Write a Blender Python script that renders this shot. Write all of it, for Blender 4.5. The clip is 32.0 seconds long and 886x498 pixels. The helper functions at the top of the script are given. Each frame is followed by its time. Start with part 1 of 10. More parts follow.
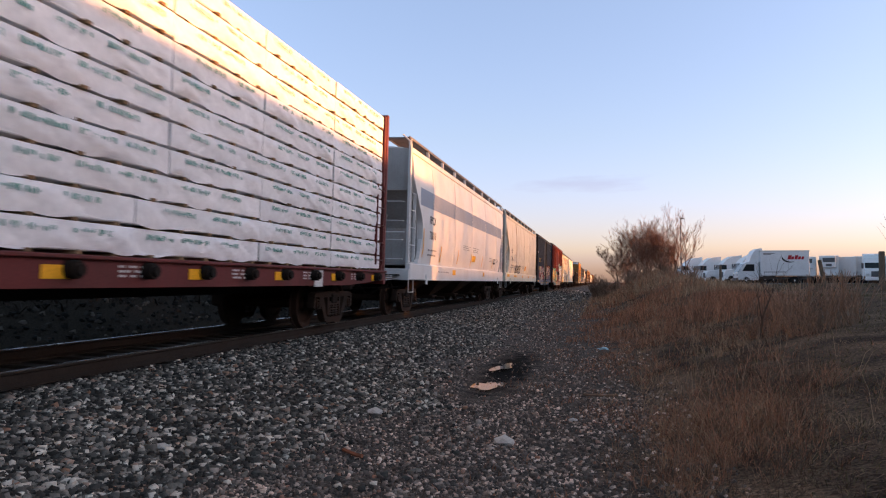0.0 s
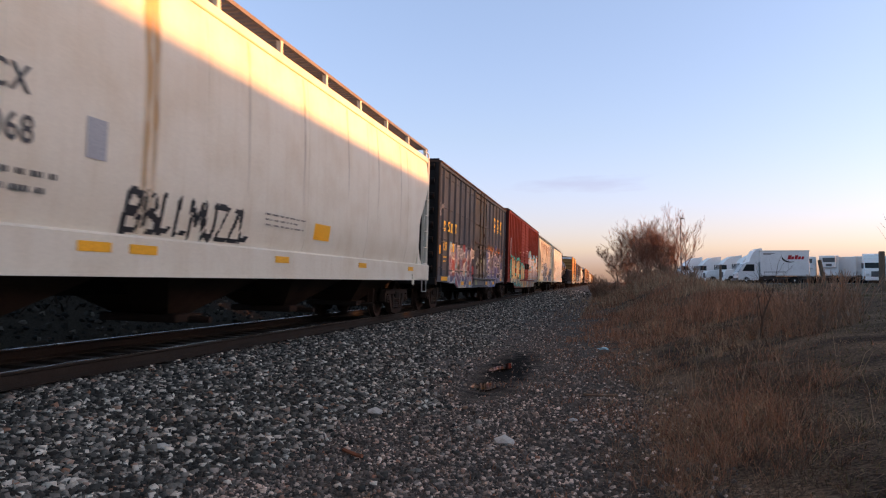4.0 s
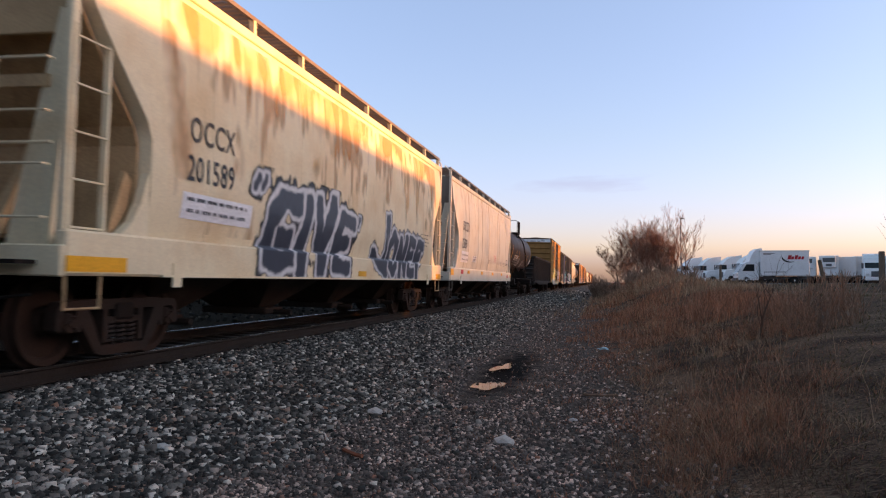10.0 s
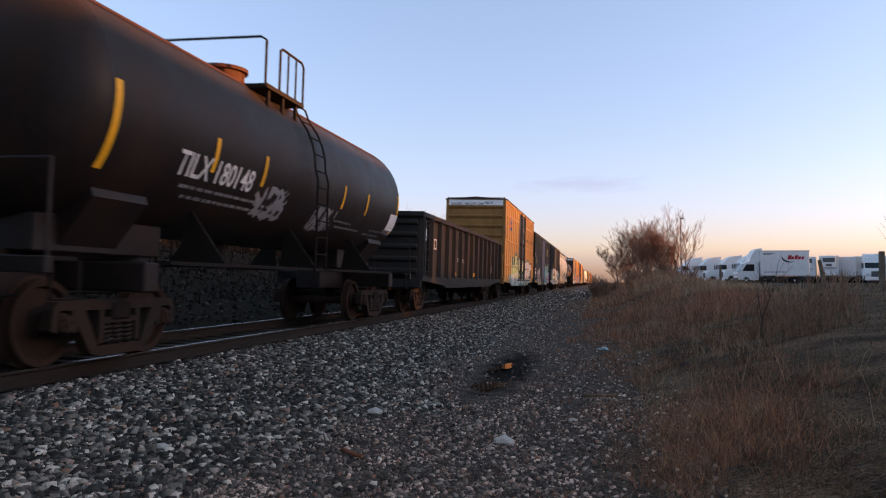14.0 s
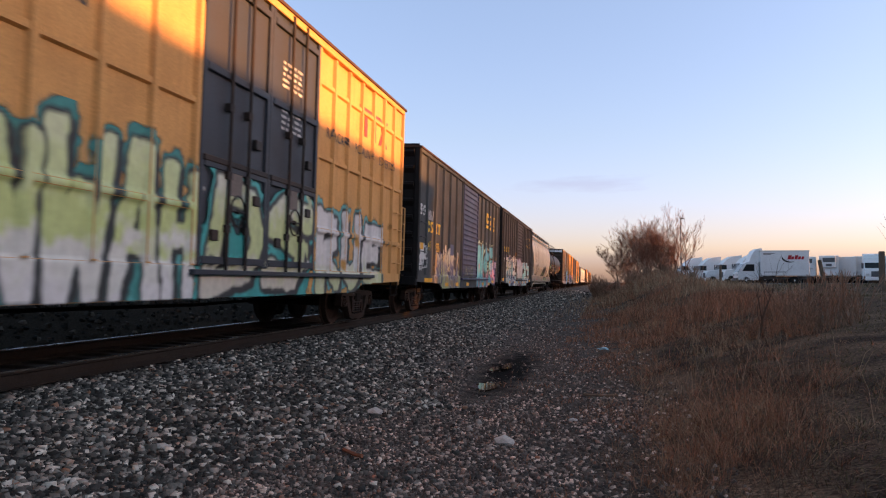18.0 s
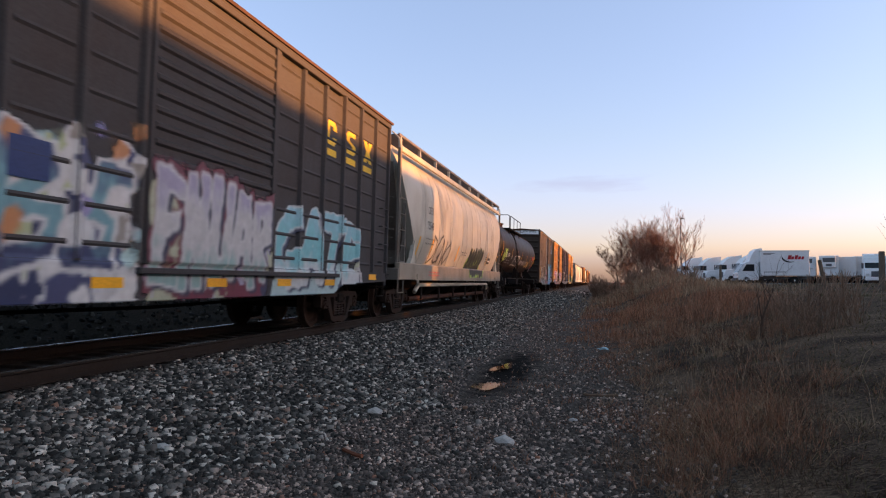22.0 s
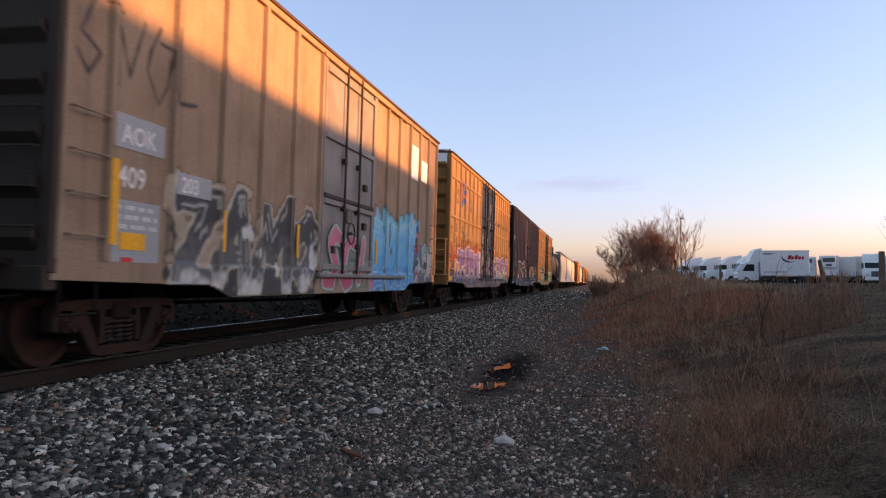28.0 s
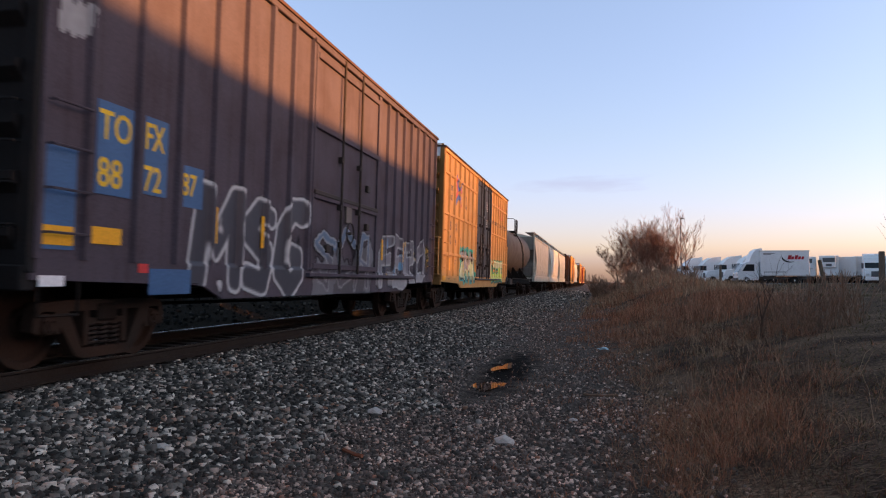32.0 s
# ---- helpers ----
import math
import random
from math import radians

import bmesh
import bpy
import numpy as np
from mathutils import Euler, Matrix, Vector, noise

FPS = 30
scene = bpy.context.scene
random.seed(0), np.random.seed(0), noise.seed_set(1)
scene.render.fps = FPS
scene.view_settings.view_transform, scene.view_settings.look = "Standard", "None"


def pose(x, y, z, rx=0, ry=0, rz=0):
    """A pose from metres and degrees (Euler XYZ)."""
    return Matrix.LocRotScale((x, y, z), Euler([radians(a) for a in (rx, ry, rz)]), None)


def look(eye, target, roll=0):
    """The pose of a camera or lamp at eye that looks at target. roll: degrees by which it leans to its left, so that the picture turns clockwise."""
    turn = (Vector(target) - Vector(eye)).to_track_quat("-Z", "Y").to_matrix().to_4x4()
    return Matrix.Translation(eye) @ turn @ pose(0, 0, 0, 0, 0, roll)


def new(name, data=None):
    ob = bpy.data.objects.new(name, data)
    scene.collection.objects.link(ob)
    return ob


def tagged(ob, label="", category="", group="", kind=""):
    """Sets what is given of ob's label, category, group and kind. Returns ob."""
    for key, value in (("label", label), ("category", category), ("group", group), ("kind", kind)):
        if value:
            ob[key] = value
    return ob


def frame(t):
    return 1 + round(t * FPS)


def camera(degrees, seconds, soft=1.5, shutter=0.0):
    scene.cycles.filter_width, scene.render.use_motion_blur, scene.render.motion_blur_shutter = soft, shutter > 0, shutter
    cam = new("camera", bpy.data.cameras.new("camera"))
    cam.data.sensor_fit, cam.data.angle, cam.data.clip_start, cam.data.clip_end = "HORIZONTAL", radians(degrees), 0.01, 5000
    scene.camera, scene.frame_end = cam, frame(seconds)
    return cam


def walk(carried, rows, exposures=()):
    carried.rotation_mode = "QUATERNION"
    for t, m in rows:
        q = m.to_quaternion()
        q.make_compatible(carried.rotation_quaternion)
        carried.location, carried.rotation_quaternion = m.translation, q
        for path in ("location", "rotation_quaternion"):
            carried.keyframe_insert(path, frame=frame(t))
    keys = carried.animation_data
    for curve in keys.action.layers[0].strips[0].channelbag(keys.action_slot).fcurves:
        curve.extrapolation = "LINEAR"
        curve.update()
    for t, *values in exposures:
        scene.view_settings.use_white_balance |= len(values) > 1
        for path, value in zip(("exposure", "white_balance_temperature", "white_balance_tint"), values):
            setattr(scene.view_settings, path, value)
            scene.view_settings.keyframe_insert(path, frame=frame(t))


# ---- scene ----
# The near rail's head lies at z = 0 and x = -5.7; the track runs along y. The camera stands beside it.
NEAR_RAIL, HALF_GAUGE, CANT = -5.70, 0.7535, 1.66
SPEED = 9.04
SECONDS = 32.0
cam = camera(61.4, SECONDS, soft=1.15, shutter=0.25)
EYE = (0.0, 0.0, 0.874)
walk(cam, [(0.0, pose(*EYE, 92.56, 0, 11.97)), (32.0, pose(*EYE, 92.56, 0, 11.97))], exposures=[(0.0, 1.75), (32.0, 1.75)])

# ---- light ----
SUN_EL, SUN_AZ = 5.0, 84.0          # azimuth clockwise from the track's direction
world = bpy.data.worlds.new("sky")
scene.world = world
world.use_nodes = True
wn = world.node_tree.nodes
sky = wn.new("ShaderNodeTexSky")
sky.sky_type = "NISHITA"
sky.sun_disc = False
sky.sun_elevation, sky.sun_rotation = radians(SUN_EL), radians(SUN_AZ)
sky.air_density, sky.dust_density, sky.ozone_density = 1.0, 1.0, 2.0
wn["Background"].inputs[1].default_value = 0.15
# the evening sky pales to peach near the horizon: tint by height over it
wc, wz, wr, wm = wn.new("ShaderNodeTexCoord"), wn.new("ShaderNodeSeparateXYZ"), wn.new("ShaderNodeValToRGB"), wn.new("ShaderNodeMix")
wm.data_type, wm.blend_type = "RGBA", "MULTIPLY"
wm.inputs[0].default_value = 1.0
for pos, c in ((0.0, (0.82, 0.72, 1.52)), (0.028, (0.85, 0.74, 1.48)), (0.042, (1.0, 0.82, 1.30)), (0.08, (1.04, 0.84, 1.24)), (0.19, (1.16, 0.92, 1.08)), (0.36, (1.37, 1.06, 1.14)), (0.6, (1.36, 1.12, 0.98)), (1.0, (1.36, 1.13, 0.95))):
    e = wr.color_ramp.elements[0] if pos == 0 else wr.color_ramp.elements[-1] if pos == 1 else wr.color_ramp.elements.new(pos)
    e.color = (*c, 1)
wl = world.node_tree.links
wl.new(wc.outputs["Generated"], wz.inputs[0])
wl.new(wz.outputs[2], wr.inputs[0])
wl.new(sky.outputs[0], wm.inputs[6])
wl.new(wr.outputs[0], wm.inputs[7])
# one thin pink wisp of cloud low over the track
wp, ws, wq, wk, wi = (wn.new(k) for k in ("ShaderNodeMapping", "ShaderNodeVectorMath", "ShaderNodeTexNoise", "ShaderNodeMath", "ShaderNodeMapRange"))
wp.inputs["Location"].default_value, wp.inputs["Scale"].default_value = (0.02 / 0.085, 0, -0.128 / 0.011), (1 / 0.085, 0, 1 / 0.011)
ws.operation, wk.operation = "LENGTH", "MULTIPLY_ADD"
wq.inputs["Scale"].default_value, wq.inputs["Detail"].default_value = 1.6, 5.0
wk.inputs[1].default_value = 1.9
wi.inputs[1].default_value, wi.inputs[2].default_value, wi.inputs[3].default_value, wi.inputs[4].default_value = 1.2, 2.1, 0.5, 0.0
wh = wn.new("ShaderNodeMix"); wh.data_type, wh.blend_type = "RGBA", "MULTIPLY"
wh.inputs[7].default_value = (0.84, 0.76, 0.80, 1)
wa = wn.new("ShaderNodeMath"); wa.operation = "GREATER_THAN"; wa.inputs[1].default_value = 0.0
wb = wn.new("ShaderNodeMath"); wb.operation = "MULTIPLY"
wl.new(wc.outputs["Generated"], wp.inputs[0]); wl.new(wp.outputs[0], ws.inputs[0]); wl.new(wp.outputs[0], wq.inputs["Vector"])
wl.new(wq.outputs[0], wk.inputs[0]); wl.new(ws.outputs["Value"], wk.inputs[2]); wl.new(wk.outputs[0], wi.inputs[0])
wl.new(wz.outputs[1], wa.inputs[0]); wl.new(wa.outputs[0], wb.inputs[0]); wl.new(wi.outputs[0], wb.inputs[1])
wl.new(wb.outputs[0], wh.inputs[0]); wl.new(wm.outputs[2], wh.inputs[6])
wl.new(wh.outputs[2], wn["Background"].inputs[0])
sun = new("sun", bpy.data.lights.new("sun", "SUN"))
sun.data.energy, sun.data.angle, sun.data.color = 4.5, radians(0.65), (1.0, 0.39, 0.11)
_d = Vector((math.sin(radians(SUN_AZ)), math.cos(radians(SUN_AZ)), math.tan(radians(SUN_EL))))
sun.matrix_world = look(_d * 50, (0, 0, 0))


# ---- materials ----
def mixer(nt, blend="MIX"):
    n = nt.nodes.new("ShaderNodeMix")
    n.data_type, n.blend_type = "RGBA", blend
    return n


def surface(name, rgb, rough=0.6, metal=0.0, dirt=(0.05, 0.04, 0.03), grime=0.35, streak=0.0, scale=1.5, bump=0.15, fine=40.0,
            island=0.0, vary=0.0, speck=0.0):
    """Base colour with stains at two scales, streaks that run down, grain and relief."""
    m = bpy.data.materials.new(name)
    m.use_nodes = True
    nt = m.node_tree
    N, L = nt.nodes.new, nt.links.new
    b = nt.nodes["Principled BSDF"]
    tc, info = N("ShaderNodeTexCoord"), N("ShaderNodeObjectInfo")
    add = N("ShaderNodeVectorMath"); add.operation = "ADD"
    sc = N("ShaderNodeVectorMath"); sc.operation = "SCALE"
    comb = N("ShaderNodeCombineXYZ")
    for i in range(3):
        L(info.outputs["Random"], comb.inputs[i])
    L(comb.outputs[0], sc.inputs[0]); sc.inputs["Scale"].default_value = 17.0 if vary or island else 0.0
    L(tc.outputs["Object"], add.inputs[0]); L(sc.outputs[0], add.inputs[1])
    big, small = N("ShaderNodeTexNoise"), N("ShaderNodeTexNoise")
    big.inputs["Scale"].default_value, big.inputs["Detail"].default_value = scale, 6.0
    small.inputs["Scale"].default_value, small.inputs["Detail"].default_value = fine, 4.0
    L(add.outputs[0], big.inputs["Vector"]); L(add.outputs[0], small.inputs["Vector"])
    r1 = N("ShaderNodeMapRange"); r1.inputs[1].default_value, r1.inputs[2].default_value = 0.45, 0.72
    L(big.outputs[0], r1.inputs[0]); r1.inputs[4].default_value = grime
    m1 = mixer(nt); L(r1.outputs[0], m1.inputs[0])
    m1.inputs[6].default_value, m1.inputs[7].default_value = (*rgb, 1), (*dirt, 1)
    last = m1.outputs[2]
    if streak:
        mp = N("ShaderNodeMapping"); mp.inputs["Scale"].default_value = (9.0, 9.0, 0.35)
        st = N("ShaderNodeTexNoise"); st.inputs["Scale"].default_value, st.inputs["Detail"].default_value = 1.0, 3.0
        L(add.outputs[0], mp.inputs[0]); L(mp.outputs[0], st.inputs["Vector"])
        r2 = N("ShaderNodeMapRange"); r2.inputs[1].default_value, r2.inputs[2].default_value, r2.inputs[4].default_value = 0.52, 0.75, streak
        L(st.outputs[0], r2.inputs[0])
        m2 = mixer(nt); L(r2.outputs[0], m2.inputs[0]); L(last, m2.inputs[6]); m2.inputs[7].default_value = (*dirt, 1)
        last = m2.outputs[2]
    r3 = N("ShaderNodeMapRange"); r3.inputs[1].default_value, r3.inputs[2].default_value = 0.3, 0.7
    r3.inputs[3].default_value, r3.inputs[4].default_value = 0.82 - speck, 1.12 + speck
    L(small.outputs[0], r3.inputs[0])
    m3 = mixer(nt, "MULTIPLY"); m3.inputs[0].default_value = 1.0
    L(last, m3.inputs[6]); L(r3.outputs[0], m3.inputs[7])
    last = m3.outputs[2]
    if island or vary:
        r4 = N("ShaderNodeMapRange")
        k = island or vary
        r4.inputs[3].default_value, r4.inputs[4].default_value = 1 - k, 1 + k
        if island:
            geo = N("ShaderNodeNewGeometry"); L(geo.outputs["Random Per Island"], r4.inputs[0])
        else:
            L(info.outputs["Random"], r4.inputs[0])
        m4 = mixer(nt, "MULTIPLY"); m4.inputs[0].default_value = 1.0
        L(last, m4.inputs[6]); L(r4.outputs[0], m4.inputs[7])
        last = m4.outputs[2]
    L(last, b.inputs["Base Color"])
    rr = N("ShaderNodeMapRange"); rr.inputs[3].default_value, rr.inputs[4].default_value = max(rough - 0.12, 0.05), min(rough + 0.15, 1)
    L(big.outputs[0], rr.inputs[0]); L(rr.outputs[0], b.inputs["Roughness"])
    b.inputs["Metallic"].default_value = metal
    b.inputs["Specular IOR Level"].default_value = 0.5 if metal > 0.5 or rough < 0.3 else 0.22 if rough < 0.62 else 0.08
    if bump:
        bp = N("ShaderNodeBump"); bp.inputs["Strength"].default_value, bp.inputs["Distance"].default_value = bump, 0.01
        L(small.outputs[0], bp.inputs["Height"]); L(bp.outputs[0], b.inputs["Normal"])
    return m


BLACK_DIRT = (0.02, 0.018, 0.016)
MAT = {
    "steel_dark": surface("dark_brake_dusted_steel", (0.018, 0.015, 0.013), 0.8, 0.0, (0.04, 0.02, 0.012), 0.25, bump=0.3),
    "truck": surface("rusty_cast_steel", (0.034, 0.026, 0.021), 0.8, 0.0, (0.06, 0.026, 0.014), 0.4, bump=0.3),
    "wheel": surface("brown_rusted_wheel_steel", (0.040, 0.024, 0.017), 0.75, 0.0, (0.03, 0.02, 0.015), 0.5, bump=0.2),
    "spring": surface("sooty_spring_steel", (0.05, 0.036, 0.03), 0.6, 0.2, BLACK_DIRT, 0.3),
    "rail": surface("rail_side_rust", (0.034, 0.027, 0.022), 0.8, 0.0, (0.03, 0.02, 0.015), 0.5, bump=0.3),
    "rail_top": surface("polished_rail_steel", (0.55, 0.53, 0.5), 0.22, 1.0, (0.3, 0.28, 0.26), 0.3, bump=0.02),
    "tie": surface("creosoted_wood", (0.034, 0.028, 0.023), 0.9, 0, (0.09, 0.08, 0.07), 0.4, bump=0.5, vary=0.25),
    "yellow": surface("faded_yellow_film", (0.85, 0.42, 0.02), 0.5, 0, (0.2, 0.12, 0.04), 0.2, bump=0.02),
    "letter_yellow": surface("yellow_lettering_paint", (0.78, 0.5, 0.03), 0.6, 0, (0.2, 0.14, 0.05), 0.35, bump=0.02),
    "letter_white": surface("white_lettering_paint", (0.72, 0.72, 0.70), 0.6, 0, (0.25, 0.22, 0.2), 0.3, bump=0.02),
    "letter_black": surface("black_lettering_paint", (0.05, 0.05, 0.055), 0.6, 0, (0.2, 0.2, 0.19), 0.3, bump=0.02),
    "grate": surface("galvanised_grating", (0.16, 0.14, 0.125), 0.6, 0.1, (0.1, 0.06, 0.04), 0.4),
    "rod": surface("greasy_dark_lock_steel", (0.030, 0.024, 0.021), 0.6, 0.0, (0.07, 0.035, 0.02), 0.4, bump=0.1),
    "under": surface("sooty_rust_brown_underside", (0.055, 0.036, 0.026), 0.8, 0.0, (0.02, 0.016, 0.013), 0.5, 0.3, bump=0.2),
    "placard_red": surface("red_placard", (0.6, 0.03, 0.04), 0.5, 0, BLACK_DIRT, 0.15, bump=0.02),
}


# ---- mesh helpers ----
class Shape:
    """Vertices and faces of one mesh."""

    def __init__(self):
        self.v, self.f, self.smooth = [], [], False

    def add(self, verts, faces):
        n = len(self.v)
        self.v += [tuple(p) for p in verts]
        self.f += [tuple(i + n for i in face) for face in faces]
        return self

    def box(self, x0, x1, y0, y1, z0, z1, e=0.0):
        """A box; e bevels its twelve edges."""
        if e <= 0:
            v = [(x, y, z) for x in (x0, x1) for y in (y0, y1) for z in (z0, z1)]
            return self.add(v, [(0, 1, 3, 2), (4, 6, 7, 5), (0, 4, 5, 1), (2, 3, 7, 6), (0, 2, 6, 4), (1, 5, 7, 3)])
        c = ((x0 + x1) / 2, (y0 + y1) / 2, (z0 + z1) / 2)
        h = (abs(x1 - x0) / 2, abs(y1 - y0) / 2, abs(z1 - z0) / 2)
        v, idx = [], {}
        for sx in (-1, 1):
            for sy in (-1, 1):
                for sz in (-1, 1):
                    for a in range(3):
                        s = (sx, sy, sz)
                        idx[s, a] = len(v)
                        v.append([c[k] + s[k] * (h[k] - (0 if k == a else min(e, h[k] * 0.9))) for k in range(3)])
        f = []
        for a in range(3):
            b, d = (a + 1) % 3, (a + 2) % 3
            for sa in (-1, 1):
                q = []
                for sb, sd in ((-1, -1), (1, -1), (1, 1), (-1, 1)):
                    s = [0, 0, 0]; s[a], s[b], s[d] = sa, sb, sd
                    q.append(idx[tuple(s), a])
                f.append(q if sa > 0 else q[::-1])
            for sb in (-1, 1):
                for sd in (-1, 1):
                    s0, s1 = [0, 0, 0], [0, 0, 0]
                    s0[a], s0[b], s0[d] = -1, sb, sd
                    s1[a], s1[b], s1[d] = 1, sb, sd
                    q = [idx[tuple(s0), b], idx[tuple(s1), b], idx[tuple(s1), d], idx[tuple(s0), d]]
                    f.append(q if sb * sd > 0 else q[::-1])
        for s in [(i, j, k) for i in (-1, 1) for j in (-1, 1) for k in (-1, 1)]:
            q = [idx[s, 0], idx[s, 1], idx[s, 2]]
            f.append(q if s[0] * s[1] * s[2] > 0 else q[::-1])
        return self.add(v, f)

    def prism(self, outline, axis, a, b):
        """An outline of two coordinates, pulled along axis from a to b."""
        n = len(outline)

        def p(u, w, t):
            return {"x": (t, u, w), "y": (u, t, w), "z": (u, w, t)}[axis]
        v = [p(u, w, a) for u, w in outline] + [p(u, w, b) for u, w in outline]
        f = [tuple(range(n))[::-1], tuple(range(n, 2 * n))] + [(i, (i + 1) % n, n + (i + 1) % n, n + i) for i in range(n)]
        return self.add(v, f)

    def tube(self, pts, r, n=6):
        """A round bar along a polyline."""
        pts = [Vector(p) for p in pts]
        rings = []
        for i, p in enumerate(pts):
            d = (pts[min(i + 1, len(pts) - 1)] - pts[max(i - 1, 0)]).normalized()
            u = d.orthogonal().normalized() if i == 0 else (u - d * u.dot(d)).normalized()
            w = d.cross(u)
            rings.append([p + (u * math.cos(k * math.tau / n) + w * math.sin(k * math.tau / n)) * r for k in range(n)])
        v = [q for ring in rings for q in ring]
        f = [(i * n + k, i * n + (k + 1) % n, (i + 1) * n + (k + 1) % n, (i + 1) * n + k) for i in range(len(pts) - 1) for k in range(n)]
        f += [tuple(range(n))[::-1], tuple(range(len(v) - n, len(v)))]
        return self.add(v, f)

    def lathe(self, profile, axis, centre, n=24, close=True):
        """(along, radius) pairs turned about an axis through centre."""
        v, m = [], len(profile)
        for k in range(n):
            c, s = math.cos(k * math.tau / n), math.sin(k * math.tau / n)
            for a, r in profile:
                q = {"x": (a, r * c, r * s), "y": (r * s, a, r * c), "z": (r * c, r * s, a)}[axis]
                v.append(tuple(q[i] + centre[i] for i in range(3)))
        f = []
        for k in range(n):
            j = (k + 1) % n
            f += [(k * m + i, k * m + i + 1, j * m + i + 1, j * m + i) for i in range(m - 1)]
        if close:
            f += [tuple(k * m for k in range(n)), tuple(k * m + m - 1 for k in range(n))[::-1]]
        return self.add(v, f)

    def loft(self, rings, caps=True):
        n = len(rings[0])
        v = [p for r in rings for p in r]
        f = [(i * n + k, i * n + (k + 1) % n, (i + 1) * n + (k + 1) % n, (i + 1) * n + k) for i in range(len(rings) - 1) for k in range(n)]
        if caps:
            f += [tuple(range(n))[::-1], tuple(range(len(v) - n, len(v)))]
        return self.add(v, f)

    def data(self, name, material):
        me = bpy.data.meshes.new(name)
        me.from_pydata(self.v, [], self.f)
        bm = bmesh.new(); bm.from_mesh(me)
        if len(bm.faces) < 20000:
            bmesh.ops.recalc_face_normals(bm, faces=bm.faces)
        bm.to_mesh(me); bm.free()
        me.materials.append(material)
        if self.smooth:
            for p in me.polygons:
                p.use_smooth = True
            me.set_sharp_from_angle(angle=radians(38))
        return me


def part(name, shape, material, parent, label="", at=None):
    """One mesh object under a thing or a part. shape: a Shape, or a mesh that it shares."""
    me = shape if isinstance(shape, bpy.types.Mesh) else shape.data(name, material)
    ob = new(name, me)
    ob.parent = parent
    if at is not None:
        ob.matrix_basis = at
    if label:
        ob["label"] = label
    return ob


def thing(name, label, category, group="", kind="", at=None):
    ob = tagged(new(name), label, category, group, kind)
    ob.empty_display_size = 0.2
    if at is not None:
        ob.matrix_basis = at
    return ob


def solid(name, shape, material, label, category, group="", kind="", at=None):
    ob = tagged(new(name, shape if isinstance(shape, bpy.types.Mesh) else shape.data(name, material)), label, category, group, kind)
    if at is not None:
        ob.matrix_basis = at
    return ob


LETTERS = {}


def letters(parent, body, m, size, material, name="lettering", wide=1.0, spacing=1.0):
    """Flat painted letters, built-in font, as a mesh under parent."""
    key = (body, size, material.name, wide, spacing)
    if key not in LETTERS:
        cu = bpy.data.curves.new("letters", "FONT")
        cu.body, cu.size, cu.offset, cu.space_character, cu.resolution_u = body, size, size * 0.012, spacing, 3
        ob = bpy.data.objects.new("letters", cu)
        scene.collection.objects.link(ob)
        me = bpy.data.meshes.new_from_object(ob.evaluated_get(bpy.context.evaluated_depsgraph_get()))
        bpy.data.objects.remove(ob)
        bpy.data.curves.remove(cu)
        me.materials.clear(); me.materials.append(material)
        for v in me.vertices:
            v.co.x *= wide
        LETTERS[key] = me
    ob = new(name, LETTERS[key])
    ob.parent, ob.matrix_basis = parent, m
    return ob


def on_side(x, y, z):
    """Writing on the side that faces the path: it runs along +y."""
    return Matrix(((0, 0, 1, x), (1, 0, 0, y), (0, 1, 0, z), (0, 0, 0, 1)))


def on_end(x, y, z):
    """Writing on the end that faces -y."""
    return Matrix(((1, 0, 0, x), (0, 0, -1, y), (0, 1, 0, z), (0, 0, 0, 1)))


# ---- spray paint ----
GRID = 0.028


def spray_material():
    m = bpy.data.materials.new("spray_paint")
    m.use_nodes = True
    nt = m.node_tree
    b = nt.nodes["Principled BSDF"]
    a = nt.nodes.new("ShaderNodeAttribute"); a.attribute_name = "paint"
    tc, no = nt.nodes.new("ShaderNodeTexCoord"), nt.nodes.new("ShaderNodeTexNoise")
    no.inputs["Scale"].default_value, no.inputs["Detail"].default_value = 9.0, 6.0
    r = nt.nodes.new("ShaderNodeMapRange"); r.inputs[3].default_value, r.inputs[4].default_value = 0.62, 1.1
    mx = mixer(nt, "MULTIPLY"); mx.inputs[0].default_value = 1.0
    nt.links.new(tc.outputs["Object"], no.inputs["Vector"]); nt.links.new(no.outputs[0], r.inputs[0])
    nt.links.new(a.outputs["Color"], mx.inputs[6]); nt.links.new(r.outputs[0], mx.inputs[7])
    nt.links.new(mx.outputs[2], b.inputs["Base Color"])
    b.inputs["Roughness"].default_value = 0.55
    nt.links.new(a.outputs["Alpha"], b.inputs["Alpha"])
    return m


SPRAY = spray_material()
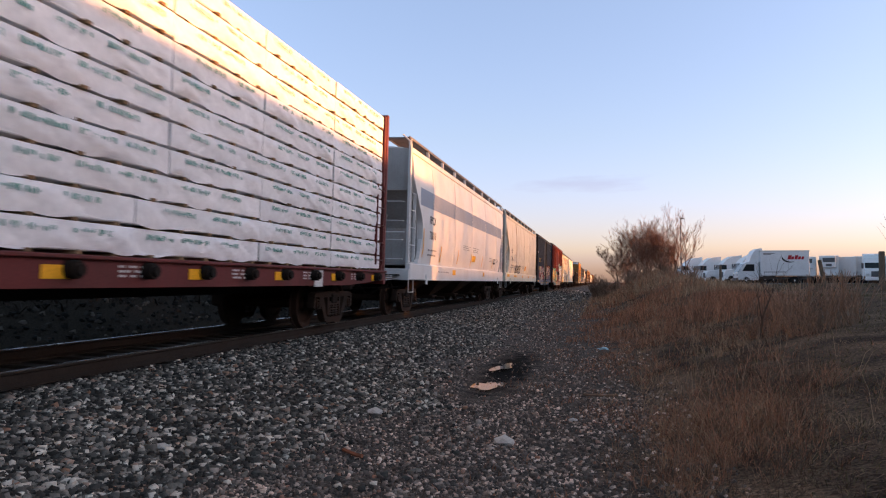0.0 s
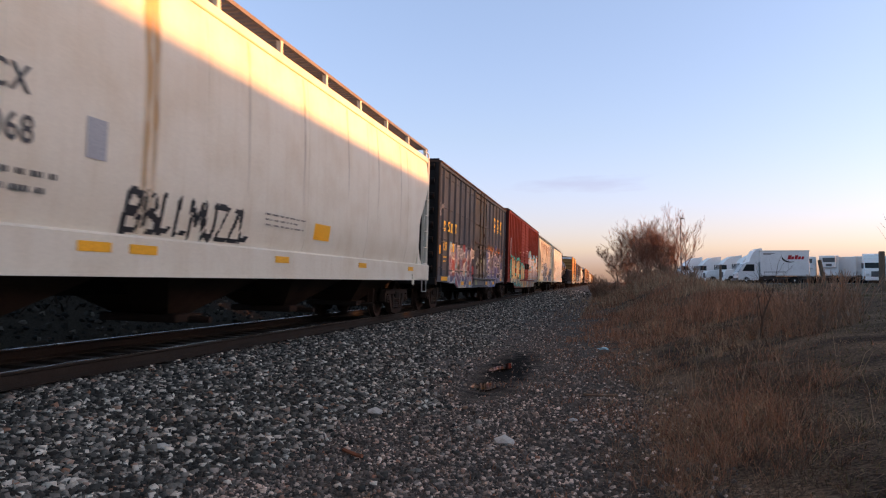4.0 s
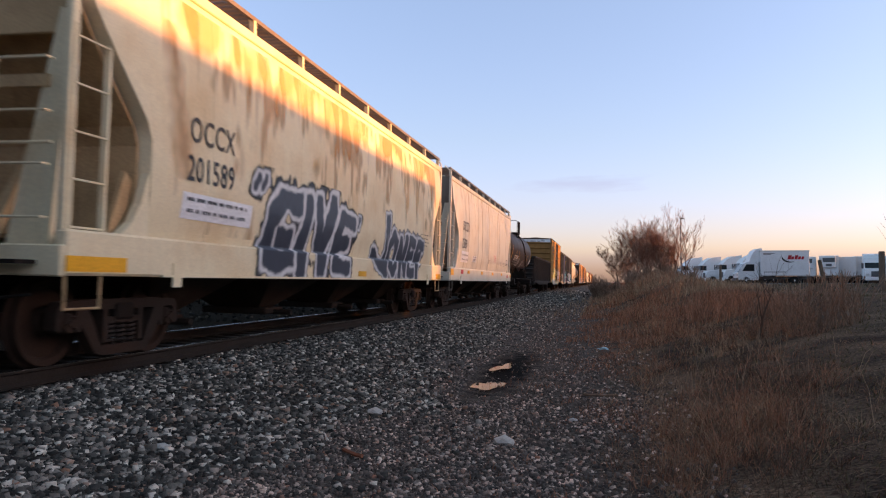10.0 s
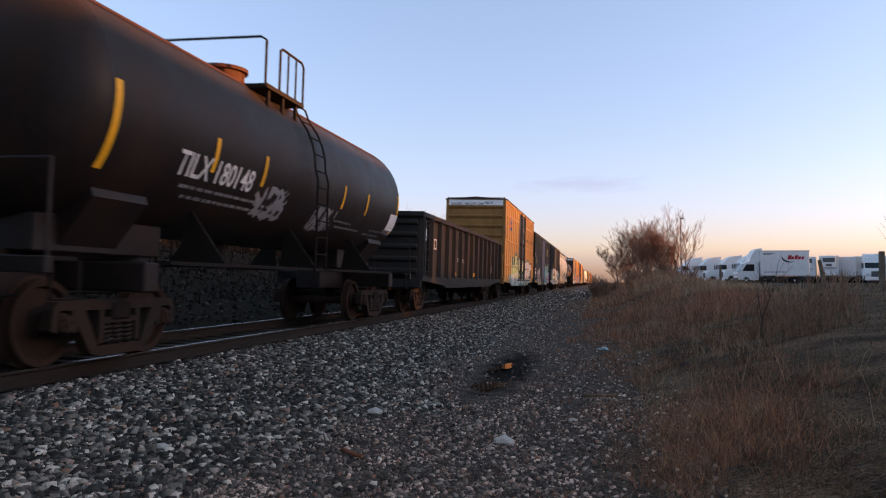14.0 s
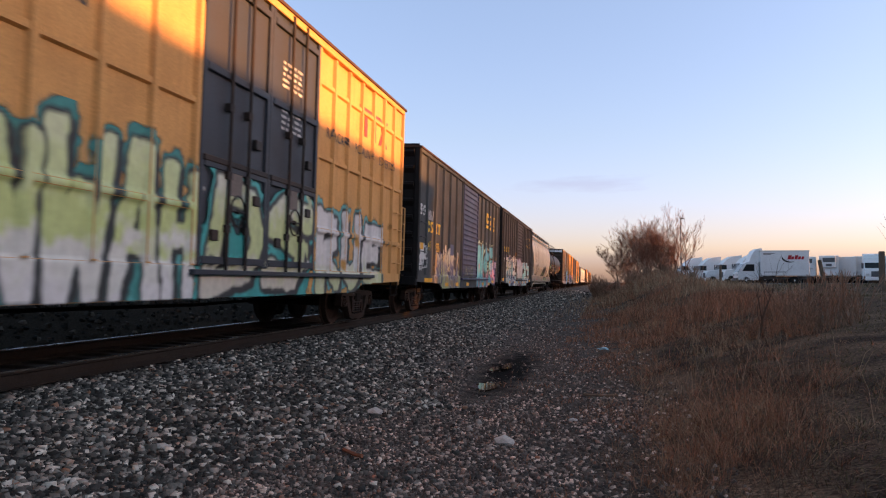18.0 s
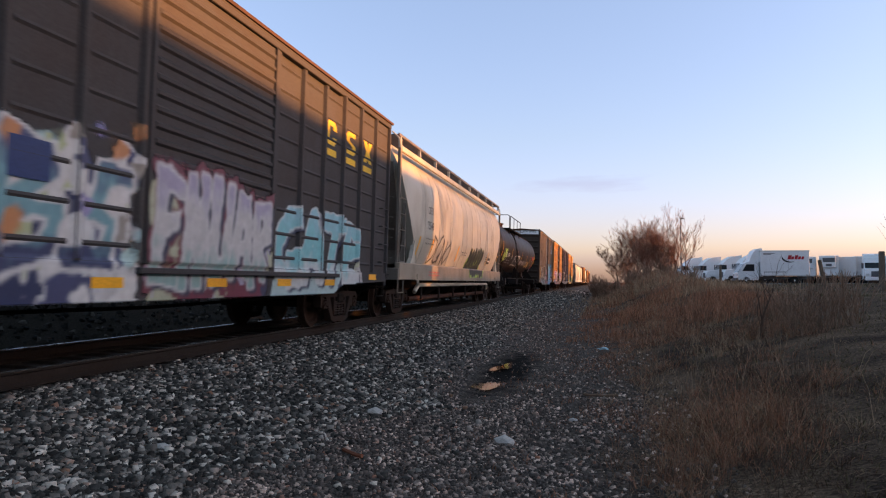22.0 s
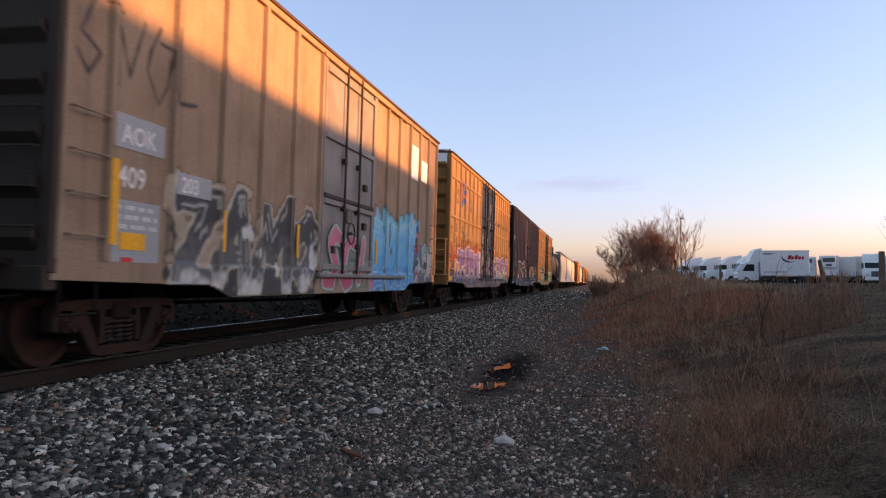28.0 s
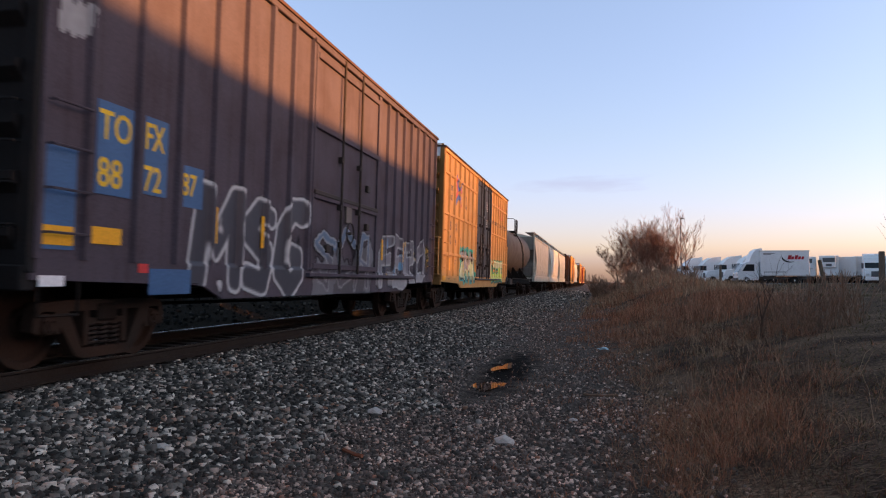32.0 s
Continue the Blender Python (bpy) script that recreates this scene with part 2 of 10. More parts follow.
# skeletons of made-up letter shapes in a unit cell
GLYPHS = [
    [(0.1, 0), (0.1, 1), (0.75, 0.9), (0.8, 0.6), (0.2, 0.5), (0.9, 0.35), (0.8, 0.05), (0.1, 0)],
    [(0.9, 0.85), (0.5, 1), (0.1, 0.75), (0.1, 0.25), (0.5, 0), (0.9, 0.2), (0.9, 0.5), (0.5, 0.45)],
    [(0.1, 1), (0.15, 0), (0.85, 0.1)],
    [(0.1, 0), (0.2, 1), (0.5, 0.4), (0.8, 1), (0.9, 0)],
    [(0.9, 0.9), (0.3, 1), (0.1, 0.7), (0.8, 0.4), (0.75, 0.05), (0.1, 0.1)],
    [(0.1, 0), (0.45, 1), (0.9, 0), (0.7, 0.4), (0.2, 0.35)],
    [(0.1, 1), (0.2, 0.1), (0.6, 0), (0.85, 0.3), (0.9, 1)],
    [(0.1, 0), (0.15, 1), (0.8, 0.05), (0.9, 1)],
    [(0.9, 1), (0.1, 0.9), (0.15, 0.1), (0.9, 0), (0.2, 0.5), (0.7, 0.55)],
    [(0.1, 0.95), (0.9, 0.95), (0.15, 0.05), (0.9, 0.05)],
]


def graffiti(parent, xs, y0, y1, z0, z1, fills, line, halo=None, seed=1, n=5, bold=0.13, edge=0.05, rough=0.03, slope=0.0, accents=(), cover=0.0, glyphs=(),
             label="spray-painted graffiti in bright colours"):
    """Overlapping spray-painted letter shapes, laid on the surface x = xs(y, z)."""
    rnd = random.Random(seed)
    w, h = y1 - y0, z1 - z0
    ny, nz = int(w / GRID) + 1, int(h / GRID) + 1
    Y, Z = np.meshgrid(np.linspace(y0, y1, ny), np.linspace(z0, z1, nz), indexing="ij")
    rs = np.random.RandomState(seed)
    wob = sum(np.sin(Y * rs.uniform(3, 14) + Z * rs.uniform(-14, 14) + rs.uniform(0, 6)) for _ in range(5)) * rough / 5
    d_fill = np.full(Y.shape, 9.0)
    which = np.zeros(Y.shape, int)
    cell = w / n
    for k in range(n):
        g = GLYPHS[glyphs[k % len(glyphs)]] if glyphs else GLYPHS[rnd.randrange(len(GLYPHS))]
        sx, sh, lift = rnd.uniform(0.9, 1.25), rnd.uniform(-0.25, 0.25), rnd.uniform(0.0, 0.12)
        pad = bold + edge * 2 + (0.1 if halo else 0)
        pts = [(y0 + pad + (k + 0.5 + (u - 0.5) * sx + (v - 0.5) * sh) * (w - 2 * pad) / n,
                z0 + pad + (lift + v * (1 - lift)) * (h - 2 * pad) + slope * (k + u)) for u, v in g]
        for (a, b), (c, d) in zip(pts, pts[1:]):
            vx, vz = c - a, d - b
            t = np.clip(((Y - a) * vx + (Z - b) * vz) / (vx * vx + vz * vz + 1e-9), 0, 1)
            dist = (np.abs(Y - a - t * vx) ** 3.2 + np.abs(Z - b - t * vz) ** 3.2) ** (1 / 3.2) + wob - bold
            near = dist < d_fill
            which = np.where(near, k, which)
            d_fill = np.where(near, dist, d_fill)
    col = np.zeros((*Y.shape, 4)); col[..., 3] = 1
    keep = np.zeros(Y.shape, bool)

    def put(mask, rgb):
        col[mask, :3] = rgb
        keep[mask] = True
    if cover:
        blob = sum(np.sin(Y * rs.uniform(1, 4) + rs.uniform(0, 6)) * np.cos(Z * rs.uniform(1, 5) + rs.uniform(0, 6)) for _ in range(4))
        put((blob > 1.2 - 2 * cover) & (np.minimum(np.minimum(Y - y0, y1 - Y), (np.minimum(Z - z0, z1 - Z)) * 1.5) > 0.12 + 0.1 * np.sin(Y * 7)), (halo or line))
    if halo:
        spike = np.maximum(0, np.sin(Y * rs.uniform(9, 13) + rs.uniform(0, 6)) * np.sin(Y * rs.uniform(3, 6) + Z * 2.5)) * (0.12 if edge < 0.055 else 0.02)
        put(d_fill < edge + 0.07 + spike, halo)
        for _ in range(n * 5):
            cy, cz, r = rnd.uniform(y0, y1), z0 + h * rnd.uniform(0.35, 1.0), rnd.uniform(0.02, 0.05)
            if edge < 0.055:
                put(np.hypot(Y - cy, (Z - cz) * 0.7) < r, halo)
    if bold > 0.1:
        a, b = int(0.07 / GRID), int(0.06 / GRID)
        fall = np.full(Y.shape, 9.0)
        fall[a:, :-b] = d_fill[:-a, b:]
        put(fall < edge * 0.5, tuple(0.35 * c for c in line))
    put(d_fill < edge, line)
    body = d_fill < -0.006
    bands = np.clip(((Z - z0) / h + 0.13 * np.sin(Y * 3.1 + seed) + 0.06 * np.sin(Y * 11 + Z * 5)) * len(fills), 0, len(fills) - 0.01).astype(int)
    for i, c in enumerate(fills):
        put(body & (bands == i), c)
    if bold > 0.1 and len(fills) > 1:
        for i, c in enumerate(fills):
            shine = body & (bands == i) & (np.abs(d_fill + bold * 0.62) < 0.02) & (np.sin(Y * 6.1 + Z * 3 + seed) > 0.1)
            put(shine, tuple(0.45 * q + 0.38 for q in c))
    for i, c in enumerate(accents):
        for _ in range(n * 2):
            cy, cz, r = rnd.uniform(y0, y1), rnd.uniform(z0, z1), rnd.uniform(0.04, 0.13)
            put((np.hypot(Y - cy, (Z - cz) * rnd.uniform(0.4, 1)) + wob < r) & (keep | (rnd.random() < 0.4)), c)
    X = xs(Y, Z) + 0.004
    idx = np.arange(ny * nz).reshape(ny, nz)
    fk = keep[:-1, :-1] | keep[1:, 1:]
    q = np.stack([idx[:-1, :-1], idx[1:, :-1], idx[1:, 1:], idx[:-1, 1:]], -1)[fk]
    if not len(q):
        return
    used, inv = np.unique(q, return_inverse=True)
    # thin margins take the colour of their neighbour
    C = col.reshape(-1, 4)
    bad = ~keep.reshape(-1)
    qs = q.reshape(-1, 4)
    for face in (0, 1, 2, 3):
        for other in (0, 1, 2, 3):
            sel = bad[qs[:, face]] & ~bad[qs[:, other]]
            C[qs[sel, face]] = C[qs[sel, other]]
    co = np.stack([X.reshape(-1), Y.reshape(-1), Z.reshape(-1)], -1)[used]
    me = bpy.data.meshes.new("graffiti")
    me.from_pydata(co.tolist(), [], inv.reshape(-1, 4).tolist())
    at = me.color_attributes.new("paint", "FLOAT_COLOR", "POINT")
    at.data.foreach_set("color", C[used].astype(np.float32).reshape(-1))
    me.materials.append(SPRAY)
    return part("graffiti", me, None, parent, label)


# strokes of capital letters in a unit cell
STROKES = {
    "A": [[(0, 0), (0.40, 1), (0.6, 1), (1, 0)], [(0.2, 0.34), (0.8, 0.34)]],
    "B": [[(0.1, 0), (0.1, 1), (0.72, 0.95), (0.8, 0.72), (0.2, 0.52), (0.92, 0.36), (0.85, 0.06), (0.1, 0)]],
    "C": [[(0.95, 0.8), (0.55, 1), (0.08, 0.75), (0.08, 0.25), (0.5, 0), (0.95, 0.18)]],
    "D": [[(0.1, 0), (0.1, 1), (0.7, 0.88), (0.92, 0.5), (0.7, 0.1), (0.1, 0)]],
    "E": [[(0.95, 0.92), (0.2, 1), (0.1, 0.5), (0.1, 0.08), (0.98, 0.0)], [(0.15, 0.5), (0.8, 0.55)]],
    "F": [[(0.95, 0.92), (0.25, 1), (0.1, 0.6), (0.2, 0)], [(0.15, 0.5), (0.75, 0.55)]],
    "G": [[(0.95, 0.97), (0.5, 1.02), (0.05, 0.65), (0.1, 0.15), (0.5, 0), (0.92, 0.08), (0.92, 0.36), (0.62, 0.36)]],
    "H": [[(0.1, 0), (0.1, 1)], [(0.9, 0), (0.9, 1)], [(0.1, 0.45), (0.9, 0.5)]],
    "I": [[(0.5, 0), (0.5, 1)]],
    "J": [[(0.72, 1.0), (0.75, 0.3), (0.5, 0.05), (-0.1, 0.15), (-0.5, 0.3)]],
    "K": [[(0.1, 0), (0.12, 1)], [(0.9, 1), (0.2, 0.48), (0.95, 0)]],
    "L": [[(0.15, 1), (0.12, 0.05), (0.95, 0.1)]],
    "M": [[(0.02, 0), (0.12, 1), (0.5, 0.4), (0.88, 1), (0.98, 0)]],
    "N": [[(0.08, 0), (0.1, 1), (0.88, 0.02), (0.9, 1)]],
    "O": [[(0.5, 1), (0.08, 0.7), (0.1, 0.25), (0.5, 0), (0.92, 0.28), (0.9, 0.72), (0.5, 1)]],
    "P": [[(0.15, 0), (0.1, 1), (0.8, 0.92), (0.85, 0.6), (0.2, 0.42)]],
    "R": [[(0.12, 0), (0.1, 1), (0.8, 0.92), (0.85, 0.62), (0.22, 0.46), (0.95, 0)]],
    "S": [[(0.92, 0.88), (0.35, 1), (0.08, 0.72), (0.88, 0.38), (0.7, 0.03), (0.05, 0.1)]],
    "T": [[(0.0, 0.95), (1.0, 1.0)], [(0.5, 0.95), (0.45, 0)]],
    "U": [[(0.1, 1), (0.12, 0.2), (0.5, 0), (0.88, 0.2), (0.9, 1)]],
    "V": [[(0.05, 1), (0.5, 0), (0.95, 1)]],
    "W": [[(0.02, 1), (0.22, 0), (0.5, 0.6), (0.78, 0), (0.98, 1)]],
    "X": [[(0.05, 1), (0.95, 0)], [(0.95, 1), (0.05, 0)]],
    "Y": [[(0.05, 1), (0.5, 0.5), (0.95, 1)], [(0.5, 0.5), (0.45, 0)]],
    "Z": [[(0.05, 0.92), (0.92, 1), (0.1, 0.08), (0.98, 0)]],
    "'": [[(0.75, 1.0), (0.6, 0.62)], [(0.25, 1.0), (0.1, 0.62)]],
    "0": [[(0.5, 0.9), (0.5, 0.1)]],
}


def lattice(u, v, seed):
    """Smooth noise between 0 and 1."""
    t = np.random.RandomState(seed).uniform(0, 1, (64, 64))
    i, j = np.floor(u).astype(int), np.floor(v).astype(int)
    a, b = u - i, v - j
    a, b = a * a * (3 - 2 * a), b * b * (3 - 2 * b)
    g = lambda di, dj: t[(i + di) % 64, (j + dj) % 64]
    return (g(0, 0) * (1 - a) + g(1, 0) * a) * (1 - b) + (g(0, 1) * (1 - a) + g(1, 1) * a) * b


class Paint:
    """Sprayed paint and stains over a stretch of a car's side, laid coat on coat."""

    def __init__(self, y0, y1, z0, z1, seed, step=0.028):
        ny, nz = int((y1 - y0) / step) + 2, int((z1 - z0) / step) + 2
        self.Y, self.Z = np.meshgrid(np.linspace(y0, y1, ny), np.linspace(z0, z1, nz), indexing="ij")
        self.box, self.step, self.seed = (y0, y1, z0, z1), step, seed
        self.rgb, self.a = np.zeros((*self.Y.shape, 3)), np.zeros(self.Y.shape)
        self.rnd = random.Random(seed)
        self.wob = 0.5 * (lattice(self.Y * 5, self.Z * 5, seed) - 0.5) + 0.25 * (lattice(self.Y * 12, self.Z * 12, seed + 1) - 0.5)

    def coat(self, cover, rgb):
        """Lay one colour (or a field of colours) where cover is 1."""
        cover = np.clip(cover, 0, 1)
        out = cover + self.a * (1 - cover)
        k = np.where(out > 1e-4, cover / np.maximum(out, 1e-4), 0)[..., None]
        self.rgb = self.rgb * (1 - k) + np.asarray(rgb, float) * k
        self.a = out

    def edge(self, d, soft=0.0):
        return np.clip(0.5 - d / (self.step * 1.3 + soft), 0, 1)

    def fade(self, fills, z0, z1):
        """Colours that run into each other from bottom to top."""
        t = np.clip((self.Z - z0) / (z1 - z0) + 0.5 * self.wob, 0, 0.999) * (len(fills) - 1)
        i = t.astype(int)
        f = np.clip((t - i - 0.5) * 2.2 + 0.5, 0, 1)[..., None]
        c = np.array([*fills, fills[-1]], float)
        return c[i] * (1 - f) + c[i + 1] * f

    def mosaic(self, colours, n, line=None, w=0.03, top=None, bend=0.35):
        """Flat patches of many colours, some edged with a line, under an uneven upper edge."""
        y0, y1, z0, z1 = self.box
        U, V = self.Y + bend * self.wob * 2, (self.Z + bend * self.wob) * 0.8
        best, second, who = np.full(U.shape, 99.0), np.full(U.shape, 99.0), np.zeros(U.shape, int)
        for k in range(n):
            d = np.hypot(U - self.rnd.uniform(y0, y1), (V - 0.8 * self.rnd.uniform(z0, z1)))
            second = np.where(d < best, best, np.minimum(second, d))
            who, best = np.where(d < best, k, who), np.minimum(d, best)
        pick = np.array([self.rnd.choice(colours) for _ in range(n)], float)
        upper = (top or z1 - 0.12) - self.Z + 0.5 * (lattice(self.Y * 2.6, self.Y * 0 + 3, self.seed + 5) - 0.5) + 0.4 * self.wob
        side = np.minimum(self.Y - y0, y1 - self.Y) - 0.1 + 0.5 * self.wob
        inside = self.edge(-np.minimum(upper, side), 0.03)
        self.coat(inside, pick[who])
        if line:
            chosen = np.array([self.rnd.random() < 0.65 for _ in range(n)])[who]
            self.coat(self.edge(second - best - w, 0.01) * chosen * inside, line)

    def splash(self, colours, n, r0=0.04, r1=0.16):
        y0, y1, z0, z1 = self.box
        for _ in range(n):
            d = np.hypot(self.Y - self.rnd.uniform(y0, y1), (self.Z - self.rnd.uniform(z0, z1)) * self.rnd.uniform(0.5, 1.2)) + 0.4 * self.wob - self.rnd.uniform(r0, r1)
            self.coat(self.edge(d, 0.02) * (0.55 + 0.45 * (self.a > 0.3)), self.rnd.choice(colours))

    def mist(self, rgb, z0, z1, most=0.8):
        """A soft sprayed band between two heights."""
        m = np.clip((self.Z - z0) / 0.18, 0, 1) * np.clip((z1 - self.Z) / 0.22, 0, 1)
        self.coat(most * m * np.clip(0.35 + 1.6 * (lattice(self.Y * 2.2, self.Z * 3, self.seed + 8) - 0.3), 0, 1), rgb)

    def text(self, body, y0, y1, z0, z1, fills, line, edge=0.035, bold=0.14, halo=None, rim=0.07, slant=0.12, shadow=None, square=5.0, loose=0.05, shine=None, dots=0, jag=0.0, grow=0.25, widths=None):
        """Letters side by side, each with its outline, over a common rim and a drop shadow."""
        rnd = self.rnd
        cells = widths or [0.55 if c in "I'" else 1.25 if c in "MW" else 1.0 for c in body]
        unit = (y1 - y0) / sum(cells)
        at, fields = y0, []
        for c, w in zip(body, cells):
            d = np.full(self.Y.shape, 9.0)
            lo, hi = z0 + bold + rnd.uniform(-0.03, 0.05), z1 - bold + rnd.uniform(-0.10, 0.04) * (z1 - z0)
            for stroke in STROKES[c]:
                pts = [(u + rnd.gauss(0, loose), v + rnd.gauss(0, loose * 0.7)) for u, v in stroke]
                pts = [(at + bold * 0.8 + (w * unit - bold * 1.6) * u + slant * (v - 0.4) * (z1 - z0), lo + v * (hi - lo)) for u, v in pts]
                ws = [bold * rnd.uniform(1 - grow, 1 + grow) for _ in pts]
                for (a, b), (e, f), wa, wb in zip(pts, pts[1:], ws, ws[1:]):
                    vx, vz = e - a, f - b
                    t = np.clip(((self.Y - a) * vx + (self.Z - b) * vz) / (vx * vx + vz * vz + 1e-9), 0, 1)
                    r = (np.abs(self.Y - a - t * vx) ** square + np.abs(self.Z - b - t * vz) ** square) ** (1 / square)
                    d = np.minimum(d, r - wa - (wb - wa) * t)
            fields.append(d + 0.12 * self.wob * (1 if square > 3 else 0.3))
            at += w * unit
        every = np.minimum.reduce(fields)
        if halo:
            spikes = jag * np.maximum(0, lattice(self.Y * 6, self.Z * 2.5, self.seed + 3) - 0.45) * 2
            self.coat(self.edge(every - rim - edge - spikes + 0.25 * self.wob, 0.02), halo)
            for _ in range(dots):
                y, z, r = rnd.uniform(y0, y1), rnd.uniform(z0 + 0.55 * (z1 - z0), z1 + 0.3), rnd.uniform(0.03, 0.10)
                self.coat(0.85 * self.edge(np.hypot(self.Y - y, (self.Z - z) * 0.8) - r, 0.05), halo)
        if shadow:
            n, m = max(int(0.10 / self.step), 1), max(int(0.08 / self.step), 1)
            drop = np.full(self.Y.shape, 9.0)
            drop[n:, :-m] = every[:-n, m:]
            self.coat(self.edge(drop - edge * 0.6), shadow)
        full = self.fade(fills, z0, z1) if fills else None
        order = list(range(len(fields)))
        rnd.shuffle(order)
        for k in order:
            d = fields[k]
            self.coat(self.edge(d - edge), line)
            if fills:
                self.coat(self.edge(d), full)
                if shine:
                    self.coat(0.8 * self.edge(np.abs(d + bold * 0.55) - 0.014) * (lattice(self.Y * 3, self.Z * 3, self.seed + 4) > 0.52), shine)
            else:
                self.coat(self.edge(d), np.array(line) * 0 + self.inner)

    inner = (0.03, 0.03, 0.045)

    def blotches(self, rgb, sy, sz, low, most, bias=None):
        """Rust that has bled through: soft patches drawn out downwards."""
        v = 0.65 * lattice(self.Y * sy, self.Z * sz, self.seed + 11) + 0.35 * lattice(self.Y * sy * 3.1, self.Z * sz * 2.3, self.seed + 12)
        if bias is not None:
            v = v + bias
        self.coat(most * np.clip((v - low) / 0.16, 0, 1), rgb)

    def runs(self, rgb, ys, z1, length, w, most):
        """Thin runs down from a height."""
        for y in ys:
            l = length * self.rnd.uniform(0.7, 1.1)
            t = np.clip((z1 - self.Z) / l, 0, 1)
            off = 0.05 * (lattice(self.Z * 2.0, self.Z * 0 + y, self.seed + 13) - 0.5)
            k = np.clip(1.2 - np.abs(self.Y - y - off) / (w * (1.15 - 0.6 * t)), 0, 1) * (self.Z < z1) * (1 - t) ** 0.4
            self.coat(most * k * (0.6 + 0.8 * lattice(self.Y * 9, self.Z * 4, self.seed + 14)), rgb)

    def finish(self, parent, xs, label="spray-painted graffiti in bright colours", name="graffiti", lift=0.004):
        ny, nz = self.Y.shape
        if "skirt" in parent:
            L, sill, belly = parent["skirt"]
            self.a = self.a * (self.Z > np.interp(np.minimum(self.Y, L - self.Y), [0, 2.9, 3.4], [sill + 0.12, sill + 0.06, belly]))
        X = xs(self.Y, self.Z) + lift
        idx = np.arange(ny * nz).reshape(ny, nz)
        on = self.a > 0.02
        keep = on[:-1, :-1] | on[1:, 1:] | on[1:, :-1] | on[:-1, 1:]
        q = np.stack([idx[:-1, :-1], idx[1:, :-1], idx[1:, 1:], idx[:-1, 1:]], -1)[keep]
        used, inv = np.unique(q, return_inverse=True)
        co = np.stack([X.reshape(-1), self.Y.reshape(-1), self.Z.reshape(-1)], -1)[used]
        me = fast_mesh(name, co, inv.reshape(-1, 4), SPRAY)
        C4 = np.concatenate([self.rgb.reshape(-1, 3), self.a.reshape(-1, 1)], 1)[used]
        at = me.color_attributes.new("paint", "FLOAT_COLOR", "POINT")
        at.data.foreach_set("color", C4.astype(np.float32).reshape(-1))
        return part(name, me, None, parent, label)


# ---- running gear, shared by all cars ----
def wheelset_mesh():
    s = Shape(); s.smooth = True
    for sx in (-1, 1):
        o = sx * HALF_GAUGE
        prof = [(-0.055, 0.0), (-0.055, 0.13), (0.005, 0.16), (0.012, 0.36), (-0.05, 0.385), (-0.06, 0.452), (0.045, 0.460), (0.055, 0.487), (0.078, 0.487),
                (0.082, 0.385), (0.045, 0.36), (0.04, 0.16), (0.09, 0.13), (0.09, 0.0)]
        s.lathe([(o - sx * a, r) for a, r in prof], "x", (0, 0, 0), 28)
    s.lathe([(-0.7, 0.085), (0.7, 0.085)], "x", (0, 0, 0), 14)
    for sx in (-1, 1):
        s.lathe([(sx * 0.8, 0.075), (sx * 1.08, 0.075)], "x", (0, 0, 0), 12)
    return s.data("wheelset", MAT["wheel"])


def cap_mesh():
    """Bearing with its end cap and three bolts."""
    s = Shape(); s.smooth = True
    s.lathe([(0.86, 0.11), (1.04, 0.115), (1.06, 0.10), (1.09, 0.095), (1.09, 0.04), (1.11, 0.04)], "x", (0, 0, 0), 18)
    for k in range(3):
        a = k * math.tau / 3
        s.box(1.09, 1.115, 0.065 * math.cos(a) - 0.014, 0.065 * math.cos(a) + 0.014, 0.065 * math.sin(a) - 0.014, 0.065 * math.sin(a) + 0.014)
    return s.data("bearing", MAT["truck"])


def frame_mesh(sx):
    """Cast side frame: arched top, sloping legs, spring seat, round pedestals, and its openings."""
    s = Shape()
    a, b = sx * 0.93, sx * 1.07
    L = lambda pts: s.prism(pts, "x", a, b)
    L([(-1.08, 0.60), (-1.02, 0.68), (-0.62, 0.70), (0.62, 0.70), (1.02, 0.68), (1.08, 0.60), (0.70, 0.585), (-0.70, 0.585)])
    for m in (1, -1):
        L([(m * 1.08, 0.60), (m * 1.10, 0.40), (m * 1.02, 0.36), (m * 1.00, 0.57), (m * 0.95, 0.60)])
        L([(m * 0.80, 0.60), (m * 0.68, 0.60), (m * 0.72, 0.36), (m * 0.78, 0.36)])
        L([(m * 0.74, 0.60), (m * 0.60, 0.60), (m * 0.34, 0.12), (m * 0.48, 0.12), (m * 0.70, 0.42)])
        L([(m * 0.36, 0.60), (m * 0.28, 0.60), (m * 0.28, 0.22), (m * 0.36, 0.22)])
    L([(-0.48, 0.19), (0.48, 0.19), (0.48, 0.12), (0.34, 0.08), (-0.34, 0.08), (-0.48, 0.12)])
    L([(-0.30, 0.50), (0.30, 0.50), (0.30, 0.44), (-0.30, 0.44)])
    return s.data("side_frame", MAT["truck"])


def spring_mesh(sx):
    s = Shape(); s.smooth = True
    for yy in (0.0,):
        pts = [(sx * 1.0 + 0.068 * math.cos(t * 0.9), yy + 0.068 * math.sin(t * 0.9), 0.19 + 0.25 * t / 35) for t in range(36)]
        s.tube(pts, 0.017, 5)
    return s.data("spring", MAT["spring"])


def bolster_mesh():
    s = Shape()
    s.box(-1.1, 1.1, -0.17, 0.17, 0.46, 0.66, 0.03)
    s.lathe([(0.64, 0.24), (0.74, 0.22)], "z", (0, 0, 0), 16)
    s.box(-0.9, 0.9, -0.42, -0.36, 0.36, 0.44)
    s.box(-0.9, 0.9, 0.36, 0.42, 0.36, 0.44)
    return s.data("bolster", MAT["steel_dark"])


